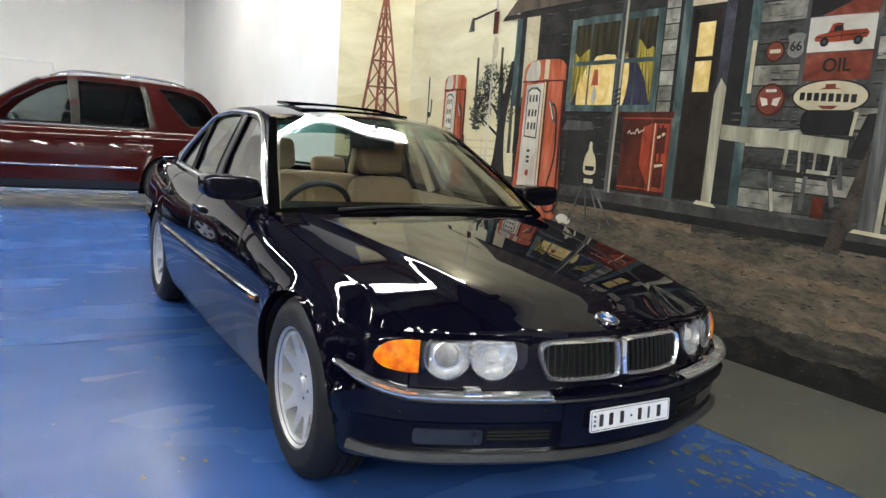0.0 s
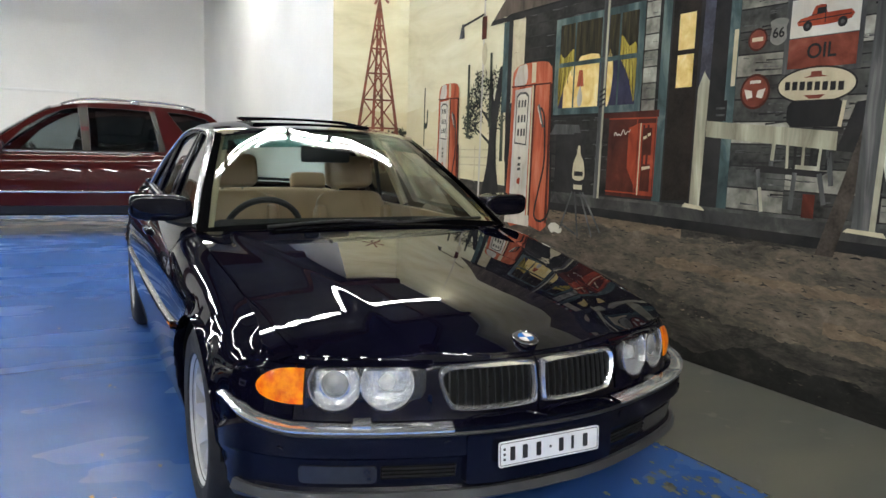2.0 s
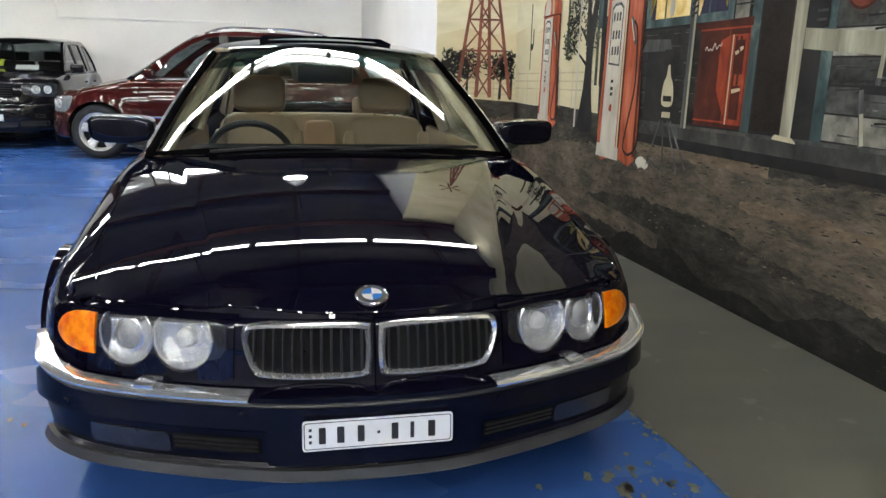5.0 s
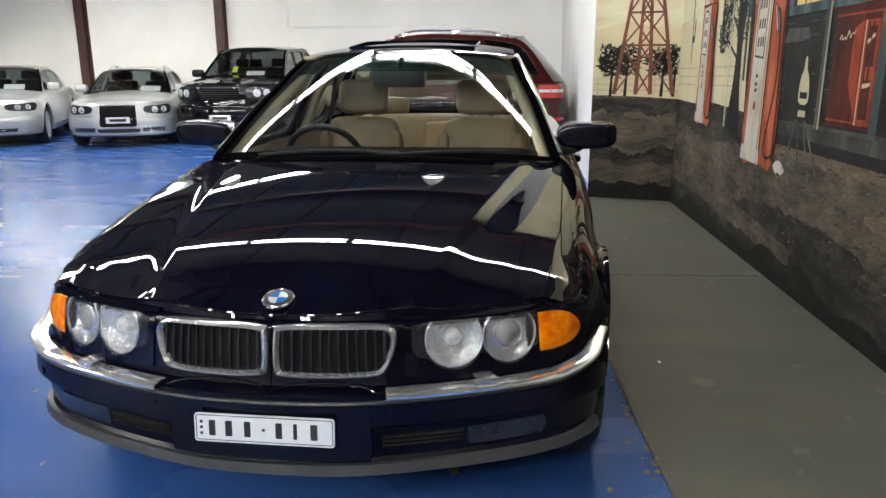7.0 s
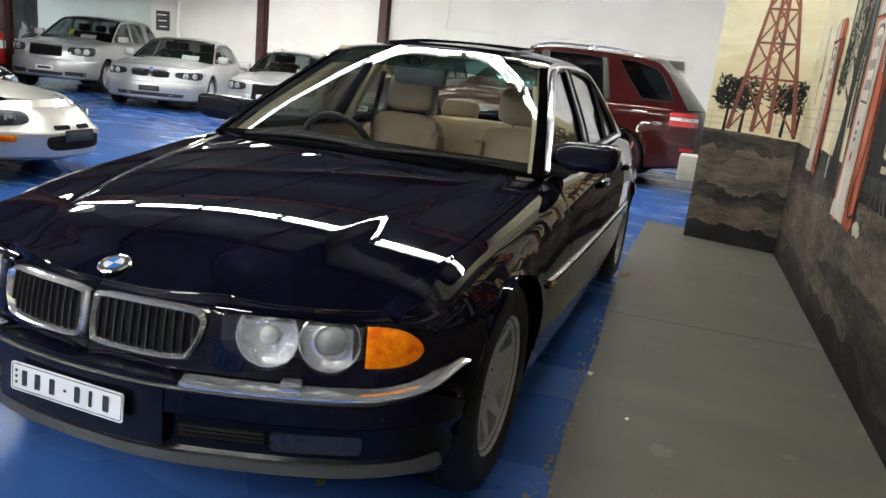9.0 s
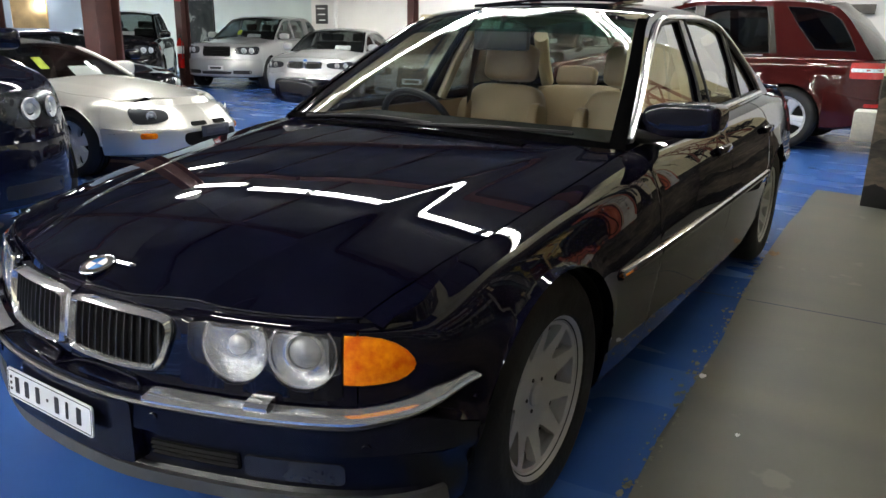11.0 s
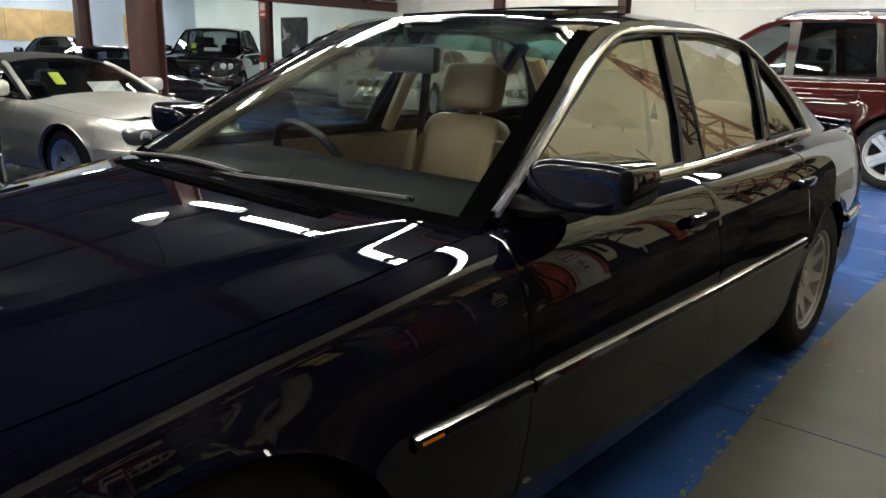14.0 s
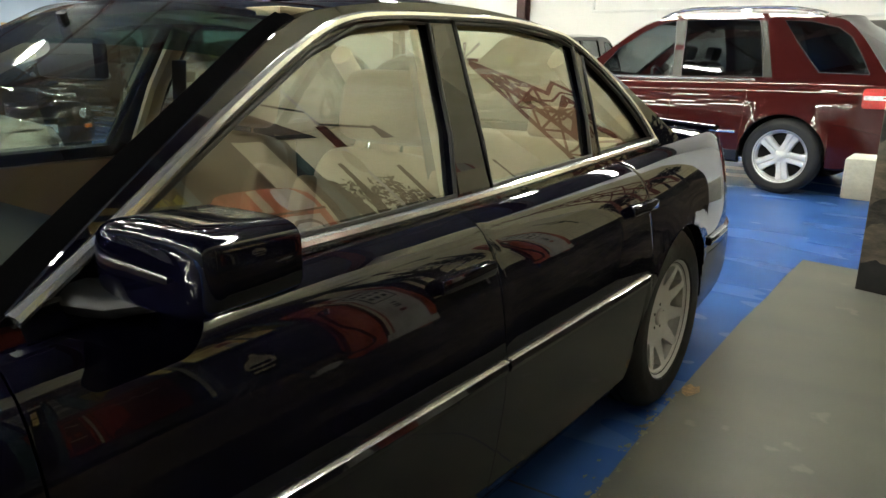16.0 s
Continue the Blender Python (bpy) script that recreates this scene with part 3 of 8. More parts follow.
def build_body(car, s, paint, bumper=None, lower=None):
    """Panels of the lower body, bonnet, boot lid, roof, pillars and glass."""
    B = Body(s)
    n, w = len(B.g), len(B.g[0])
    jb = s["jb"]
    lines = [B.index(B.at_y(y)) for y in s["lines"]]
    door0, door1, door2 = lines[:3]
    af0, af1 = B.index(B.at_y(s["yf"] - s["arch"])), B.index(B.at_y(s["yf"] + s["arch"]))
    ar0, ar1 = B.index(B.at_y(s["yr"] - s["arch"])), B.index(B.at_y(s["yr"] + s["arch"]))
    nose, tail = B.index(B.at_x(s["corner"])), B.index(B.tail_x(s["tail_corner"]))
    low = 2
    ha0, ha1, hj0, hj1 = s.get("lamp_hole", (1, 0, 0, -1))
    lamp = lambda i, j: ha0 <= B.arc[i] and B.arc[min(i + 1, n - 1)] <= ha1 and hj0 <= j <= hj1
    kinds = [
        ("front_bumper", lambda i, j: i < af0 and j < jb, False, bumper or paint),
        ("nose_panel", lambda i, j: i < nose and j >= jb and not lamp(i, j), False, paint),
        ("front_wing", lambda i, j: (nose <= i < af0 and j >= jb) or (af0 <= i < door0 and j >= low) or (af0 <= i < af1), True, paint),
        ("sill", lambda i, j: af1 <= i < ar0 and j < low, True, lower or paint),
        ("front_door", lambda i, j: door0 <= i < door1 and j >= low, True, paint),
        ("rear_door", lambda i, j: door1 <= i < door2 and j >= low, True, paint),
        ("rear_wing", lambda i, j: (door2 <= i < tail and j >= jb) or (door2 <= i < ar1 and (j >= low or i >= ar0)), True, paint),
        ("rear_bumper", lambda i, j: i >= ar1 and j < jb, False, bumper or paint),
        ("tail_panel", lambda i, j: i >= tail and j >= jb, False, paint),
    ]
    rows = [[tuple(p) for p in c][::-1] for c in B.g]
    for name, cells, both, mat in kinds:
        g = flange(rows, cells=lambda i, j, c=cells: c(i, w - 2 - j))
        if both:
            part(name, g, mat, car), part(name, g.flipped(), mat, car)
        else:
            part(name, g.mirror(), mat, car)
    # a dark inner shell closes the gaps and the wheel housings
    inner = Geo().grid([[(p[0] - nn[0] * 0.035, p[1] - nn[1] * 0.035, p[2] - 0.012) for p in c] for c, nn in zip(B.g, B.n)], flip=True)
    z0 = s["rows"][0][0] + 0.02
    inner.grid([[(max(0, c[0][0] - 0.06), c[0][1], z0 + 0.02), (0, c[0][1], z0 + 0.02)] for c in B.g])
    for yw in (s["yf"], s["yr"]):
        r = s["arch"] + 0.005
        arc = [(math.cos(math.pi * k / 16), math.sin(math.pi * k / 16)) for k in range(17)]
        X = B.x[B.index(B.at_y(yw))] - 0.03
        house = Geo().grid([[(X, yw + r * c, s["wheel"] + r * q), (X - 0.36, yw + r * c, s["wheel"] + r * q)] for c, q in arc])
        house.add([(X - 0.36, yw + r * c, s["wheel"] + r * q) for c, q in arc] + [(X - 0.36, yw - r, 0.2), (X - 0.36, yw + r, 0.2)], [tuple(range(19))])
        part("wheel_housing", house, SHELL, car), part("wheel_housing", house.flipped(), SHELL, car)
    part("underbody", inner.mirror(), SHELL, car)
    # bonnet and boot lid
    for name, y_end, front in (("bonnet", s["cowl"], True), ("boot_lid", s["deck"], False)):
        if not front and s.get("hatch"):
            continue
        N, K = (30, 100) if front and s.get("lamp_hole") else (30, 26)
        rim = [(c[-1][0], c[-1][1]) for c in B.g]
        kx = max(range(n), key=lambda i: B.g[i][-1][0])
        seg = rim[:kx] if front else rim[kx:][::-1]
        # the rim from the middle of the nose to the corner, by share of width
        corner = s["corner"] - 0.06 if front else s["tail_corner"] - 0.08
        grid = []
        for k in range(K + 1):
            a = k / K
            xs = a * corner
            ys = float(np.interp(xs, [q[0] for q in seg], [q[1] for q in seg]))
            line = []
            bow = s["bow"] * (1 - a * a) if front else -s["bow"] * (1 - a * a)
            for b in range(N + 1):
                u = b / N
                y = ys + (y_end - bow - ys) * u
                h = B.half(y)
                xx = a * min(h, corner + (h - corner) * min(1, u * 3))
                line.append((xx, y, B.top(xx, y) + 0.001))
            grid.append(line)
        full = [[(-x, y, z) for x, y, z in r] for r in grid[:0:-1]] + grid
        lathe_panel(car, name, full, paint, flip=front, deep=0.018)
        # the strips between the lid and the wing
        strip = Geo()
        for u in range(N):
            p, q = grid[-1][u], grid[-1][u + 1]
            hp, hq = B.half(p[1]), B.half(q[1])
            strip.add([p, (max(hp, p[0]), p[1], B.top(hp, p[1])), (max(hq, q[0]), q[1], B.top(hq, q[1])), q], [(0, 1, 2, 3)])
        strip.v = [(x, y, z - 0.0025) for x, y, z in strip.v]
        part("wing_top", strip, paint, car), part("wing_top", strip.flipped(), paint, car)
    greenhouse(car, s, B, paint)
    return B


def greenhouse(car, s, B, paint):
    """Roof, pillars, screens and side windows from the line that the side of the roof follows."""
    rail = [tuple(p) for p in spline(s["rail"], 6)]
    side_x = curve(s["lean"])
    X = lambda z: side_x(z)
    line = [(X(z), y, z) for y, z in rail]
    # which part of the line is windscreen, roof and rear screen
    ia = min(range(len(rail)), key=lambda i: abs(rail[i][0] - s["screen_top"]))
    ir = min(range(len(rail)), key=lambda i: abs(rail[i][0] - s["roof_end"]))

    def sheet(edge, middle, inset=0.0, n=14, drop=0.0, bend=2.2):
        rows = []
        for (x, y, z), (my, mz) in zip(edge, middle):
            row = []
            for k in range(-n, n + 1):
                a = k / n
                q = 1 - abs(a) ** bend
                row.append((a * (x - inset), y + (my - y) * q, z + (mz - z) * q - drop))
            rows.append(row)
        return rows

    def middles(edge, first, last, bulge):
        m = len(edge)
        out = []
        for k in range(m):
            u = k / (m - 1)
            out.append((first[0] + (last[0] - first[0]) * u, first[1] + (last[1] - first[1]) * u + bulge * 4 * u * (1 - u)))
        return out

    crown = s["roof_crown"]
    scr = line[: ia + 1]
    top_mid = (rail[ia][0] - s["top_bow"], rail[ia][1] + crown)
    mid = middles(scr, s["screen_foot"], top_mid, 0.003)
    for sgn in (1, -1):
        band = []
        for (x, y, z), (my, mz) in zip(scr, mid):
            band.append([(sgn * a * x, y + (my - y) * (1 - a ** 3.4) - 0.003, z + (mz - z) * (1 - a ** 3.4) + 0.007 - 0.004 * step(0.97, 1.0, a)) for a in (0.940, 0.960, 0.980, 1.0)])
        part("windscreen_seal", Geo().grid(band, flip=sgn < 0), SEAL, car)
    foot = sheet(scr[:2], mid[:2], 0.012, n=20, drop=-0.004, bend=3.4)
    part("windscreen_border", Geo().grid(foot), SEAL, car)
    glassrows = sheet(scr, mid, 0.012, n=20, drop=-0.003, bend=3.4)
    pane = part("windscreen", Geo().grid(glassrows), s["glass"], car)
    pane.visible_shadow = False
    if s["glass"] is GLASS:
        k = len(scr) - 5
        shade = part("shade_band", Geo().grid(sheet(scr[k:], mid[k:], 0.05, n=20, drop=0.006, bend=3.4)), BAND, car, "teal tinted band across the top of the windscreen")
        shade.visible_shadow = False
    rf = line[ia: ir + 1]
    end_mid = (rail[ir][0] + s["tail_bow"], rail[ir][1] + crown * 0.9)
    roof_mid = [(top_mid[0] + (end_mid[0] - top_mid[0]) * k / (len(rf) - 1), rf[k][2] + crown) for k in range(len(rf))]
    roof = sheet(rf, roof_mid)
    lathe_panel(car, "roof", roof, s.get("roof_paint", paint), deep=0.015, flip=False)
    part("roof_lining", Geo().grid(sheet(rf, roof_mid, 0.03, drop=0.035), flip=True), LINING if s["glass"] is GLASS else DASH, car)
    rs = line[ir:]
    mid2 = middles(rs, end_mid, s["rear_foot"], 0.02)
    pane = part("rear_screen", Geo().grid(sheet(rs, mid2, 0.02)), s.get("rear_glass", s["glass"]), car)
    pane.visible_shadow = False
    # the sides
    belt = [(y, s["belt"](y)) for y in np.linspace(rail[-1][0], rail[0][0], 30)][1:-1]
    outer = [(y, z) for y, z in rail] + belt
    wins = [[tuple(q) for q in w] for w in s["windows"]]
    for side in (1, -1):
        place = lambda u, v: (side * X(v), u, v)
        frame_geo = fill([outer] + wins, place, 0.035, (-side, 0, 0))
        part("window_frame", frame_geo, s.get("frame_paint", paint), car)
        for k, wv in enumerate(wins):
            c = np.mean(np.array(wv), axis=0)
            big = [tuple(c + (np.array(q) - c) * 1.015) for q in wv]
            g = fill([big], lambda u, v: (side * (X(v) - 0.014), u, v))
            dark = s.get("rear_side_glass") if k else None
            pane = part("side_window", g, dark or s.get("side_glass", s["glass"]), car)
            pane.visible_shadow = False
            trim = Geo().tube([(side * (X(v) + 0.001), u, v) for u, v in wv], 0.006, 6, True)
            part("window_seal", trim, TRIM, car)
    return line


def ring_on(B, outer, inner, out, thick=0.008):
    """A raised band between two outlines of equal length in (arc, height)."""
    rows = [[B.point(a, z, -0.01) for a, z in outer], [B.point(a, z, out) for a, z in outer], [B.point((a + c) / 2, (z + d) / 2, out + thick) for (a, z), (c, d) in zip(outer, inner)],
            [B.point(a, z, out) for a, z in inner], [B.point(a, z, -0.03) for a, z in inner]]
    return Geo().grid(rows, wrap=True, flip=True)


# ---------------------------------------------------------------- the hall
BLUE_FLOOR = floor_paint("blue_floor_paint", (0.031, 0.089, 0.310), (0.040, 0.100, 0.31), 0.27, 0.80)
GREY_FLOOR = floor_paint("grey_floor_paint", (0.094, 0.098, 0.088), (0.140, 0.132, 0.112), 0.40, 0.645)
DIM_WALL = surface("dark_unseen_wall", (0.17, 0.175, 0.185), 0.75, var=0.3, scale=1.5, bump=0.1)
WHITE_WALL = surface("white_wall_paint", (0.82, 0.81, 0.78), 0.7, var=0.06, scale=0.8, fine=30, bump=0.08)
GREEN_WALL = surface("pale_green_wall_paint", (0.62, 0.71, 0.68), 0.7, var=0.08, scale=0.8, fine=30, bump=0.08)
BLUE_WALL = surface("pale_blue_wall_paint", (0.50, 0.58, 0.68), 0.7, var=0.08, scale=0.8, fine=30, bump=0.08)
CEILING = surface("dark_roof_sheet", (0.12, 0.121, 0.124), 0.85, var=0.25, scale=2, bump=0.1)
STEEL = surface("red_oxide_steel", (0.052, 0.017, 0.014), 0.55, var=0.3, scale=5, bump=0.15)
PLY = surface("plywood_panel", (0.52, 0.36, 0.17), 0.7, var=0.2, scale=3)
TUBE = lamp_glow("fluorescent_tube", (1.0, 0.97, 0.92), 72.0)
BATTEN = surface("white_enamel", (0.8, 0.8, 0.78), 0.4, var=0.04)

XM, YR = 2.2, 3.6          # the mural wall and its return
XL, YB, YF = -13.2, 12.6, -9.0
HIGH = 4.6


def wall(name, x0, y0, x1, y1, z1, mat, label, thick=0.2, z0=0.0):
    g = Geo().box(((x0 + x1) / 2, (y0 + y1) / 2, (z0 + z1) / 2), (abs(x1 - x0) or thick, abs(y1 - y0) or thick, z1 - z0))
    return solid(name, g, mat, label, "wall", kind="structure")


g = Geo().box((-10.8, 1.8, -0.1), (26.8, 22, 0.2))
solid("floor", g, BLUE_FLOOR, "glossy blue painted concrete showroom floor, scuffed", "floor", kind="structure")
edge = [(1.13 - 0.055 * max(0, y + 2.5) + 0.010 * math.sin(y * 9) + 0.006 * math.sin(y * 23) if y < 1.8 else 0.893 - 0.004 * (y - 1.8) + 0.006 * math.sin(y * 19), y) for y in np.linspace(-8.9, 4.1, 27)]
strip = [(2.56, -8.9), (2.24, 0.0), (2.2, 3.5), (1.3, 4.05)] + edge[::-1]
g = Geo().slab(strip, 0.006)
solid("floor_grey", g, GREY_FLOOR, "dull grey painted floor strip beside the mural", "floor", kind="structure", m=pose(0, 0, -0.001))

g = Geo().box((0.1, -2.55, HIGH / 2), (0.2, 11.9, HIGH))
solid("wall_mural", g, WHITE_WALL, "long plastered wall that carries the painted mural", "wall", kind="structure", m=pose(2.17, 0, 0, 0, 0, 1.976))
g = Geo().box((-0.32, 0.08, HIGH / 2), (0.99, 0.155, HIGH))
solid("wall_return", g, WHITE_WALL, "short return wall at the end of the mural", "wall", kind="structure", m=pose(2.055, 3.402, 0, 0, 0, -13.5))
wall("wall_side", 1.34, YR + 0.14, 1.54, YB + 0.2, HIGH, WHITE_WALL, "plain white painted side wall")
wall("wall_back", XL, YB, 1.34, YB + 0.2, HIGH, WHITE_WALL, "white painted back wall between brown steel columns")
wall("wall_green", -24.0, YB, XL, YB + 0.2, HIGH, GREEN_WALL, "pale green painted back wall of the second bay")
wall("wall_left", -24.2, YF, -24.0, YB + 0.2, HIGH, BLUE_WALL, "pale blue wall with plywood boards")
# wall_front is never in view; its dark tone keeps the saloon's nose reflections low
wall("wall_front", -24.2, YF - 0.2, XM + 0.8, YF, HIGH, DIM_WALL, "unseen dark wall closing the hall behind the camera, dark for the car's reflections")

beams = Geo()
roof = Geo().box((-1.4, 1.8, HIGH + 0.05), (8.6, 22, 0.1))
fall = HIGH - 2.6
a = math.degrees(math.atan2(fall, 8.0))
for x, s in ((-9.4, -1), (-17.4, 1)):
    z = HIGH - fall / 2
    roof.box((0, 0, 0.05), (8.4, 22, 0.1), m=pose(x, 1.8, z, 0, a * s, 0))
    for k in range(8):
        beams.box((0, 0, -0.09), (8.2, 0.12, 0.2), m=pose(x, -7.5 + k * 2.7, z, 0, a * s, 0))
    for k in range(4):
        beams.box((-3 + 2 * k, 0, -0.02), (0.08, 21.8, 0.08), m=pose(x, 1.8, z, 0, a * s, 0))
roof.box((-22.7, 1.8, HIGH + 0.05), (3.0, 22, 0.1))
beams.box((-13.35, 1.8, 2.42), (0.16, 21.8, 0.24))
for k in range(8):
    beams.box((-1.4, -7.5 + k * 2.7, HIGH - 0.1), (7.8, 0.12, 0.2))
for k in range(4):
    beams.box((-4.2 + k * 1.9, 1.8, HIGH - 0.03), (0.07, 21.8, 0.08))
solid("ceiling", roof, CEILING, "dark roof sheeting", "ceiling", kind="structure")
solid("ceiling_beams", beams, STEEL, "red-brown steel beams and purlins under the roof", "ceiling", kind="structure")


def column(x, y, w, top, label):
    """A steel column: two flanges and a web on a base plate."""
    c = thing("steel_column", label, "column", pose(x, y, 0), "steel columns")
    part("flange", Geo().box((0, -w / 2, top / 2), (w, 0.02, top), 0.003), STEEL, c), part("flange", Geo().box((0, w / 2, top / 2), (w, 0.02, top), 0.003), STEEL, c)
    part("web", Geo().box((0, 0, top / 2), (0.014, w - 0.02, top)), STEEL, c)
    part("base_plate", Geo().box((0, 0, 0.01), (w * 1.7, w * 1.7, 0.02), 0.003), STEEL, c)
    return c


column(-9.62, YB - 0.12, 0.20, 3.5, "red-brown steel column against the white back wall")
column(-6.28, YB - 0.12, 0.20, 4.4, "red-brown steel column against the white back wall")
column(-13.35, 8.4, 0.22, 2.35, "red-brown steel column with a fire extinguisher")
column(-13.35, 4.2, 0.22, 2.35, "red-brown steel column under the valley beam")
column(-7.0, 2.35, 0.30, 4.0, "broad red-brown steel column behind the parked cars")


# ---------------------------------------------------------------- the navy saloon
SALOON = dict(
    plan=[(0, -2.290), (0.2, -2.278), (0.4, -2.225), (0.6, -2.150), (0.745, -2.068), (0.845, -1.955), (0.878, -1.82), (0.893, -1.5), (0.916, -1.0), (0.926, -0.3), (0.926, 0.5), (0.922, 1.1), (0.906, 1.6),
          (0.876, 2.1), (0.828, 2.38), (0.74, 2.53), (0.53, 2.62), (0.25, 2.655), (0, 2.66)],
    yf=-1.465, yr=1.465, arch=0.365, wheel=0.335, flare=0.006,
    lines=(-0.74, 0.24, 1.15), blend=(-2.02, -1.72, 2.1, 2.45), zref=0.93, jb=7, cowl=-0.74, deck=1.76, corner=0.74, tail_corner=0.74, bow=0.14,
    rows=[(.185, .10, .258, .12, .24, .10), (.195, .070, .265, .062, .26, .04), (.235, .046, .278, .034, .30, .01), (.30, .032, .312, .026, .36, .0), (.36, .022, .326, .036, .42, .0),
          (.42, .013, .412, .024, .48, .0), (.465, .007, .428, .0, .52, .005), (.50, .003, .510, .006, .55, .015), (.54, .0, .517, .05, .56, .04), (.59, .001, .535, .056, .60, .045),
          (.64, .004, .60, .064, .66, .05), (.70, .010, .655, .074, .74, .055), (.76, .020, .666, .078, .82, .065), (.81, .034, .669, .081, .90, .075), (.855, .053, .671, .085, .94, .09),
          (.89, .075, .673, .089, .955, .105), (.915, .105, .675, .094, .965, .12), (.93, .150, .677, .100, .97, .135)],
    shoulder=[(-2.2, .636), (-2.1, .649), (-2.0, .682), (-1.9, .712), (-1.6, .783), (-1.2, .842), (-0.75, .898), (-0.3, .918), (0.5, .930), (1.2, .948), (1.7, .962), (2.2, .962), (2.5, .955), (2.66, .94)],
    crown=[(-2.2, .038), (-2.165, .056), (-2.1, .070), (-2.0, .076), (-1.9, .077), (-1.6, .068), (-1.2, .062), (-0.8, .046), (1.5, .03), (2.3, .028), (2.66, .02)],
    crease=[(-2.25, -0.6, 0.323, 0.680, 0.010)],
    rail=[(-.76, .900), (-.55, 1.036), (-.3, 1.184), (-.06, 1.317), (.1, 1.361), (.4, 1.391), (.7, 1.392), (1.0, 1.365), (1.2, 1.312), (1.4, 1.21), (1.6, 1.09), (1.80, .975)],
    lean=[(.90, .775), (1.1, .69), (1.3, .585), (1.40, .53)],
    screen_top=-.02, roof_end=1.08, roof_crown=.046, top_bow=.085, tail_bow=.12, screen_foot=(-.93, .927), rear_foot=(1.90, .985),
    belt=lambda y: 0.895 + 0.022 * step(-0.7, 0.4, y) + 0.035 * step(0.6, 1.8, y),
    glass=GLASS, side_glass=SIDE_GLASS, lamp_hole=(0.384, 0.724, 9, 10),
    windows=[
        [(-.66, .940), (.27, .952), (.32, 1.08), (.405, 1.340), (.30, 1.338), (.14, 1.322), (-.02, 1.268), (-.28, 1.140), (-.50, 1.022)],
        [(.425, .955), (1.0, .975), (1.05, 1.08), (1.145, 1.300), (1.05, 1.328), (.80, 1.350), (.52, 1.347), (.475, 1.20), (.445, 1.06)],
        [(1.065, .978), (1.50, .992), (1.44, 1.070), (1.36, 1.150), (1.27, 1.222), (1.19, 1.272), (1.12, 1.120)],
    ],
)


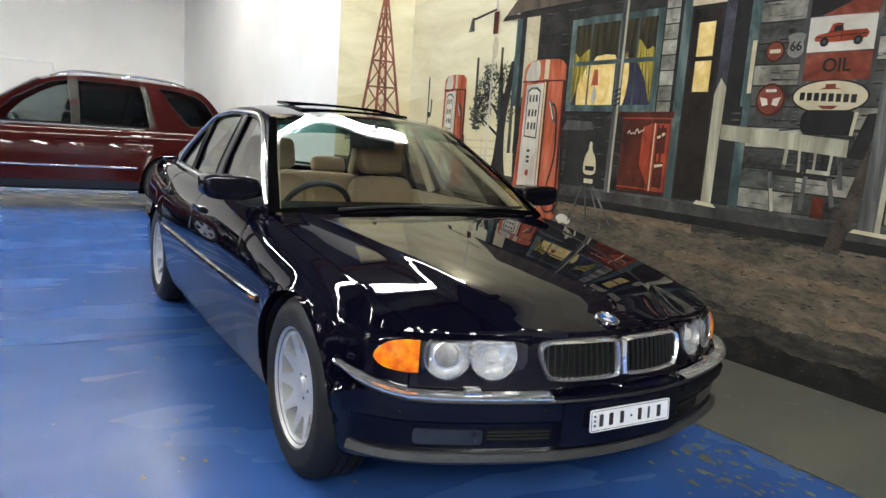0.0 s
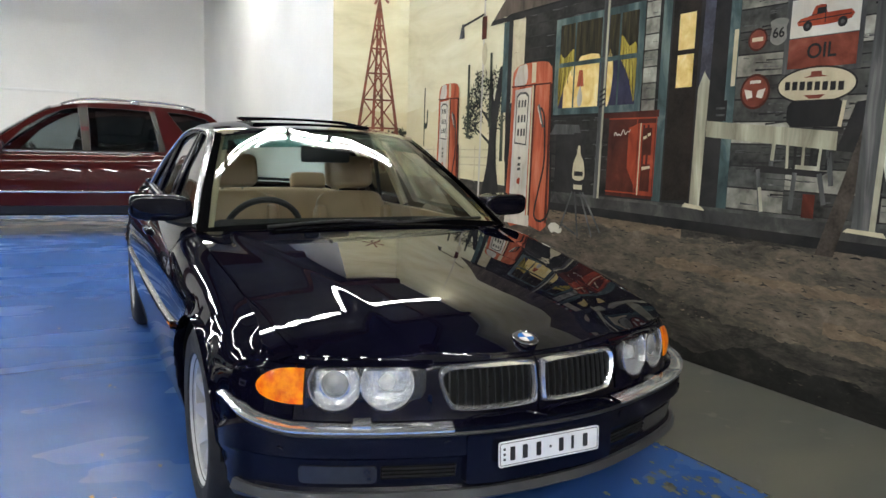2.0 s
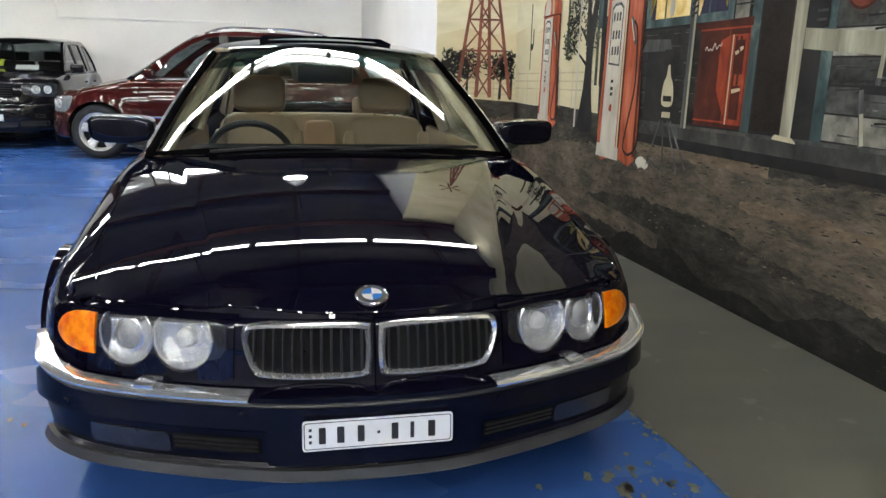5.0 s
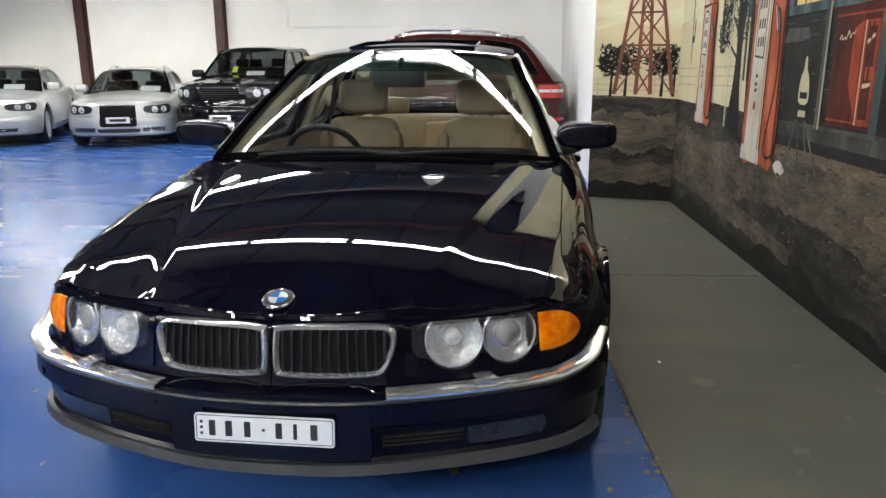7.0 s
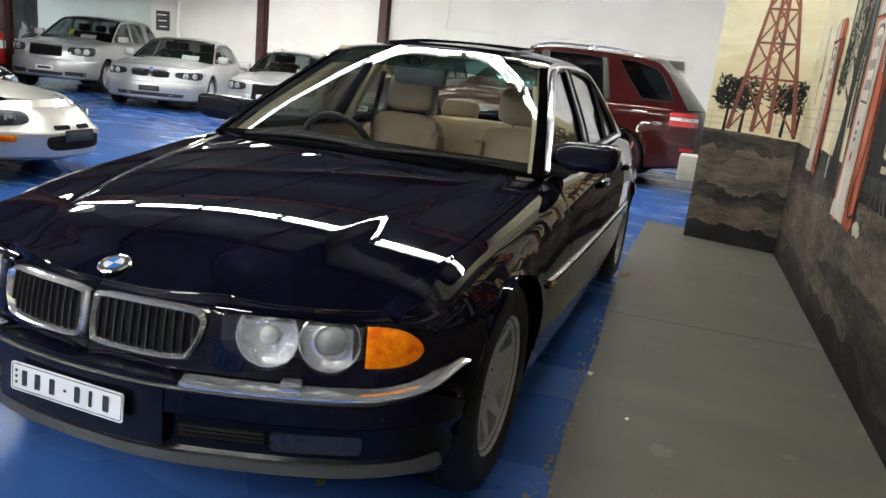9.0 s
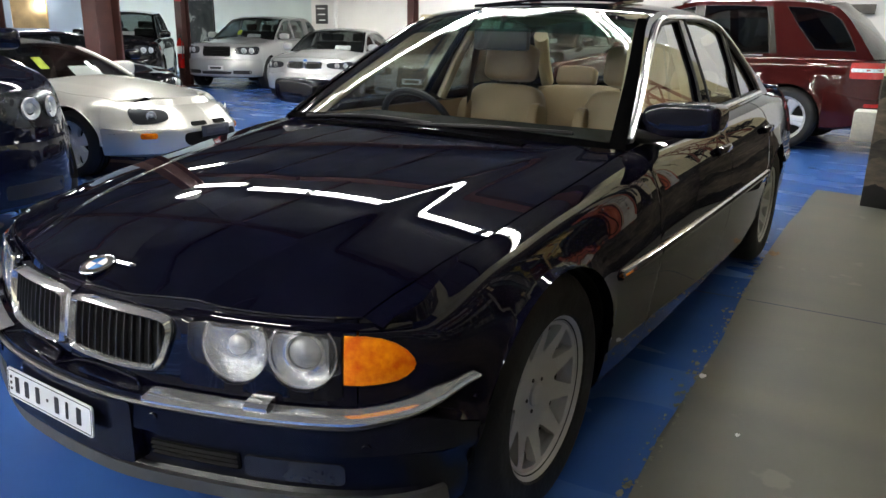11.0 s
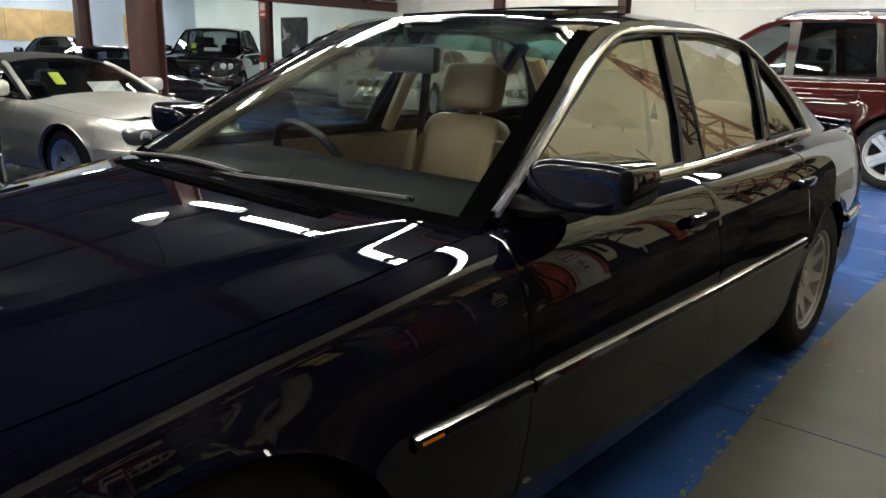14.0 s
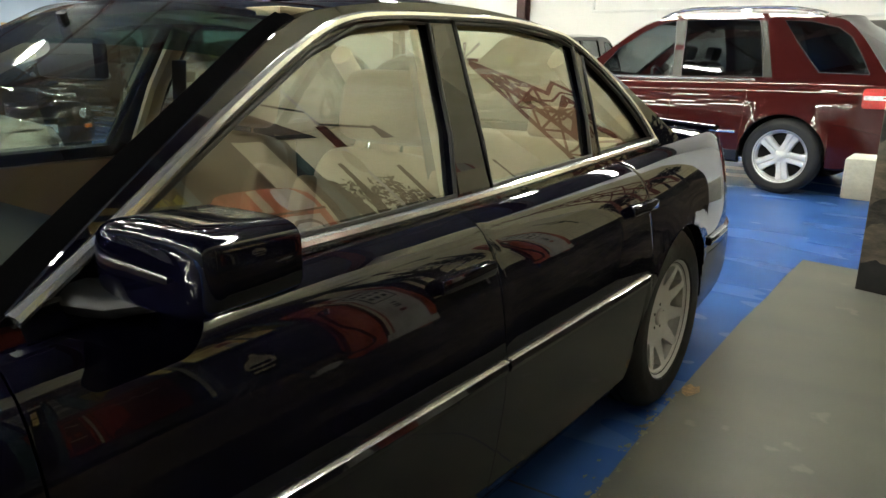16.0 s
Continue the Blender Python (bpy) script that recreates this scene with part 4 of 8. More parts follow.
def family(L, W, wb, fo, R, hood, belt, top, kind):
    """Dimensions of a parked car from its length, half width, wheelbase, front overhang and heights."""
    yf = -wb / 2
    y0, y1 = yf - fo, yf - fo + L
    low = 0.20 if top < 1.55 else 0.28
    bump = low + (hood - low) * 0.55
    cowl = yf + {"suv": 0.50, "roadster": 0.62}.get(kind, 0.62)
    scr = cowl + {"suv": 0.92, "roadster": 0.62}.get(kind, 0.92)
    tails = {"saloon": (y1 - 0.75, y1 - 1.35), "estate": (y1 - 0.10, y1 - 0.45), "suv": (y1 - 0.10, y1 - 0.62), "roadster": (y1 - 0.95, y1 - 1.25)}
    foot, end = tails[kind]
    rail = [(cowl, belt - 0.01), (cowl + (scr - cowl) * 0.5, belt + (top - 0.09 - belt) * 0.56), (scr, top - 0.09), ((scr + end) / 2, top - 0.045), (end, top - 0.085 if kind != "suv" else top - 0.07), (foot, belt + 0.01)]
    zb = belt + 0.035
    rr = curve(rail)
    b_pillar = scr + 0.37 if kind != "roadster" else end
    def win(ya, yb, first=False, last=False):
        n = 7
        lo = [(ya + (yb - ya) * k / n, zb) for k in range(n + 1)]
        hi = [(yb + (ya - yb) * k / n, max(zb + 0.012, rr(yb + (ya - yb) * k / n) - 0.05)) for k in range(n + 1)]
        return [q for k, q in enumerate(lo + hi) if k not in (n + 1,) or True]
    wins = [win(cowl + 0.22, b_pillar - 0.04), win(b_pillar + 0.04, end - 0.02 if kind in ("suv", "estate") else foot - 0.45)]
    if kind in ("suv", "estate"):
        mid = b_pillar + 0.80
        wins = [wins[0], win(b_pillar + 0.04, mid), win(mid + (0.30 if kind == "suv" else 0.07), foot - 0.20)]
    if kind == "roadster":
        wins = wins[:1]
    hi = belt
    soft = 1.9 if kind == "roadster" else 1.25
    lay = 1.7 if kind == "roadster" else 1.0
    return dict(
        plan=[(0, y0), (0.35 * W, y0 + 0.015 * soft), (0.62 * W, y0 + 0.085 * soft), (0.83 * W, y0 + 0.21 * (0.4 + 0.6 * soft)), (0.945 * W, y0 + 0.42 * (0.6 + 0.4 * soft)), (0.985 * W, y0 + 0.75 + 0.1 * (soft - 1)), (W, 0), (0.985 * W, y1 - 0.8), (0.95 * W, y1 - 0.35), (0.84 * W, y1 - 0.12), (0.5 * W, y1 - 0.025), (0, y1)],
        yf=yf, yr=wb / 2, arch=R + 0.045, wheel=R, flare=0.012, pitch=0.07,
        lines=(cowl + 0.05, b_pillar, min(b_pillar + 0.85, wb / 2 - 0.18)), blend=(y0 + 0.30, y0 + 0.62, y1 - 0.6, y1 - 0.2), zref=hi, jb=5, cowl=cowl + 0.04, deck=foot if kind in ("saloon", "roadster") else y1 + 1, hatch=kind in ("suv", "estate"),
        corner=0.80 * W, tail_corner=0.80 * W, bow=0.12,
        rows=[(low, .07, low, .06, low + .05, .06), (low + .02, .02, low + .03, .01, low + .07, .01), (low + .12, .0, low + .12, .0, low + .16, .0), (low + .24, .0, low + .22, .0, low + .28, .0),
              ((low + hi) / 2 - .02, .0, bump - .04, .0, bump, .0), ((low + hi) / 2 + .02, .0, bump, .015, bump + .04, .015), ((low + hi) / 2 + .06, .002, bump + .01, .035, bump + .06, .03),
              (hi - .20, .012, (bump + hood) / 2, .05 * lay, bump + (hi - bump) * .5, .035), (hi - .10, .03, hood - .05, .075 * lay, hi - .12, .05), (hi - .045, .055, hood - .02, .10 * lay, hi - .05, .06), (hi - .015, .085, hood - .006, .13 * lay, hi - .02, .075), (hi, .13, hood, .155 * lay, hi, .09)],
        shoulder=[(y0, hood), (y0 + 0.3, hood + 0.015), (yf, hood + (belt - hood) * 0.55), (cowl, belt - 0.01), (0.3, belt + 0.005), (y1 - 0.8, belt + 0.02), (y1, belt if kind in ("suv", "estate") else belt - 0.01)],
        crown=[(y0, .02), (yf, .06), (cowl, .06), (y1 - 0.5, .03), (y1, .02)],
        crease=[(y0, cowl, 0.3, 0.5, 0.008)],
        rail=rail, lean=[(belt - 0.02, W - 0.15), (belt + (top - belt) * 0.5, W - 0.24), (top, W - 0.38 if kind != "suv" else W - 0.33)],
        screen_top=scr, roof_end=end, roof_crown=.05, top_bow=.08, tail_bow=.06, screen_foot=(cowl - 0.16, belt + 0.005), rear_foot=(foot + 0.10, belt + 0.02),
        belt=lambda y: belt - 0.012, glass=GLASS_PARKED, windows=wins, kind=kind, hood=hood, low=low, bump=bump, top_z=top, W=W, y0=y0, y1=y1, R=R)


saloon = thing("car", "glossy dark navy four-door saloon with beige leather and chrome trim", "car")
SB = build_body(saloon, SALOON, NAVY, bumper=BUMPER, lower=NAVY)
add_wheels(saloon, SALOON, 0.340, 0.216, 0.225, 10, "slots", (0.772, 0.786))


GLASS_PARKED = glass("parked_car_glass", (0.42, 0.46, 0.46), 1.5)


def dress(c, b, s, paint, grille="kidney", card=0.0, lamps=True):
    """Lamps, grille, bumper inlets, plate, mirrors, handles and a dark cabin for a parked car."""
    W, hood, bump, low, y0, y1 = s["W"], s["hood"], s["bump"], s["low"], s["y0"], s["y1"]
    rear_top = s["belt"](0)
    for sgn in (1, -1):
        side = (lambda g: g) if sgn > 0 else (lambda g: g.flipped())
        a0, a1 = (b.at_x(0.50 * W), b.at_x(0.90 * W) + 0.10) if grille != "slim" else (b.at_x(0.54 * W), b.at_x(0.80 * W) + 0.08)
        zh = hood - (0.035 if grille != "slim" else 0.030)
        zl = max(bump + 0.025, zh - s.get("lamp_h", 0.185))
        out = spline([(a0, zl + 0.02), (a0 + 0.01, zh - 0.01), ((a0 + a1) / 2, zh + 0.005), (a1, zh + 0.01), (a1 - 0.06, zl + 0.01), ((a0 + a1) / 2, zl - 0.01)], 4, True)
        h = part("head_lamp", side(b.patch(out, 0.004, 3)), LAMP_DARK if paint in (PEARL, SILVER) else SMOKED if paint in (DARK_BLUE, BLACK_PAINT) else LAMP_GREY, c, "clear glass head lamp")
        for k in (0.30, 0.62) if grille != "slim" else (0.36,):
            p = Vector(b.point(a0 + (a1 - a0) * k, (zl + zh) / 2, 0.012))
            i = b.index(a0 + (a1 - a0) * k)
            m = Matrix.Translation(p) @ Vector((b.n[i][0], b.n[i][1], 0)).to_track_quat("Z", "Y").to_matrix().to_4x4()
            r = min(0.062, (zh - zl) * 0.42)
            part("lamp_bowl", side(Geo().turn([(r, 0.0), (r * 0.95, 0.012), (r * 0.5, -0.004), (0.001, 0.006)], 20, m)), REFLECTOR, h)
        cover = part("lens_cover", side(b.patch(out, 0.020, 3)), LENS_CLEAR, h)
        cover.visible_shadow = False
        if grille == "slim":
            am = b.at_x(0.70 * W)
            part("indicator", side(b.patch(rounded(am - 0.06, bump - 0.075, am + 0.08, bump - 0.025, 0.02), 0.008, 3, dome=0.006)), AMBER, c, "amber indicator lamp")
        inlet = rounded(b.at_x(0.42 * W), low + 0.07, b.at_x(0.80 * W), low + 0.15, 0.02)
        if grille != "slim" and not s.get("inlet"):
            part("bumper_inlet", side(b.patch(inlet, 0.003, 2)), TRIM, c)
        if s.get("inlet_trim"):
            for z in (low + 0.075, low + 0.135):
                part("inlet_strip", side(b.strip(b.at_x(0.40 * W), b.at_x(0.86 * W), z, z + 0.013, 0.012, 8)), SATIN, c)
        t0, t1 = b.tail_x(0.93 * W) - 0.16, b.tail_x(0.62 * W)
        tz = s.get("tail_z", (bump + 0.08, bump + 0.30))
        tl = rounded(t0, tz[0], t1, tz[1], 0.03)
        tail = part("tail_lamp", side(b.patch(tl, 0.010, 3)), RED_LENS, c, "red tail lamp")
        part("tail_lamp_band", side(b.patch(rounded(t0 + 0.01, tz[0] + (tz[1] - tz[0]) * 0.42, t1 - 0.01, tz[0] + (tz[1] - tz[0]) * 0.64, 0.01), 0.013, 2)), REFLECTOR, tail)
        for y in s["lines"][1:]:
            p = b.point(b.at_y(y - 0.13), rear_top - 0.13, 0.012)
            part("door_handle", side(Geo().box(p, (0.028, 0.20, 0.03), 0.010)), paint, c)
        yb = s["rail"][0][0] + 0.28
        xm = curve(s["lean"])(rear_top + 0.05)
        g = Geo()
        rows = []
        for u, q in ((0, 0.45), (0.12, 0.85), (0.5, 1.0), (1.0, 0.95)):
            rows.append([(xm + 0.16 + 0.115 * q * math.copysign(abs(math.cos(t)) ** 0.5, math.cos(t)), yb - 0.06 + 0.12 * u, rear_top + 0.10 + 0.075 * q * math.copysign(abs(math.sin(t)) ** 0.5, math.sin(t))) for t in np.linspace(0, 2 * math.pi, 20, False)])
        g.grid(rows, wrap=True, flip=True)
        g.f.append(tuple(range(20)))
        g.f.append(tuple(range(60, 80))[::-1])
        mir = part("wing_mirror", side(g), paint, c)
        part("mirror_arm", side(Geo().tube([(xm - 0.02, yb, rear_top + 0.03), (xm + 0.08, yb, rear_top + 0.06)], 0.022, 8)), TRIM, mir)
        belt_line = [(curve(s["lean"])(rear_top + 0.03) + 0.012 + s.get("belt_out", 0), y, rear_top + 0.030) for y in np.linspace(s["rail"][0][0] + 0.2, s["windows"][1][0][0] + 0.8 if len(s["windows"]) > 1 else s["roof_end"], 8)]
        part("belt_strip", side(Geo().tube(belt_line, s.get("belt_r", 0.009), 6)), BRIGHT if s.get("bright", True) else TRIM, c)
    zt = hood - 0.03
    zk = max(bump + 0.012, zt - s.get("kid_h", 0.21))
    if grille == "kidney":
        for sgn in (1, -1):
            kw = s.get("kid_w", 1.0)
            o = [(a * kw, z) for a, z in spline([(0.015, zk), (0.015, zt), (0.13, zt + 0.008), (0.265, zt), (0.27, zk + 0.03), (0.225, zk)], 3, True)]
            q = np.mean(np.array(o), axis=0)
            i = [tuple(q + (np.array(p) - q) * 0.80) for p in o]
            g = ring_on(b, o, i, 0.010, 0.010)
            k = part("grille", g if sgn > 0 else g.flipped(), CHROME, c, "chrome-framed kidney grille")
            back = b.patch(i, 0.003, 2)
            part("backing", back if sgn > 0 else back.flipped(), SHELL, k)
            for j in range(7):
                st = b.strip((0.035 + 0.033 * j) * kw, (0.043 + 0.033 * j) * kw, zk + 0.02, zt - 0.015, 0.014, 2)
                part("slat", st if sgn > 0 else st.flipped(), TRIM, k)
    else:
        w, zb = {"tall": (0.29, low + 0.16), "wide": (0.34, zk), "slim": (0.30, zk + 0.02)}[grille]
        if grille == "slim":
            zb, zt = bump + 0.012, bump + 0.050
            for sgn in (1, -1):
                slot = b.patch(rounded(0.045, zb, 0.235, zt, 0.017), 0.004, 3)
                part("nostril", slot if sgn > 0 else slot.flipped(), SHELL, c, "dark slot under the bonnet edge")
            mouth = spline([(-0.001, low + 0.075), (0.26, low + 0.080), (0.335, low + 0.12), (0.33, low + 0.185), (0.25, low + 0.20), (-0.001, low + 0.205)], 3)
            part("mouth", b.patch([tuple(q) for q in mouth], 0.005, 3).mirror(), SHELL, c, "wide dark air intake behind the plate")
        else:
            k = part("grille", b.patch([(a, z) for a, z in [(-0.001, zb), (w * 0.9, zb), (w, zb + 0.03), (w, zt - 0.02), (w * 0.95, zt), (-0.001, zt)]], 0.006, 3).mirror(), SHELL, c, "dark front grille")
        n = {"slim": 0, "tall": 0}.get(grille, 6)
        for j in range(n):
            z = zb + (zt - zb) * (j + 0.6) / n
            part("slat", b.strip(0, w * 0.97, z - 0.004, z + 0.004, 0.014, 10).mirror(), TRIM, k)
        if grille != "slim":
            fr = b.strip(0, w, zt - 0.006, zt + 0.010, 0.016, 10)
            part("grille_trim", fr.mirror(), CHROME, k)
    part("lower_inlet", b.patch([(-0.001, low + 0.06), (s.get("inlet", 0.36) * W, low + 0.065), ((s.get("inlet", 0.36) + 0.03) * W, low + 0.125), (-0.001, low + 0.13)], 0.003, 2).mirror(), TRIM, c) if grille != "slim" else None
    dark = s.get("plate_dark", False)
    # plate with a plain bar
    p = b.point(0, low + (0.27 if grille == "tall" else 0.20), 0.016)
    pl = part("number_plate", Geo().box((0, 0, 0), (0.37, 0.010, 0.10), 0.003, Matrix.Translation(p)), BLACK_INK if dark else WHITE_PLATE, c)
    part("plate_bar", Geo().box((0, -0.006, 0), (0.26, 0.004, 0.045), 0.001, Matrix.Translation(p)), LIP_GREY if dark else BLACK_INK, pl)
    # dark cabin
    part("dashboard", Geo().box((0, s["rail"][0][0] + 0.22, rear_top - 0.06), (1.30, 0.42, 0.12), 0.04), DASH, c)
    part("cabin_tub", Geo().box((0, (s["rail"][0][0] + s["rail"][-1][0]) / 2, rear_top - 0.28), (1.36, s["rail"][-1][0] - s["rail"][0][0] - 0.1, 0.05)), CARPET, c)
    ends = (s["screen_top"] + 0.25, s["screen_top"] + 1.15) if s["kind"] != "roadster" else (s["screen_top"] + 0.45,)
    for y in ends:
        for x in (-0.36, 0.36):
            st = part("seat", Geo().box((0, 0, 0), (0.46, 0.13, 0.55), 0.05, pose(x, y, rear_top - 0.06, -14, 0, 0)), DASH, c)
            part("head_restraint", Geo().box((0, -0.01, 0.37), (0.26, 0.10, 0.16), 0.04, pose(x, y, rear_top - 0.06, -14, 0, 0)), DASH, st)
    wheel = pose(-0.36, s["rail"][0][0] + 0.55, rear_top - 0.02, -64, 0, 0)
    part("steering_wheel", Geo().tube([tuple(wheel @ Vector((0.18 * math.cos(a), 0.18 * math.sin(a), 0))) for a in np.linspace(0, 2 * math.pi, 24, False)], 0.015, 6, True), TRIM, c)
    if card:
        part("price_card", Geo().box((0, 0, 0), (0.34, 0.004, 0.20), 0.0, pose(card, s["rail"][0][0] + 0.16, rear_top + 0.07, -48, 0, 0)), PAPER, c, "white price card inside the windscreen")
        if s.get("tag", True):
            part("windscreen_tag", Geo().box((0, 0, 0), (0.10, 0.004, 0.16), 0.0, pose(card - 0.42, s["rail"][0][0] + 0.30, rear_top + 0.17, -50, 0, 0)), YELLOW_CARD, c, "yellow tag inside the windscreen")
    if grille == "kidney":
        q = b.point(0, hood - 0.008, 0.01)
        part("badge", Geo().turn([(0.036, -0.004), (0.036, 0.004), (0.001, 0.006)], 20, Matrix.Translation(q) @ pose(0, 0, 0, 55, 0, 0)), BADGE_BLUE, c)


def parked(label, paint, dims, m, rim_kind="double", spokes=5, grille="kidney", card=0.0, **extra):
    c = thing("car", label, "car", m)
    s = family(*dims)
    s.update(extra)
    b = build_body(c, s, paint, lower=s.get("lower"))
    add_wheels(c, s, dims[4], dims[4] * 0.68, 0.22, spokes, rim_kind, dims[1] - 0.125)
    dress(c, b, s, paint, grille, card)
    return c, b, s




# ---------------------------------------------------------------- fluorescent battens
def batten(x, y, z, turn=0.0, length=1.24):
    b = thing("fluorescent_batten", "white twin fluorescent batten, lit, below the roof; some added only to brighten the hall", "ceiling light", pose(x, y, z, 0, 0, turn), "battens in rows")
    part("housing", Geo().box((0, 0, 0.035), (length, 0.20, 0.03), 0.006).box((0, 0, 0.065), (length, 0.09, 0.05), 0.006), BATTEN, b)
    g = Geo()
    for o in (-0.055, 0.055):
        g.tube([(-length / 2 + 0.02, o, -0.005), (length / 2 - 0.02, o, -0.005)], 0.019, 10)
    part("tube", g, TUBE, b, "glowing white tubes")
    for e in (-1, 1):
        part("end_cap", Geo().box((e * (length / 2 - 0.008), 0, 0.0), (0.022, 0.16, 0.06), 0.004), BATTEN, b)
    return b


long_one = batten(1.35, 1.80, 4.40, -5, 1.50)
for k in range(1, 6):
    copy_thing(long_one, pose(1.35 - 1.56 * k, 1.80 + 0.136 * k, 4.40 - 0.25 * max(0, 1.56 * k - 6.75), 0, 0, -5))
first = batten(0.3, 7.4, 4.0)
# the second-bay battens, x below -14, include unseen ones added to brighten its walls
spots = [(0.3 - 1.3 * k, 7.4, 4.0) for k in range(1, 5)] + [(-6.6 - 1.3 * k, 8.0, 3.5 - 0.3 * k) for k in range(2)] + [(-8.3, 9.4, 3.1), (-9.6, 9.4, 2.8), ] + [(-15 - 1.3 * k, 7.0, 3.2) for k in range(7)] + [(-19.2, 9.6, 3.7), (-20.6, 3.4, 3.6)] + [(-15.4 - 1.3 * k, 2.4, 3.2) for k in range(5)]
spots += [(-0.4, -4.6, 3.6)] + [(-6.2 - 1.3 * k, -5.0, 3.4 - 0.28 * k) for k in range(4)] + [(-5.6 - 1.3 * k, -7.2, 3.5 - 0.28 * k) for k in range(4)]
spots += [(-7.4 - 1.3 * k, -2.0, 3.3 - 0.3 * k) for k in range(3)]
# the batten at x = -5.3 is added to brighten the roadster and blue wagon
spots += [(-5.3, -1.0, 4.25), (-8.6, 4.0, 3.6)]
for x, y, z in spots:
    copy_thing(first, pose(x, y, z))
for k in range(12):
    copy_thing(first, pose(0.8 - 1.15 * (k % 6), -6.6 if k < 6 else -8.2, 3.7, 0, 0, 90))


# ---------------------------------------------------------------- fittings of the saloon
def both(name, geo, mat, label="", owner=None):
    return part(name, geo, mat, owner or saloon, label), part(name, geo.flipped(), mat, owner or saloon, label)


# kidney grilles
kid_out = spline([(0.010, 0.560), (0.010, 0.650), (0.028, 0.668), (0.16, 0.672), (0.300, 0.669), (0.334, 0.652), (0.330, 0.61), (0.306, 0.556), (0.274, 0.541), (0.14, 0.538), (0.032, 0.541)], 4, True)
mid = np.mean(np.array(kid_out), axis=0)
kid_in = [tuple(mid + (np.array(q) - mid) * (0.900, 0.790)) for q in kid_out]
for sgn in (1, -1):
    k = part("kidney_grille", ring_on(SB, kid_out, kid_in, 0.010, 0.010) if sgn > 0 else ring_on(SB, kid_out, kid_in, 0.010, 0.013).flipped(), BRIGHT, saloon, "chrome-framed kidney-shaped radiator grille")
    backing = Geo().grid([[SB.point(mid[0] + (q[0] - mid[0]) * f, mid[1] + (q[1] - mid[1]) * f, 0.005) for q in kid_in] for f in (1.0, 0.75, 0.5, 0.25, 0.02)], wrap=True, flip=True)
    part("backing", backing if sgn > 0 else backing.flipped(), SHELL, k)
    for j in range(12):
        a = 0.034 + j * 0.0245
        lo, hi = 0.557 + 0.0015 * max(0, j - 8), 0.657 - 0.001 * max(0, j - 9)
        slat = Geo().grid([[SB.point(a - 0.0035, z, 0.003), SB.point(a - 0.0015, z, 0.013), SB.point(a + 0.0015, z, 0.013), SB.point(a + 0.0035, z, 0.003)] for z in np.linspace(lo, hi, 5)], flip=True)
        part("slat", slat if sgn > 0 else slat.flipped(), TRIM, k)

# head lamps: grey housing, two round lamps, clear cover, amber corner lamp
def bowl(a0, z0, r, start=212, end=330):
    return [(a0 + r * math.cos(radians(a)), z0 + r * math.sin(radians(a))) for a in range(start, end, 13)]


lamp_out = [(0.374, 0.660), (0.374, 0.605), (0.388, 0.582), (0.425, 0.572)] + bowl(0.487, 0.621, 0.081) + bowl(0.643, 0.619, 0.079) + [(0.722, 0.580), (0.731, 0.586), (0.731, 0.660), (0.60, 0.668), (0.50, 0.669), (0.42, 0.668)]
za = lambda a: 0.498 + 0.052 * min(1.0, max(0.0, (a - 0.76) / 0.30)) ** 1.15


def trim_strip(a0, a1, profile, n=46):
    """A moulding that rides along the bumper's upper edge and tapers towards the wheel: profile of (outwards, upwards)."""
    arcs = np.linspace(0.0, 1.07, 90)
    path = np.array([SB.point(a, 0.492)[:2] for a in arcs])
    for _ in range(30):
        path[1:-1] = (path[:-2] + path[1:-1] * 2 + path[2:]) / 4
    rows = []
    for a in np.linspace(a0, a1, n):
        x, y = (float(np.interp(a, arcs, path[:, k])) for k in (0, 1))
        nx, ny = (float(np.interp(a, SB.arc, [q[k] for q in SB.n])) for k in (0, 1))
        slim = 1 - 0.5 * step(0.72, 1.05, a)
        rows.append([(x + nx * o, y + ny * o, za(a) + u * slim) for o, u in profile])
    return Geo().grid(rows, flip=True)


def under(g, top=0.668):
    """What lies below a height of a piece."""
    bm = bmesh.new()
    vs = [bm.verts.new(p) for p in g.v]
    for q in g.f:
        bm.faces.new([vs[k] for k in q])
    bmesh.ops.bisect_plane(bm, geom=list(bm.verts) + list(bm.edges) + list(bm.faces), plane_co=(0, 0, top), plane_no=(0, 0, 1), clear_outer=True)
    bm.verts.index_update()
    out = Geo().add([v.co for v in bm.verts], [[v.index for v in q.verts] for q in bm.faces])
    bm.free()
    return out


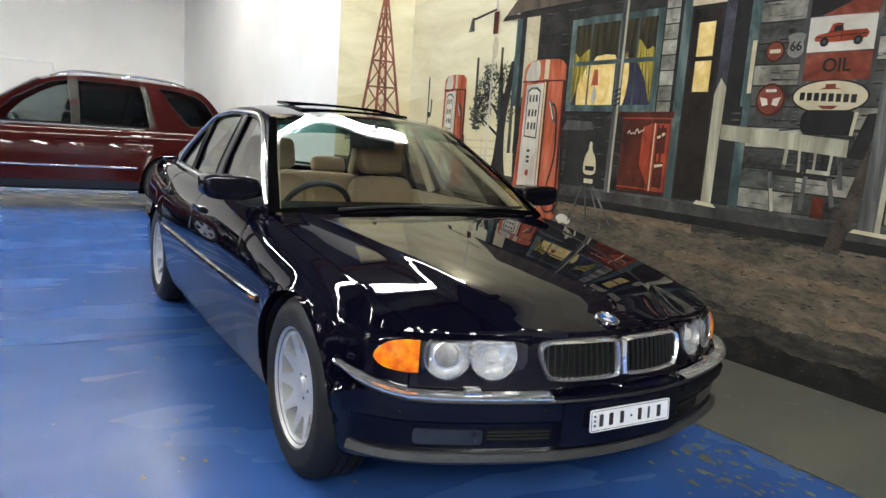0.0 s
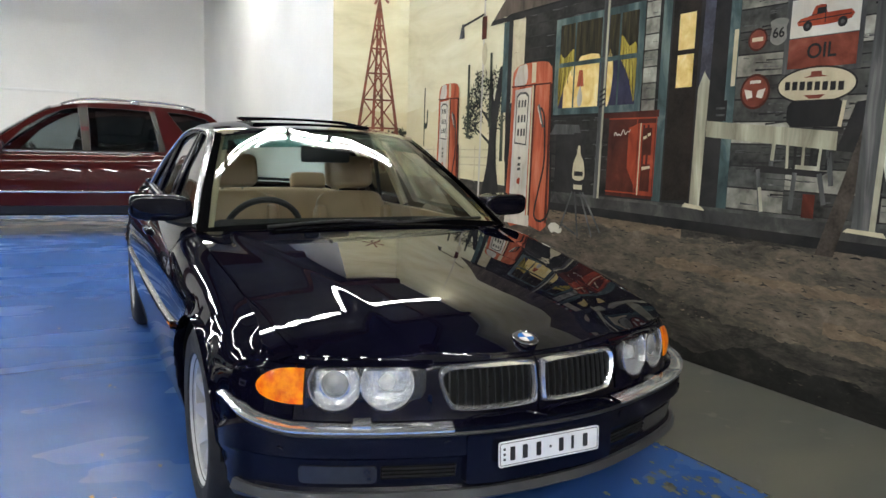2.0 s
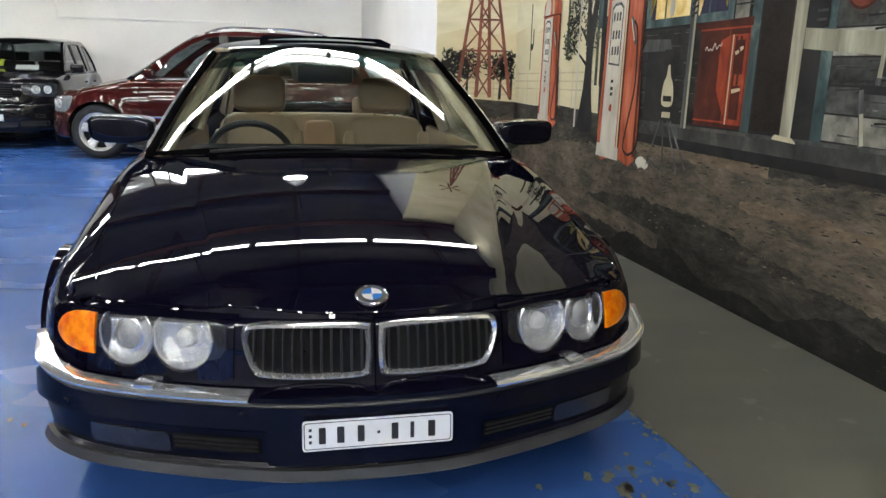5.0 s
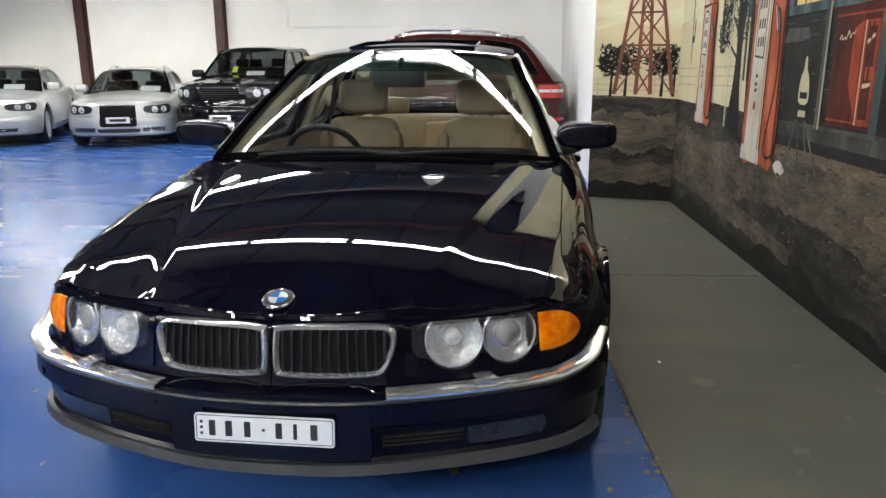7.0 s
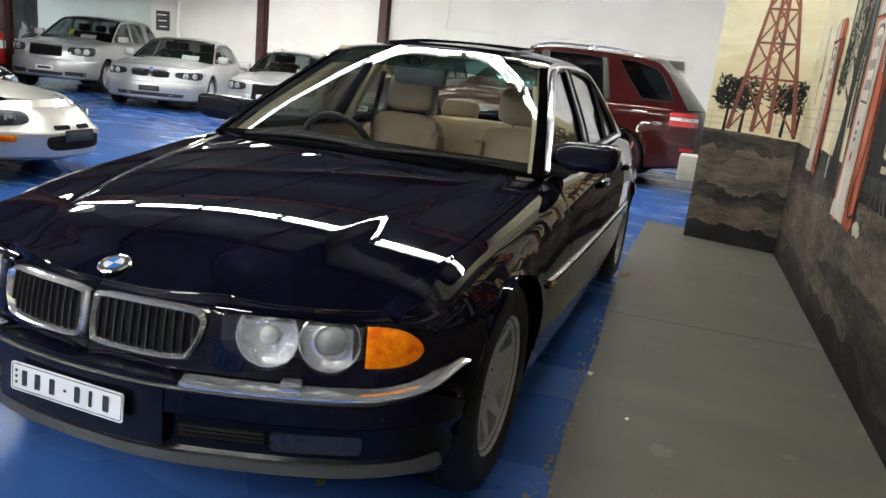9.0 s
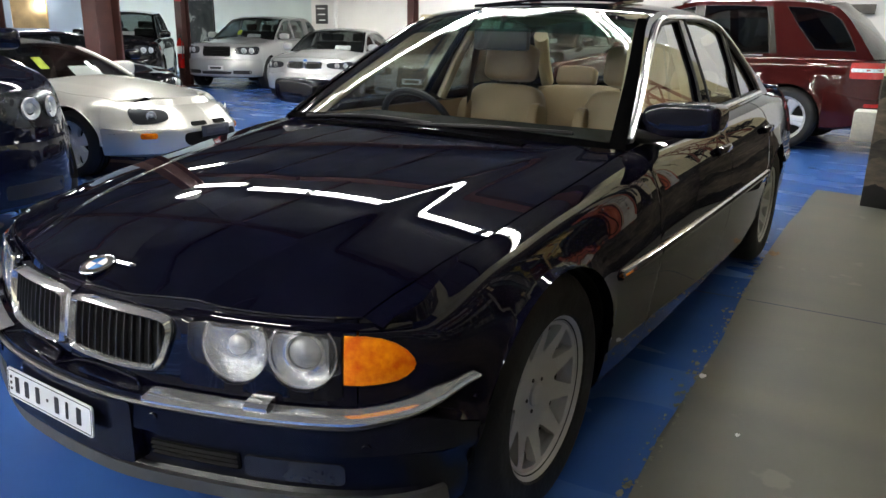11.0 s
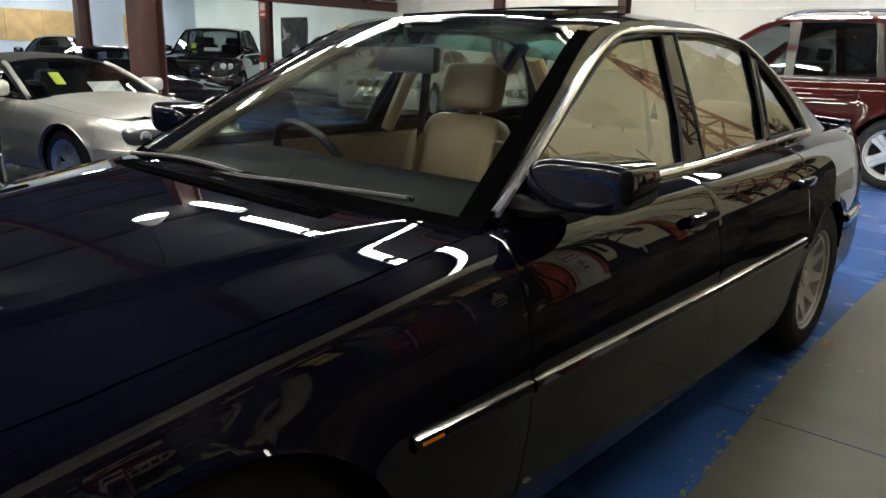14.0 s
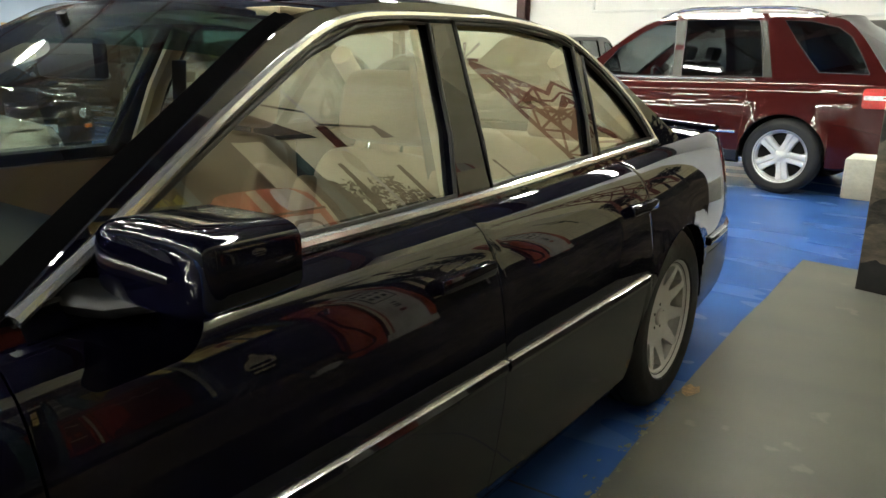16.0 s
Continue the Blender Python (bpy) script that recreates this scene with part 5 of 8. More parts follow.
for sgn in (1, -1):
    side = (lambda g: g) if sgn > 0 else (lambda g: g.flipped())
    on = lambda out: (lambda a, z: SB.point(a, z, out))
    h = part("head_lamp", side(fill([finely(rounded(0.356, 0.527, 0.734, 0.677, 0.006)), finely(lamp_out)], on(0.004), 0.012, (0, 1, 0))), NAVY, saloon, "twin round head lamps under a clear cover")
    discs = [(0.487, 0.621, 0.077), (0.643, 0.619, 0.075)]
    part("lamp_plate", side(fill([finely(lamp_out)] + [[(q, min(z, 0.6665)) for q, z in ellipse(a0, z0, r * 0.98, r * 0.98, 40)] for a0, z0, r in discs], on(-0.003), 0.004, (0, 1, 0))), NAVY, h, "navy plate round the two lamps")
    for a0, z0, r in discs:
        p = Vector(SB.point(a0, z0, 0.0))
        i = SB.index(a0)
        nrm = Vector((SB.n[i][0], SB.n[i][1], 0.12)).normalized()
        m = Matrix.Translation(p) @ nrm.to_track_quat("Z", "Y").to_matrix().to_4x4()
        part("lamp_ring", side(under(Geo().turn([(r, -0.008), (r, 0.003), (r * 0.975, 0.0045), (r * 0.95, 0.002), (r * 0.94, -0.006)], 40, m))), SATIN, h)
        part("lamp_bowl", side(under(Geo().turn([(r * 0.95, -0.003), (r * 0.90, -0.009), (r * 0.78, -0.016), (r * 0.60, -0.021), (r * 0.42, -0.0235), (0.001, -0.025)], 40, m))), LAMP_SILVER, h)
        if a0 > 0.6:
            part("projector_ring", side(under(Geo().turn([(r * 0.62, -0.019), (r * 0.60, -0.006), (r * 0.52, -0.004), (r * 0.47, -0.009), (r * 0.47, -0.018)], 32, m))), SATIN, h)
            part("projector", side(under(Geo().turn([(r * 0.46, -0.016), (r * 0.40, -0.008), (r * 0.24, -0.001), (0.001, 0.001)], 28, m))), LAMP_GREY, h)
        else:
            part("bulb_shield", side(under(Geo().turn([(r * 0.30, -0.023), (r * 0.28, -0.010), (r * 0.20, -0.006), (0.001, -0.005)], 24, m))), REFLECTOR, h)
        disc = part("lamp_glass", side(under(Geo().turn([(r * 0.95, 0.0015), (r * 0.7, 0.004), (r * 0.35, 0.0055), (0.001, 0.006)], 36, m))), LENS if a0 < 0.6 else LENS_DIM, h, "round fluted glass")
        disc.visible_shadow = False
    cover = part("lens_cover", side(SB.patch(finely(lamp_out), 0.0065, 6, dome=0.006)), LENS_COVER, h, "clear lens")
    cover.visible_shadow = False
    part("lamp_brow", side(SB.strip(0.352, 0.915, 0.672, 0.682, 0.010, 30)), NAVY, saloon)
    amber = [(0.738, 0.562), (0.738, 0.61), (0.738, 0.662), (0.79, 0.661), (0.83, 0.656), (0.865, 0.645), (0.892, 0.630), (0.908, 0.614), (0.912, 0.601), (0.906, 0.590), (0.890, 0.578), (0.862, 0.568), (0.82, 0.563), (0.78, 0.561)]
    part("corner_lamp", side(SB.patch(finely(amber), 0.006, 6, dome=0.008)), AMBER, saloon, "amber corner indicator lens")
    # bumper: bright strip, rubber, grilles, fog lamp, parking sensors
    part("bumper_trim", side(trim_strip(0.30, 1.07, ((-0.012, -0.003), (0.007, -0.002), (0.014, 0.003), (0.0145, 0.009), (0.008, 0.014), (-0.010, 0.0165), (-0.030, 0.019), (-0.032, 0.010)))), BRIGHT, saloon, "bright chrome strip along the bumper")
    part("bumper_rubber", side(trim_strip(0.0, 1.07, ((-0.012, -0.014), (0.006, -0.012), (0.010, -0.007), (0.006, -0.002), (-0.012, 0.0)))), TRIM, saloon)
    part("washer_cover", side(trim_strip(0.535, 0.585, ((0.004, 0.010), (0.005, 0.024), (-0.006, 0.030), (-0.040, 0.031), (-0.042, 0.015)), 6)), SATIN, saloon)
    vent = rounded(0.285, 0.352, 0.505, 0.394, 0.006)
    v = part("bumper_vent", side(SB.patch(vent, 0.003, 2)), SHELL, saloon)
    for j in range(3):
        part("slat", side(SB.strip(0.29, 0.50, 0.360 + 0.012 * j, 0.364 + 0.012 * j, 0.012, 10)), TRIM, v)
    part("fog_lamp", side(SB.patch(rounded(0.515, 0.340, 0.742, 0.394, 0.014), 0.004, 3)), SMOKED, saloon, "flush smoked fog lamp")
    for a0, z0 in ((0.316, 0.462), (0.79, 0.446)):
        p = Vector(SB.point(a0, z0, 0.0))
        i = SB.index(a0)
        m = Matrix.Translation(p) @ Vector((SB.n[i][0], SB.n[i][1], 0)).to_track_quat("Z", "Y").to_matrix().to_4x4()
        part("parking_sensor", side(Geo().turn([(0.011, -0.004), (0.011, 0.002), (0.009, 0.0035), (0.001, 0.0035)], 16, m)), BUMPER, saloon)

lip = SB.strip(0, 0.98, 0.266, 0.316, 0.022, 50)
part("valance_lip", lip.mirror(), LIP_GREY, saloon, "satin grey plastic lower lip")
part("lower_valance", SB.strip(0, 0.98, 0.259, 0.267, 0.004, 40).mirror(), TRIM, saloon)
part("plate_mount", fill([finely(rounded(-0.262, 0.340, 0.262, 0.488, 0.010), 0.03)], lambda a, z: (math.copysign(SB.point(abs(a), 0.46)[0], a), SB.point(abs(a), 0.46)[1] - 0.006, z), 0.04, (0, 1, 0)), BUMPER, saloon)
bow = [SB.point(a, 0.512 + 0.014 * math.sin(math.pi * min(1, a / 0.28)), 0.004) for a in np.linspace(0.0, 0.28, 16)]
part("grille_trim", Geo().tube([(-x, y, z) for x, y, z in bow[:0:-1]] + bow, 0.005, 8), NAVY, saloon)

# number plate: white with plain bars for the characters
plate = new("number_plate")
plate.parent = saloon
plate.matrix_basis = pose(0, -2.304, 0.428, 90 - 4, 0, 0)
part("plate", Geo().slab(rounded(-0.178, -0.037, 0.178, 0.037, 0.008), 0.004), WHITE_PLATE, plate)
part("plate_rim", Geo().tube([(x, y, 0.004) for x, y in rounded(-0.173, -0.032, 0.173, 0.032, 0.006)], 0.0011, 6, True), BLACK_INK, plate)
for x0, wd in ((-0.140, 0.016), (-0.098, 0.017), (-0.050, 0.016), (-0.004, 0.007), (0.030, 0.016), (0.075, 0.009), (0.118, 0.017)):
    tall = 0.020 if wd > 0.008 else 0.0035
    part("plate_bar", Geo().slab(rounded(x0, -tall, x0 + wd, tall, 0.002), 0.0015, pose(0, 0, 0.004)), BLACK_INK, plate)
for z0 in (-0.018, -0.003, 0.012):
    part("plate_bar", Geo().slab(rounded(-0.163, z0, -0.156, z0 + 0.007, 0.001), 0.0015, pose(0, 0, 0.004)), BLACK_INK, plate)

# round badge in blue and white quarters
badge = new("badge")
badge.parent = saloon
nb = Vector((0, -0.30, 0.954))
badge.matrix_basis = Matrix.Translation((0, -2.150, SB.top(0, -2.150) + 0.004)) @ nb.to_track_quat("Z", "Y").to_matrix().to_4x4()
part("badge_ring", Geo().turn([(0.041, -0.004), (0.042, 0.002), (0.039, 0.005), (0.037, 0.003)], 32), CHROME, badge)
part("badge_band", Geo().turn([(0.037, 0.003), (0.025, 0.0045)], 32), BLACK_INK, badge)
for q in range(4):
    arc = [(0, 0)] + [(0.025 * math.cos(radians(90 * q + 9 * k)), 0.025 * math.sin(radians(90 * q + 9 * k))) for k in range(11)]
    part("badge_quarter", Geo().slab(arc, 0.004, pose(0, 0, 0.001)), BADGE_BLUE if q % 2 else BADGE_WHITE, badge)

# sides: moulding, handles, mirrors, bright window surround
ys = lambda y: SB.at_y(y)
for y0, y1, owner in ((-1.09, -0.748, "a"), (-0.732, 0.232, "b"), (0.248, 1.10, "c"), (1.84, 2.5, "d")):
    zz = 0.0 if owner != "d" else -0.02
    both("side_moulding", SB.strip(ys(y0), ys(y1), 0.572 + zz, 0.598 + zz, 0.012, 18), NAVY)
    both("moulding_strip", SB.strip(ys(y0), ys(y1), 0.6000 + zz, 0.6045 + zz, 0.0138, 18), SATIN, "thin bright strip on the side moulding")
both("side_repeater", SB.strip(ys(-1.075), ys(-1.02), 0.578, 0.594, 0.0128, 4), AMBER)
for y0 in (0.115, 1.075):
    c = Vector(SB.point(ys(y0), 0.822, 0.004))
    g = Geo().box((0, 0, 0), (0.030, 0.200, 0.034), 0.012, Matrix.Translation(c + Vector((0.008, 0, 0))))
    hs = both("door_handle", g, NAVY)
    cup = SB.patch([(ys(y0) + 0.085 * math.cos(a), 0.812 + 0.030 * math.sin(a)) for a in np.linspace(0, 2 * math.pi, 20, False)], 0.0015, 2)
    for h, sg in zip(hs, (1, -1)):
        part("handle_cup", cup if sg > 0 else cup.flipped(), BLACK_PAINT, h)
lean = curve(SALOON["lean"])
loop = [(-.70, .930), (-.52, 1.028), (-.29, 1.158), (-.03, 1.287), (.12, 1.337), (.30, 1.355), (.52, 1.363), (.80, 1.365), (1.05, 1.343), (1.16, 1.312), (1.29, 1.237), (1.385, 1.160), (1.47, 1.074), (1.53, .985)]
path = [(lean(z) + 0.006, y, z) for y, z in spline(loop, 4)]
both("window_surround", Geo().tube(path, 0.0135, 8, flat=0.8), SATIN, "bright metal strip round the side windows")
belt = [(lean(z) + 0.010, y, z) for y, z in spline([(-.49, .930), (-.2, .934), (.3, .940), (.8, .955), (1.2, .968), (1.53, .980)], 6)]
both("belt_strip", Geo().tube(belt, 0.0125, 8), SATIN, "bright metal strip below the side windows")
for wv in (((.285, .955), (.418, 1.335), (.475, 1.345), (.415, .957)), ((1.01, .977), (1.155, 1.297), (1.185, 1.275), (1.06, .98))):
    both("door_pillar", fill([list(wv)], lambda u, v: (lean(v) + 0.003, u, v), 0.01, (-1, 0, 0)), PILLAR)
both("mirror_sail", fill([[(-.73, .925), (-.50, .935), (-.50, 1.03), (-.60, 0.985)]], lambda u, v: (lean(v) + 0.004, u, v), 0.012, (-1, 0, 0)), SEAL)
for sgn in (1, -1):
    rows = []
    shape = [(0.20 * (1 - math.cos(t)), math.sin(t) ** 0.20) for t in np.linspace(0.03, math.pi / 2, 14)] + [(0.65, 1.0), (1.0, 0.97)]
    for u, sx in shape:
        sz = sx
        row = []
        for k in range(28):
            a = 2 * math.pi * k / 28
            ca, sa = math.cos(a), math.sin(a)
            e = 0.50
            row.append((sgn * (0.890 + 0.132 * sx * math.copysign(abs(ca) ** e, ca)), -0.595 + 0.150 * u, 0.995 + 0.058 * sz * math.copysign(abs(sa) ** e, sa) + 0.008 * ca))
        rows.append(row)
    mirror = Geo().grid(rows, wrap=True, flip=sgn > 0)
    mirror.f.append(tuple(range(28)) if sgn > 0 else tuple(range(28))[::-1])
    w = part("wing_mirror", mirror, NAVY, saloon, "body-coloured door mirror", 70)
    part("mirror_glass", Geo().add([(x * 1.0 - sgn * 0.0, y + 0.001, z) for x, y, z in rows[-1]], [tuple(range(28))[::-1] if sgn > 0 else tuple(range(28))]), CHROME, w)
    part("mirror_arm", Geo().tube([(sgn * 0.745, -0.60, 0.935), (sgn * 0.80, -0.58, 0.93), (sgn * 0.86, -0.54, 0.94)], [0.045, 0.034, 0.026], 12, flat=0.6), TRIM, w)

# scuttle grille, wipers, sunroof
cow = Geo().grid([[(x, -0.99 + 0.10 * x * x / 0.5 + dy, SB.top(x, -0.95) + dz) for dy, dz in ((-0.03, -0.002), (-0.025, 0.004), (0.05, 0.005), (0.09, 0.001))] for x in np.linspace(-0.50, 0.50, 22)], flip=True)
part("scuttle_grille", cow, SEAL, saloon, "dark ribbed scuttle grille at the windscreen foot")
for x0, x1, y1 in ((-0.50, 0.10, -0.90), (-0.02, 0.60, -0.80)):
    p = [(x0, -0.91, 0.939), ((x0 + x1) / 2, -0.895, 0.956), (x1, y1, 0.951)]
    w = part("wiper", Geo().tube(spline(p, 5), 0.007, 6), TRIM, saloon)
    part("wiper_blade", Geo().tube([(x, y + 0.018, z - 0.004) for x, y, z in spline(p, 5)[2:]], 0.006, 6), RUBBER, w)
rows = []
for k in range(9):
    u = k / 8
    rows.append([(x, 0.10 + 0.47 * u, 1.396 + 0.044 * u - 0.05 * x * x) for x in np.linspace(-0.34, 0.34, 13)])
lathe_panel(saloon, "sunroof_panel", rows, NAVY, "navy sunroof panel tilted open at its rear edge", deep=0.014, flip=True)


# inside: dashboard, wheel, seats
def cushion(c, s, m=None, bev=0.04):
    """A padded block: full faces, soft round edges and a shallow seam across it."""
    rows, n = [], 28
    for i in range(19):
        v = -math.pi / 2 + math.pi * i / 18
        cv, sv = math.copysign(abs(math.cos(v)) ** 0.38, math.cos(v)), math.copysign(abs(math.sin(v)) ** 0.38, math.sin(v))
        row = []
        for k in range(n):
            a = 2 * math.pi * k / n
            ca, sa = (math.copysign(abs(f(a)) ** 0.38, f(a)) for f in (math.cos, math.sin))
            row.append(Vector((c[0] + s[0] / 2 * cv * ca, c[1] + s[1] / 2 * cv * sa, c[2] + s[2] / 2 * sv)))
        rows.append([tuple(m @ p) if m else tuple(p) for p in row])
    return Geo().grid(rows, wrap=True)


part("dashboard", Geo().box((0, -0.56, 0.808), (1.32, 0.52, 0.22), 0.06).box((-0.38, -0.52, 0.885), (0.42, 0.26, 0.08), 0.035).box((0, -0.43, 0.62), (0.30, 0.20, 0.40), 0.03), DASH, saloon, "dark dashboard with hooded instruments")
part("wood_trim", Geo().box((0.33, -0.415, 0.80), (0.62, 0.012, 0.05), 0.004), WOODTRIM, saloon)
tilt = pose(-0.38, -0.30, 0.845, -64, 0, 0)
wheel = part("steering_wheel", Geo().tube([tuple(tilt @ Vector((0.19 * math.cos(a), 0.19 * math.sin(a), 0))) for a in np.linspace(0, 2 * math.pi, 40, False)], 0.016, 8, True), TRIM, saloon, "black leather steering wheel")
part("wheel_hub", Geo().box((0, 0, -0.01), (0.19, 0.13, 0.05), 0.02, tilt).box((0, 0, -0.012), (0.36, 0.035, 0.02), 0.008, tilt), TRIM, wheel)
part("column", Geo().tube([(-0.38, -0.34, 0.83), (-0.38, -0.60, 0.72)], 0.04, 10), TRIM, wheel)
part("cabin_floor", Geo().box((0, 0.4, 0.27), (1.44, 2.3, 0.04)), CARPET, saloon)
part("centre_console", Geo().box((0, 0.05, 0.44), (0.26, 0.95, 0.30), 0.04), LEATHER, saloon)
both("door_card", Geo().box((0.745, 0.20, 0.62), (0.05, 1.86, 0.58), 0.02), LEATHER)
both("arm_rest", Geo().box((0.70, 0.0, 0.66), (0.07, 0.8, 0.07), 0.025), LEATHER_TAN)
def seat(x, y):
    st = new("seat")
    st.parent = saloon
    tagged(st, "beige leather front seat with a head restraint")
    lay = pose(x, y + 0.26, 0.48, -14, 0, 0)
    part("seat_cushion", cushion((x, y, 0.42), (0.50, 0.52, 0.16), bev=0.05), LEATHER, st)
    part("seat_back", cushion((0, 0, 0.26), (0.46, 0.13, 0.56), lay, 0.05), LEATHER, st)
    part("side_bolster", cushion((-0.215, -0.035, 0.22), (0.07, 0.15, 0.44), lay, 0.03), LEATHER, st)
    part("side_bolster", cushion((0.215, -0.035, 0.22), (0.07, 0.15, 0.44), lay, 0.03), LEATHER, st)
    part("head_restraint", cushion((0, -0.01, 0.66), (0.30, 0.11, 0.20), lay, 0.045), LEATHER, st)
    for o in (-0.06, 0.06):
        part("restraint_post", Geo().tube([tuple(lay @ Vector((o, 0, 0.52))), tuple(lay @ Vector((o, 0, 0.60)))], 0.006, 8), CHROME, st)


seat(-0.37, 0.16), seat(0.355, 0.09)
bench = new("rear_bench")
bench.parent = saloon
lay = pose(0, 1.28, 0.46, -22, 0, 0)
part("bench_cushion", cushion((0, 1.05, 0.42), (1.30, 0.50, 0.16), bev=0.05), LEATHER, bench)
part("bench_back", cushion((0, 0, 0.27), (1.30, 0.13, 0.54), lay, 0.05), LEATHER, bench)
for x in (-0.38, 0.38):
    part("head_restraint", cushion((x, 0, 0.60), (0.27, 0.09, 0.13), lay, 0.04), LEATHER, bench)
part("arm_rest", cushion((0, -0.08, 0.26), (0.22, 0.08, 0.40), lay, 0.03), LEATHER_TAN, bench)
part("parcel_shelf", Geo().box((0, 1.66, 0.93), (1.28, 0.40, 0.03), 0.01), LEATHER, saloon)
part("rear_view_mirror", Geo().box((-0.02, -0.19, 1.245), (0.27, 0.04, 0.092), 0.018).tube([(-0.02, -0.19, 1.28), (0, -0.21, 1.345)], 0.012, 8), TRIM, saloon)
for x in (-0.34, 0.34):
    part("sun_visor", Geo().box((x, 0.02, 1.345), (0.42, 0.15, 0.018), 0.008), LINING, saloon)
rail_in = [(lean(z) - 0.048, y + 0.03, z - 0.045) for y, z in spline(SALOON["rail"][:5], 5)]
both("pillar_trim", Geo().tube(rail_in, 0.024, 10), LINING)
both("pillar_trim", Geo().tube([(lean(.95) - 0.06, 0.36, .93), (lean(1.15) - 0.055, 0.40, 1.15), (lean(1.33) - 0.05, 0.45, 1.34)], 0.045, 10, flat=0.6), LINING)
both("pillar_trim", Geo().tube([(lean(1.3) - 0.075, 1.20, 1.27), (lean(1.15) - 0.085, 1.40, 1.12), (lean(1.0) - 0.085, 1.62, 0.97)], 0.045, 10), LINING)
both("seat_belt", Geo().tube([(lean(1.25) - 0.11, 0.42, 1.24), (0.56, 0.44, 0.95), (0.58, 0.42, 0.60)], 0.024, 8, flat=0.12), TRIM)

# the boot's lip spoiler and the bonnet's folded front edge
lip = [(x, 2.52 - 0.14 * x * x, SB.top(x, 2.5) + 0.012) for x in np.linspace(-0.70, 0.70, 25)]
part("spoiler_lip", Geo().tube(lip, 0.030, 10, flat=0.45), NAVY, saloon, "low lip spoiler on the boot lid")
rim = [(c[-1][0], c[-1][1]) for c in SB.g][:int(np.argmax(SB.x))]
fold = [(x, float(np.interp(x, [q[0] for q in rim], [q[1] for q in rim]))) for x in np.linspace(0, 0.68, 40)]
fold = [(x, y, SB.top(x, y) - 0.002) for x, y in fold]
part("bonnet_edge", Geo().tube([(-x, y, z) for x, y, z in fold[:0:-1]] + fold, 0.0045, 8), NAVY, saloon, "folded front edge of the bonnet")

# ribs on the scuttle, bright strip and lamps at the tail
for k in range(6):
    line = [(x, -0.985 + 0.10 * x * x / 0.5 - 0.012 + 0.016 * k, SB.top(x, -0.95) + 0.006) for x in np.linspace(-0.47, 0.47, 21)]
    part("scuttle_louvre", Geo().tube(line, 0.0022, 6), BLACK_PAINT, saloon)
tail_a = SB.at_y(1.84)
for sgn in (1, -1):
    side = (lambda g: g) if sgn > 0 else (lambda g: g.flipped())
    part("rear_bumper_trim", side(SB.strip(tail_a, SB.arc[-1], 0.548, 0.572, 0.014, 40)), SATIN, saloon, "bright chrome strip along the rear bumper")
    part("tail_lamp", side(SB.patch(rounded(SB.tail_x(0.80) - 0.04, 0.66, SB.tail_x(0.42), 0.83, 0.03), 0.008, 4)), RED_LENS, saloon, "red tail lamp")


# ---------------------------------------------------------------- the mural
SKY = brushed("mural_sky", [(0.25, (0.50, 0.46, 0.30)), (0.45, (0.66, 0.61, 0.42)), (0.62, (0.74, 0.70, 0.52)), (0.8, (0.55, 0.52, 0.36))], (1.2, 0.9, 3.2))
HILL = brushed("mural_hill", [(0.3, (0.60, 0.53, 0.33)), (0.7, (0.68, 0.62, 0.42))], (2, 2, 5))
DIRT = brushed("mural_dirt", [(0.34, (0.010, 0.0095, 0.009)), (0.47, (0.030, 0.028, 0.025)), (0.56, (0.060, 0.053, 0.044)), (0.68, (0.13, 0.108, 0.083))], (2.2, 2.2, 6.0), detail=15, warp=0.25, grain=0.80)
DIRT_LIGHT = brushed("mural_track", [(0.34, (0.026, 0.023, 0.020)), (0.46, (0.070, 0.060, 0.049)), (0.56, (0.125, 0.102, 0.078)), (0.68, (0.21, 0.168, 0.125))], (2.4, 2.4, 7.0), detail=15, warp=0.25, grain=0.80)
PLANK = surface("mural_grey_plank", (0.060, 0.060, 0.056), 0.7, var=0.7, scale=5, fine=30, each=0.4, spec=0.12)
PLANK_DARK = surface("mural_black_plank", (0.020, 0.019, 0.018), 0.7, var=0.6, scale=5, fine=30, each=0.4, spec=0.12)
SCREEN_DARK = brushed("mural_dim_curtain", [(0.35, (0.008, 0.007, 0.006)), (0.55, (0.035, 0.028, 0.014)), (0.7, (0.075, 0.06, 0.025))], (24, 24, 2.5))
PLANK_LIGHT = surface("mural_pale_plank", (0.24, 0.23, 0.195), 0.7, var=0.6, scale=7, fine=30, each=0.35, spec=0.12)
DARK = brushed("mural_shadow", [(0.3, (0.010, 0.010, 0.011)), (0.7, (0.030, 0.028, 0.028))], (3, 3, 3))
TEAL = brushed("mural_teal", [(0.3, (0.018, 0.030, 0.033)), (0.5, (0.055, 0.088, 0.090)), (0.70, (0.17, 0.215, 0.205))], (6, 6, 2.2))
CREAM = brushed("mural_cream_post", [(0.3, (0.16, 0.15, 0.11)), (0.55, (0.38, 0.36, 0.27)), (0.75, (0.55, 0.53, 0.42))], (9, 9, 1.5))
GREYPOST = brushed("mural_grey_post", [(0.3, (0.025, 0.025, 0.028)), (0.55, (0.085, 0.085, 0.085)), (0.75, (0.20, 0.20, 0.19))], (12, 12, 1.6))
PUMP_RED = brushed("mural_orange_red", [(0.3, (0.13, 0.026, 0.012)), (0.5, (0.40, 0.090, 0.042)), (0.72, (0.56, 0.20, 0.12))], (8, 8, 1.5))
PUMP_WHITE = brushed("mural_pump_white", [(0.3, (0.34, 0.30, 0.26)), (0.55, (0.55, 0.52, 0.46)), (0.75, (0.68, 0.65, 0.58))], (6, 6, 2))
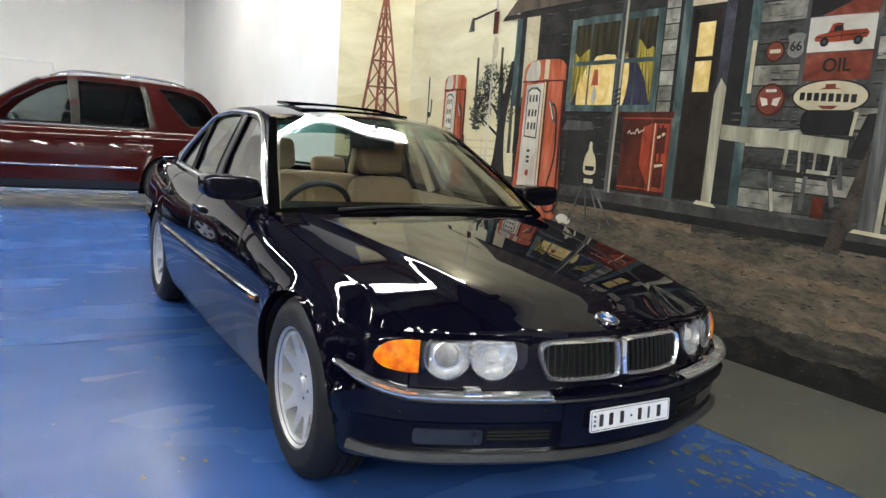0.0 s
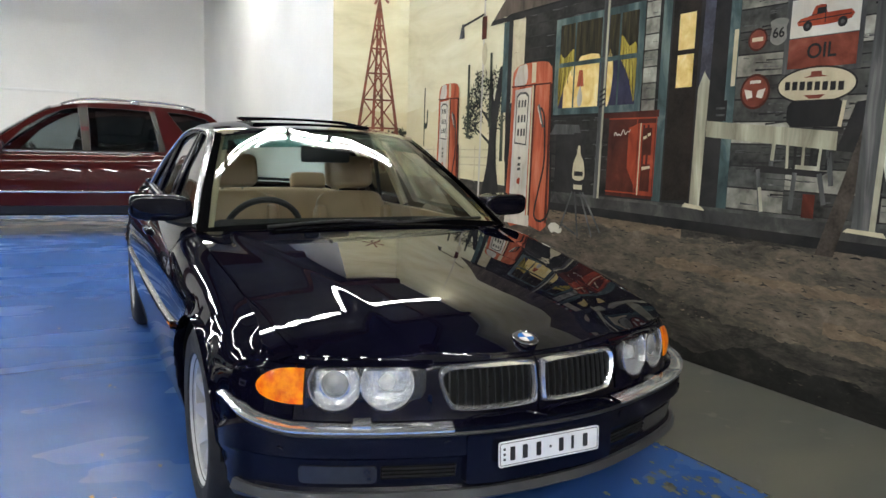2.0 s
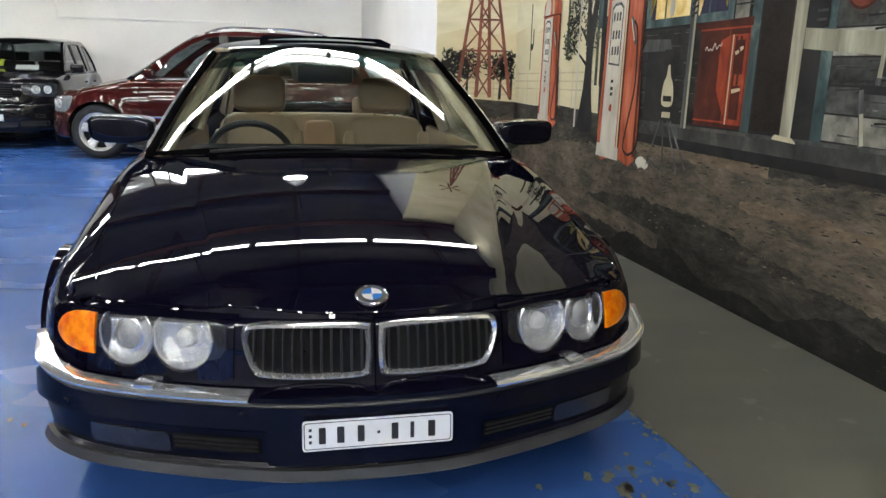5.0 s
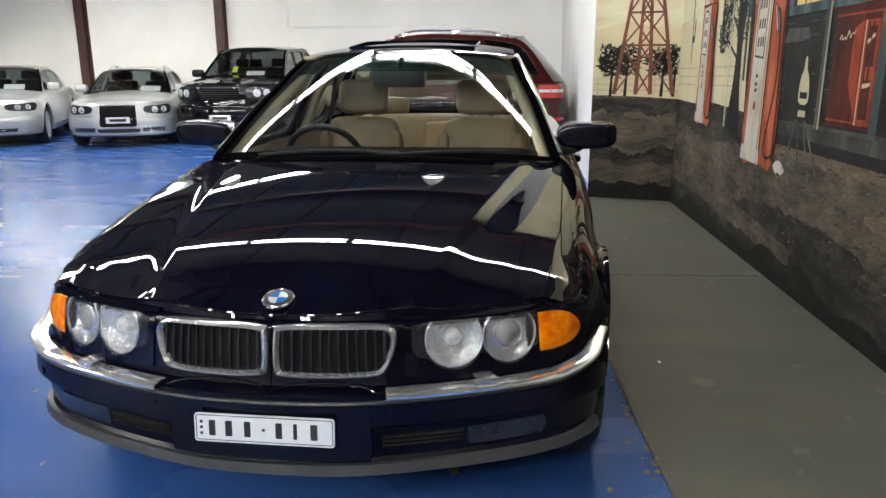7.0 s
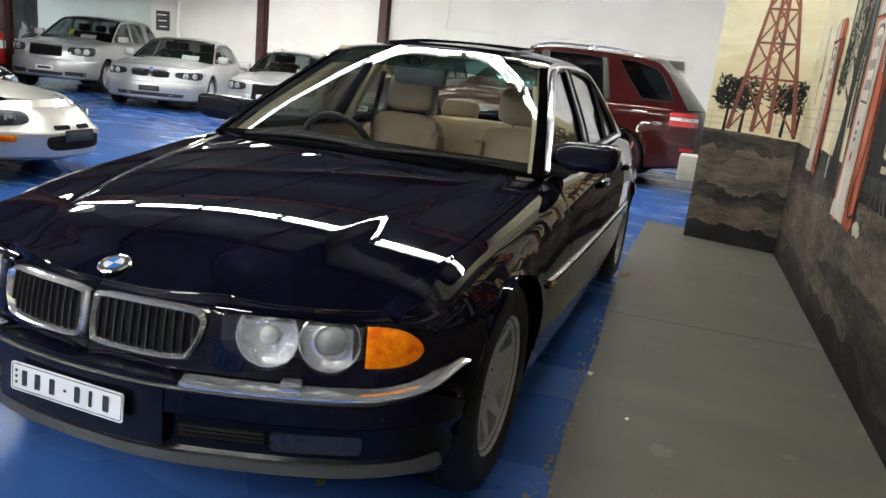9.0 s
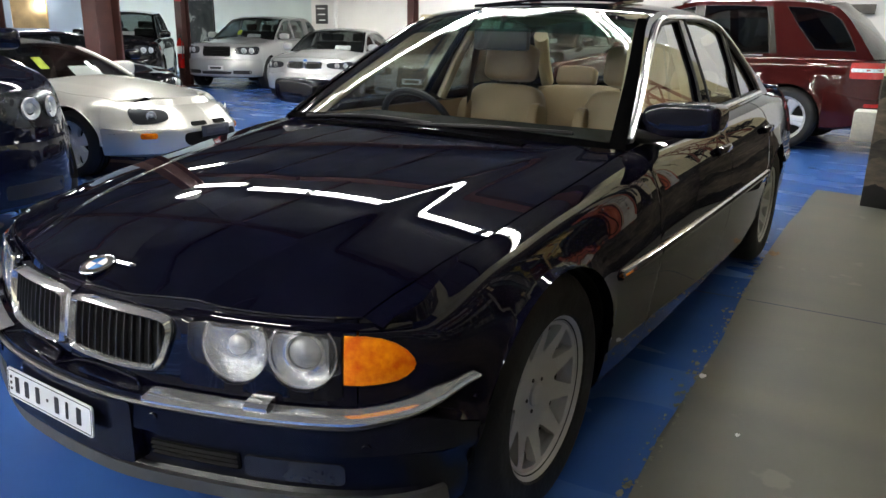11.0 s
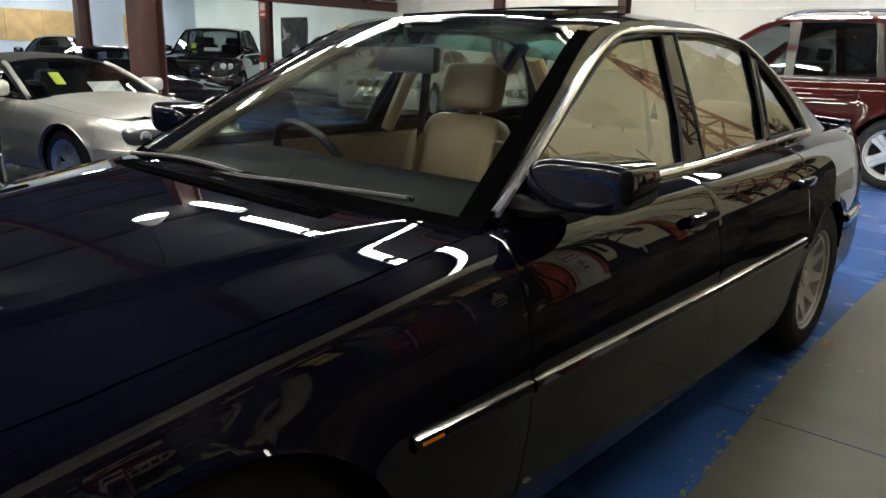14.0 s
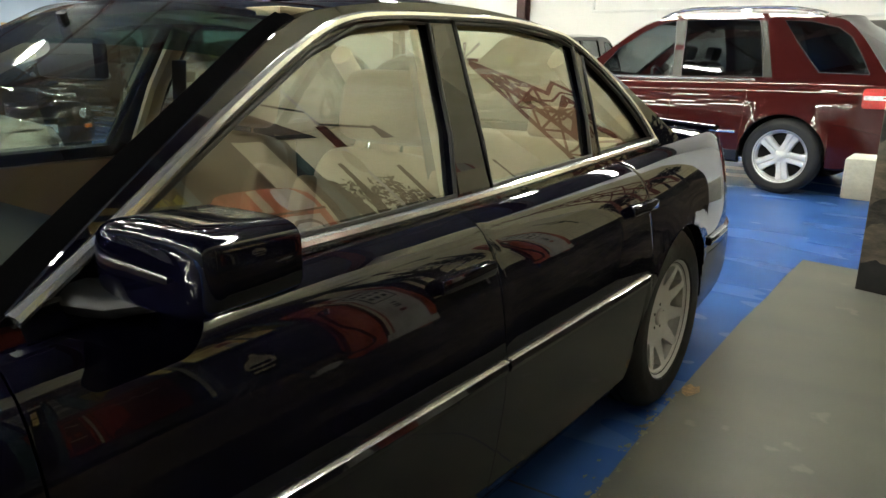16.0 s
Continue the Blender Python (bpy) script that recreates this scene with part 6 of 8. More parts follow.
RED = brushed("mural_red", [(0.3, (0.12, 0.018, 0.010)), (0.55, (0.30, 0.050, 0.022)), (0.75, (0.44, 0.100, 0.045))], (5, 5, 3))
SIGN_RED_DULL = brushed("mural_faded_red", [(0.3, (0.10, 0.022, 0.014)), (0.55, (0.19, 0.048, 0.030)), (0.75, (0.27, 0.090, 0.060))], (7, 7, 7))
SIGN_GREY = brushed("mural_dim_sign", [(0.3, (0.12, 0.12, 0.11)), (0.7, (0.24, 0.235, 0.21))], (7, 7, 7))
RED_DARK = brushed("mural_dark_red", [(0.3, (0.025, 0.007, 0.006)), (0.6, (0.085, 0.020, 0.013)), (0.8, (0.16, 0.045, 0.03))], (5, 5, 3))
SIGN_WHITE = brushed("mural_sign_white", [(0.3, (0.48, 0.45, 0.38)), (0.7, (0.66, 0.64, 0.57))], (6, 6, 6))
SIGN_CREAM = brushed("mural_sign_cream", [(0.3, (0.42, 0.36, 0.24)), (0.7, (0.60, 0.54, 0.38))], (6, 6, 6))
LIT = brushed("mural_lit_pane", [(0.3, (0.62, 0.38, 0.08)), (0.55, (0.85, 0.66, 0.28)), (0.75, (0.92, 0.82, 0.52))], (9, 9, 7))
CURTAIN = brushed("mural_yellow_curtain", [(0.35, (0.10, 0.075, 0.010)), (0.5, (0.34, 0.26, 0.04)), (0.7, (0.58, 0.47, 0.10))], (26, 26, 3))
NIGHT = brushed("mural_window_blue", [(0.3, (0.012, 0.014, 0.030)), (0.7, (0.050, 0.045, 0.090))], (4, 4, 4))
GREEN = brushed("mural_scrub", [(0.35, (0.020, 0.025, 0.018)), (0.55, (0.055, 0.062, 0.045)), (0.75, (0.13, 0.13, 0.09))], (9, 9, 9))
RUST = surface("mural_rust_steel", (0.17, 0.050, 0.028), 0.6, var=0.45, scale=9)
ROOFING = brushed("mural_roofing", [(0.3, (0.045, 0.035, 0.028)), (0.6, (0.12, 0.095, 0.075)), (0.8, (0.20, 0.16, 0.12))], (9, 9, 2))

ANGLE = 1.976
mural = thing("mural", "painted wall mural of an old desert petrol station with red pumps", "mural", pose(2.168, 0, 0, 0, 0, ANGLE))
corner = thing("mural", "painted mural panel of a rusty drilling tower, scrub and fence", "mural", pose(2.055, 3.40, 0, 0, 0, -13.5))


def paint(name, pts, mat, layer):
    return part(name, fill([pts], lambda y, z: (-0.0007 * layer, y, z)), mat, mural)


def paint_c(name, pts, mat, layer):
    return part(name, fill([pts], lambda x, z: (x, -0.0007 * layer, z)), mat, corner)


def quad(y0, z0, y1, z1):
    return [(y0, z0), (y1, z0), (y1, z1), (y0, z1)]


def stroke(a, b, w, w2=None):
    """A straight painted stroke from a to b."""
    d = np.array(b, float) - np.array(a, float)
    n = np.array((-d[1], d[0])) / (np.linalg.norm(d) or 1)
    w2 = w if w2 is None else w2
    return [tuple(np.array(a) - n * w / 2), tuple(np.array(b) - n * w2 / 2), tuple(np.array(b) + n * w2 / 2), tuple(np.array(a) + n * w / 2)]


def ragged(cx, cz, rx, rz, n, seed, rough=0.35):
    rnd = random.Random(seed)
    return [(cx + rx * (1 - rough * rnd.random()) * math.cos(2 * math.pi * k / n), cz + rz * (1 - rough * rnd.random()) * math.sin(2 * math.pi * k / n)) for k in range(n)]


def words(name, text, size, y, z, mat, layer):
    c = bpy.data.curves.new(name, "FONT")
    c.body, c.size, c.align_x, c.align_y = text, size, "CENTER", "CENTER"
    c.offset = size * 0.02
    tmp = bpy.data.objects.new(name, c)
    me = bpy.data.meshes.new_from_object(tmp)
    bpy.data.objects.remove(tmp)
    me.materials.append(mat)
    ob = new(name, me)
    ob.parent = mural
    ob.matrix_basis = Matrix.Translation((-0.0007 * layer, y, z)) @ pose(0, 0, 0, 90, 0, -90)
    return ob


def strokes(name, quads, mat, layer, where=None):
    """Many small brush marks of one colour."""
    at = (lambda a, z: (-0.0007 * layer, a, z)) if where is None else (lambda a, z: (a, -0.0007 * layer, z))
    g = Geo()
    for q in quads:
        g.add([at(*p) for p in q], [tuple(range(len(q)))])
    ob = part(name, g.mesh(name, mat, weld=0), mat, where or mural)
    return tagged(ob, kind="stuff")


def leaves(cx, cz, rx, rz, n, seed, size=0.03):
    rnd = random.Random(seed)
    out = []
    for _ in range(n):
        a, q = rnd.uniform(0, 2 * math.pi), math.sqrt(rnd.random())
        x, z, t = cx + rx * q * math.cos(a), cz + rz * q * math.sin(a), rnd.uniform(-0.6, 3.7)
        h = size * rnd.uniform(0.5, 1.3)
        out.append(stroke((x, z), (x + h * math.cos(t), z + h * math.sin(t)), h * 0.42, h * 0.12))
    return out


# sky, hills, ground
paint("painted_sky", quad(3.40, 0.9, -8.5, 4.55), SKY, 1)
paint("painted_hill", [(3.40, 1.0), (3.40, 1.68), (3.05, 1.72), (2.8, 1.66), (2.5, 1.74), (2.1, 1.80), (1.7, 1.74), (1.2, 1.78), (1.2, 1.0)], HILL, 2)
paint("painted_ground", [(3.40, 0.012), (3.40, 1.0), (2.8, 0.99), (2.2, 1.02), (1.4, 0.99), (0.6, 1.0), (-8.5, 1.0), (-8.5, 0.012)], DIRT, 3)
rnd = random.Random(3)


def rough_edge(y0, y1, height, jitter=0.022, pitch=0.016):
    """A ragged line of dabs from y0 to y1 about a height that may vary along it."""
    n = int(abs(y1 - y0) / pitch)
    out, off = [], 0.0
    for k in range(n + 1):
        off = off * 0.86 + rnd.uniform(-jitter, jitter) * 0.42
        y = y0 + (y1 - y0) * k / n
        out.append((y, height(y) + off + rnd.uniform(-0.003, 0.003)))
    return out


upper = lambda y: 0.76 + 0.04 * math.sin(y * 2.1) + (0.07 if y < 0.9 else 0)
lower = lambda y: 0.40 + 0.07 * math.sin(y * 1.7 + 1) - 0.05 * step(0.5, -2.5, y)
paint("painted_track", rough_edge(3.38, -4.5, upper) + rough_edge(-4.5, 3.38, lower), DIRT_LIGHT, 4)
paint("painted_track", rough_edge(3.38, 0.4, lambda y: 0.27 + 0.075 * (y - 0.4), 0.014) + rough_edge(0.4, 3.38, lambda y: 0.15 + 0.04 * (y - 0.4), 0.014), DIRT_LIGHT, 4)
for y0, y1, z in ((1.1, -0.6, 0.80), (-0.4, -2.6, 0.60), (-1.6, -3.6, 0.42)):
    paint("painted_track", rough_edge(y0, y1, lambda y: z + 0.035, 0.02) + rough_edge(y1, y0, lambda y: z - 0.025, 0.02), brushed("mural_ochre", [(0.34, (0.060, 0.048, 0.036)), (0.52, (0.15, 0.112, 0.076)), (0.68, (0.25, 0.19, 0.13))], (3, 3, 9), detail=15, warp=0.25, grain=0.8), 4.5)
base_top = rough_edge(3.40, -8.5, lambda y: 0.14 + 0.05 * math.sin(y * 3.3) + 0.03 * math.sin(y * 9.7), 0.014)
paint("painted_base", [(3.40, 0.006)] + base_top + [(-8.5, 0.006)], brushed("mural_base", [(0.34, (0.007, 0.007, 0.007)), (0.55, (0.020, 0.019, 0.018)), (0.70, (0.050, 0.045, 0.038))], (3, 3, 6), detail=15, warp=0.2, grain=0.8), 5)
for k in range(3):
    paint("painted_rail", stroke((3.38, 1.14 + 0.07 * k), (1.55, 1.16 + 0.07 * k), 0.012), SIGN_CREAM, 4)
for k in range(7):
    paint("painted_rail", quad(3.3 - 0.27 * k, 1.0, 3.285 - 0.27 * k, 1.33), SIGN_CREAM, 5)
paint("painted_cactus", [(2.99, 1.32), (2.97, 1.32), (2.965, 1.92), (2.99, 1.92)], GREEN, 5)
paint("painted_cactus", spline([(2.965, 1.50), (2.91, 1.52), (2.90, 1.68), (2.925, 1.68), (2.93, 1.56), (2.965, 1.56)], 3, True), GREEN, 5)

# scrub tree and tall cactus behind the lamp post
for (cy, cz, ry, rz), n in (((1.96, 1.66, 0.15, 0.22), 150), ((2.05, 1.56, 0.12, 0.18), 90), ((1.86, 1.86, 0.12, 0.16), 70), ((1.62, 1.72, 0.16, 0.30), 160), ((1.46, 1.95, 0.10, 0.12), 40)):
    strokes("painted_foliage", leaves(cy, cz, ry, rz, n, n, 0.045), GREEN, 6)
    strokes("painted_foliage", leaves(cy, cz, ry * 0.9, rz * 0.9, n // 2, n + 1, 0.04), DARK, 7)
for a, b in (((1.66, 1.5), (1.95, 1.75)), ((1.68, 1.35), (2.05, 1.55)), ((1.64, 1.6), (1.50, 1.9))):
    paint("painted_branch", stroke(a, b, 0.03, 0.012), DARK, 7)
paint("painted_trunk", spline([(1.80, 0.86), (1.52, 0.86), (1.57, 1.15), (1.58, 1.5), (1.50, 1.95), (1.56, 2.0), (1.64, 1.72), (1.68, 1.98), (1.72, 1.98), (1.70, 1.5), (1.73, 1.15)], 3, True), DARK, 8)
for y, z0, z1 in ((1.50, 1.2, 2.05), (1.70, 1.5, 2.15), (2.08, 1.4, 2.08)):
    paint("painted_cactus", stroke((y, z0), (y + 0.01, z1), 0.05, 0.035), GREEN, 8)

# lamp post
paint("painted_lamp_post", [(1.865, 0.86), (1.835, 0.86), (1.82, 4.0), (1.845, 4.0)], PUMP_WHITE, 11)
paint("painted_lamp_arm", stroke((1.84, 2.50), (2.22, 2.44), 0.022), DARK, 11)
paint("painted_lamp_arm", stroke((1.84, 2.62), (1.60, 2.70), 0.022), DARK, 11)
paint("painted_lamp_shade", [(2.20, 2.46), (2.24, 2.46), (2.29, 2.33), (2.19, 2.33)], GREYPOST, 12)
paint("painted_box", quad(1.88, 2.28, 1.80, 2.48), RED_DARK, 12)
paint("painted_disc", ellipse(1.82, 2.15, 0.045, 0.10, 18), SIGN_CREAM, 12)

# the shack: planks, roof edge, porch
paint("painted_wall", [(1.42, 0.95), (-8.5, 0.95), (-8.5, 2.75), (1.50, 2.55)], DARK, 8)
for k in range(17):
    z = 1.0 + 0.094 * k
    paint("painted_plank", [(1.40 + 0.003 * k, z), (-0.36, z + 0.002), (-0.36, z + 0.086), (1.40 + 0.003 * k, z + 0.086)], PLANK_DARK, 9)
for k in range(13):
    z = 1.0 + 0.125 * k
    for y0, y1 in ((-0.93, -1.30), (-1.302, -1.72), (-1.83, -2.5), (-2.51, -3.4), (-3.41, -5.0)):
        paint("painted_plank", [(y0, z), (y1, z - 0.006), (y1, z + 0.112), (y0, z + 0.116)], PLANK if (k * 7 + int(y0 * 10)) % 3 else PLANK_LIGHT, 9)
for k in range(12):
    z = 1.24 + 0.105 * k
    paint("painted_plank", quad(-0.18, z, -0.30, z + 0.097), PLANK_LIGHT, 10)
rnd = random.Random(8)
grain_d, grain_l = [], []
for k in range(520):
    y, z = rnd.uniform(-4.2, -0.93), 1.0 + 0.125 * rnd.randrange(12) + rnd.uniform(0.01, 0.105)
    w = rnd.uniform(0.03, 0.22)
    (grain_d if rnd.random() < 0.6 else grain_l).append(stroke((y, z), (y - w, z - 0.01 * rnd.uniform(-1, 1)), rnd.uniform(0.003, 0.012), 0.002))
for k in range(160):
    y, z = rnd.uniform(-0.30, 1.38), 1.0 + 0.094 * rnd.randrange(15) + rnd.uniform(0.06, 0.084)
    grain_l.append(stroke((y, z), (y - rnd.uniform(0.03, 0.16), z), 0.006, 0.001))
strokes("painted_grain", grain_d, DARK, 10), strokes("painted_grain", grain_l, GREYPOST, 10)
CLAY = brushed("mural_clay", [(0.36, (0.055, 0.040, 0.028)), (0.5, (0.12, 0.092, 0.066)), (0.64, (0.24, 0.19, 0.14))], (3, 3, 14), detail=12, grain=0.7)
marks = {0: [], 1: [], 2: []}
for k in range(2600):
    y, z = rnd.uniform(-4.2, 3.36), 0.05 + 0.80 * rnd.random()
    w, h = rnd.uniform(0.010, 0.060) * (0.5 + z), rnd.uniform(0.0012, 0.0055)
    n = 4
    tilt = rnd.uniform(-0.10, 0.10)
    mid_line = [(y - w * q / n, z + tilt * w * q / n + rnd.uniform(-0.003, 0.003)) for q in range(n + 1)]
    up = [(a, b + h * math.sin(math.pi * q / n) * rnd.uniform(0.4, 1.5)) for q, (a, b) in enumerate(mid_line)]
    down = [(a, b - h * math.sin(math.pi * q / n) * rnd.uniform(0.3, 1.2)) for q, (a, b) in enumerate(mid_line)]
    marks[0 if 0.30 < z < 0.78 and rnd.random() < 0.45 else 1 + k % 2].append(up + down[-2:0:-1])
strokes("painted_furrow", marks[0], CLAY, 5), strokes("painted_furrow", marks[1], DIRT, 5), strokes("painted_furrow", marks[2], DARK, 6)
for k in range(14):
    y = -0.25 - 0.085 * k
    paint("painted_pennant", [(y, 2.475), (y - 0.06, 2.475), (y - 0.03, 2.41)], (RED, SIGN_WHITE)[k % 2], 14)
paint("painted_roof", [(1.72, 2.40), (1.40, 2.44), (-8.5, 2.52), (-8.5, 2.9), (1.2, 2.9), (1.45, 2.62)], ROOFING, 12)
paint("painted_eave", [(1.74, 2.38), (1.70, 2.42), (-8.5, 2.54), (-8.5, 2.47)], DARK, 13)
paint("painted_curtain_wall", quad(1.52, 1.62, 1.30, 2.38), TEAL, 9)
paint("painted_curtain_wall", quad(1.38, 1.7, 1.20, 2.38), SIGN_CREAM, 10)
paint("painted_gap", quad(1.44, 1.2, 1.385, 2.38), DARK, 11)
paint("painted_porch", [(0.90, 0.90), (0.90, 0.965), (-8.5, 0.99), (-8.5, 0.86)], brushed("mural_porch_edge", [(0.32, (0.022, 0.022, 0.023)), (0.55, (0.058, 0.057, 0.054)), (0.72, (0.12, 0.116, 0.105))], (5, 5, 5), detail=12), 10)
paint("painted_porch_edge", [(0.90, 0.965), (0.90, 0.985), (-8.5, 1.012), (-8.5, 0.99)], PLANK, 11)
paint("painted_shadow", [(0.90, 0.84), (0.90, 0.90), (-8.5, 0.86), (-8.5, 0.80)], DARK, 10)

# window with curtains and a lamp
paint("painted_window", quad(0.78, 1.58, -0.17, 2.30), TEAL, 12)
paint("painted_window_pane", quad(0.72, 1.63, -0.115, 2.25), NIGHT, 13)
paint("painted_dim_curtain", quad(0.72, 1.97, 0.24, 2.25), SCREEN_DARK, 14)
paint("painted_dim_curtain", quad(0.17, 1.97, -0.115, 2.25), SCREEN_DARK, 14)
paint("painted_glow", quad(0.66, 1.63, 0.26, 1.95), LIT, 14)
paint("painted_glow", [(0.50, 1.965), (0.47, 2.0), (0.36, 2.01), (0.27, 2.0), (0.25, 1.965)], LIT, 15)
paint("painted_glow", spline([(0.17, 1.63), (0.17, 1.99), (0.135, 1.99), (0.115, 1.86), (0.13, 1.70)], 3, True), LIT, 14)
paint("painted_lamp_shade", [(0.50, 1.78), (0.42, 1.78), (0.44, 1.90), (0.48, 1.90)], PUMP_RED, 16)
paint("painted_lamp_stem", spline([(0.465, 1.78), (0.49, 1.70), (0.475, 1.64), (0.445, 1.64), (0.43, 1.70), (0.455, 1.78)], 3, True), PUMP_WHITE, 16)
paint("painted_curtain", spline([(0.72, 1.66), (0.69, 1.70), (0.62, 1.84), (0.53, 1.99), (0.56, 2.06), (0.66, 2.00), (0.72, 2.02)], 3, True), CURTAIN, 17)
paint("painted_curtain", spline([(-0.11, 1.66), (-0.08, 1.72), (-0.03, 1.84), (0.06, 1.98), (0.04, 2.10), (-0.04, 2.02), (-0.11, 2.02)], 3, True), CURTAIN, 17)
strokes("painted_fold", [stroke((0.71 - 0.05 * k, 1.70 + 0.055 * k), (0.66 - 0.03 * k, 2.01), 0.008, 0.003) for k in range(4)] + [stroke((-0.10 + 0.04 * k, 1.70 + 0.06 * k), (-0.06 + 0.025 * k, 2.02), 0.008, 0.003) for k in range(4)], SCREEN_DARK, 18)
paint("painted_bar", quad(0.72, 1.935, -0.115, 1.968), TEAL, 18)
for y in (0.545, 0.245, 0.065):
    paint("painted_bar", quad(y, 1.63, y - 0.018, 2.25), TEAL, 18)

# drinks machine
paint("painted_machine", quad(0.12, 1.0, -0.34, 1.54), RED_DARK, 12)
paint("painted_machine_top", [(0.22, 1.54), (-0.35, 1.54), (-0.35, 1.585), (0.20, 1.575)], RED_DARK, 13)
for z in (1.535, 1.03):
    paint("painted_edge", stroke((0.12, z), (-0.34, z), 0.010), RED, 14)
paint("painted_panel", [(-0.08, 1.20), (-0.17, 1.06), (-0.17, 1.50), (-0.08, 1.47)], RED, 13)
paint("painted_panel", quad(-0.175, 1.02, -0.325, 1.50), RED, 13)
for k in range(2):
    paint("painted_panel", quad(-0.215 - 0.0 * k, 1.05 + 0.24 * k, -0.30, 1.23 + 0.24 * k), RED_DARK, 14)
paint("painted_bar", quad(-0.19, 1.02, -0.20, 1.50), SIGN_CREAM, 15)
loop = [(0.06 - 0.006 * k, 1.42 + 0.022 * math.sin(k * 0.75) * math.cos(k * 0.21) + 0.0012 * k) for k in range(27)]
strokes("painted_mark", [stroke(p, q, 0.007, 0.005) for p, q in zip(loop, loop[1:])], SIGN_WHITE, 15)
for y0, y1 in ((-0.215, -0.235), (-0.255, -0.275)):
    paint("painted_band", quad(y0, 1.05, y1, 1.49), RED_DARK, 15)
for y, z, w in ((-0.225, 1.40, 0.03), (-0.265, 1.42, 0.025), (-0.225, 1.20, 0.075)):
    paint("painted_mark", stroke((y, z), (y - w, z + 0.012), 0.022, 0.016), SIGN_CREAM, 16)
for y in (0.02, -0.02, -0.16, -0.335):
    paint("painted_edge", stroke((y, 1.02), (y, 1.53), 0.006), RED_DARK if y > -0.1 else RED, 14)

# low table and oil stand
paint("painted_table", [(0.80, 1.43), (0.42, 1.43), (0.45, 1.50), (0.74, 1.51)], GREYPOST, 13)
paint("painted_table_shade", quad(0.72, 1.0, 0.46, 1.43), DARK, 12)
paint("painted_board", [(0.50, 1.0), (0.355, 1.0), (0.36, 1.44), (0.50, 1.44)], DARK, 15)
paint("painted_bottle", spline([(0.49, 1.10), (0.365, 1.10), (0.37, 1.22), (0.41, 1.28), (0.42, 1.34), (0.445, 1.34), (0.455, 1.28), (0.488, 1.22)], 3, True), SIGN_CREAM, 16)
for z in (1.12, 1.02):
    paint("painted_mark", quad(0.475, z, 0.375, z + 0.035), DARK if z > 1.1 else SIGN_CREAM, 17)
for a, b in (((0.49, 1.0), (0.62, 0.70)), ((0.37, 1.0), (0.15, 0.72)), ((0.46, 1.0), (0.40, 0.66)), ((0.60, 0.74), (0.42, 0.68)), ((0.40, 1.0), (0.24, 0.68))):
    paint("painted_leg", stroke(a, b, 0.018), GREYPOST, 15)
paint("painted_cloth", ragged(0.68, 0.70, 0.10, 0.05, 12, 8, 0.5), SIGN_WHITE, 15)


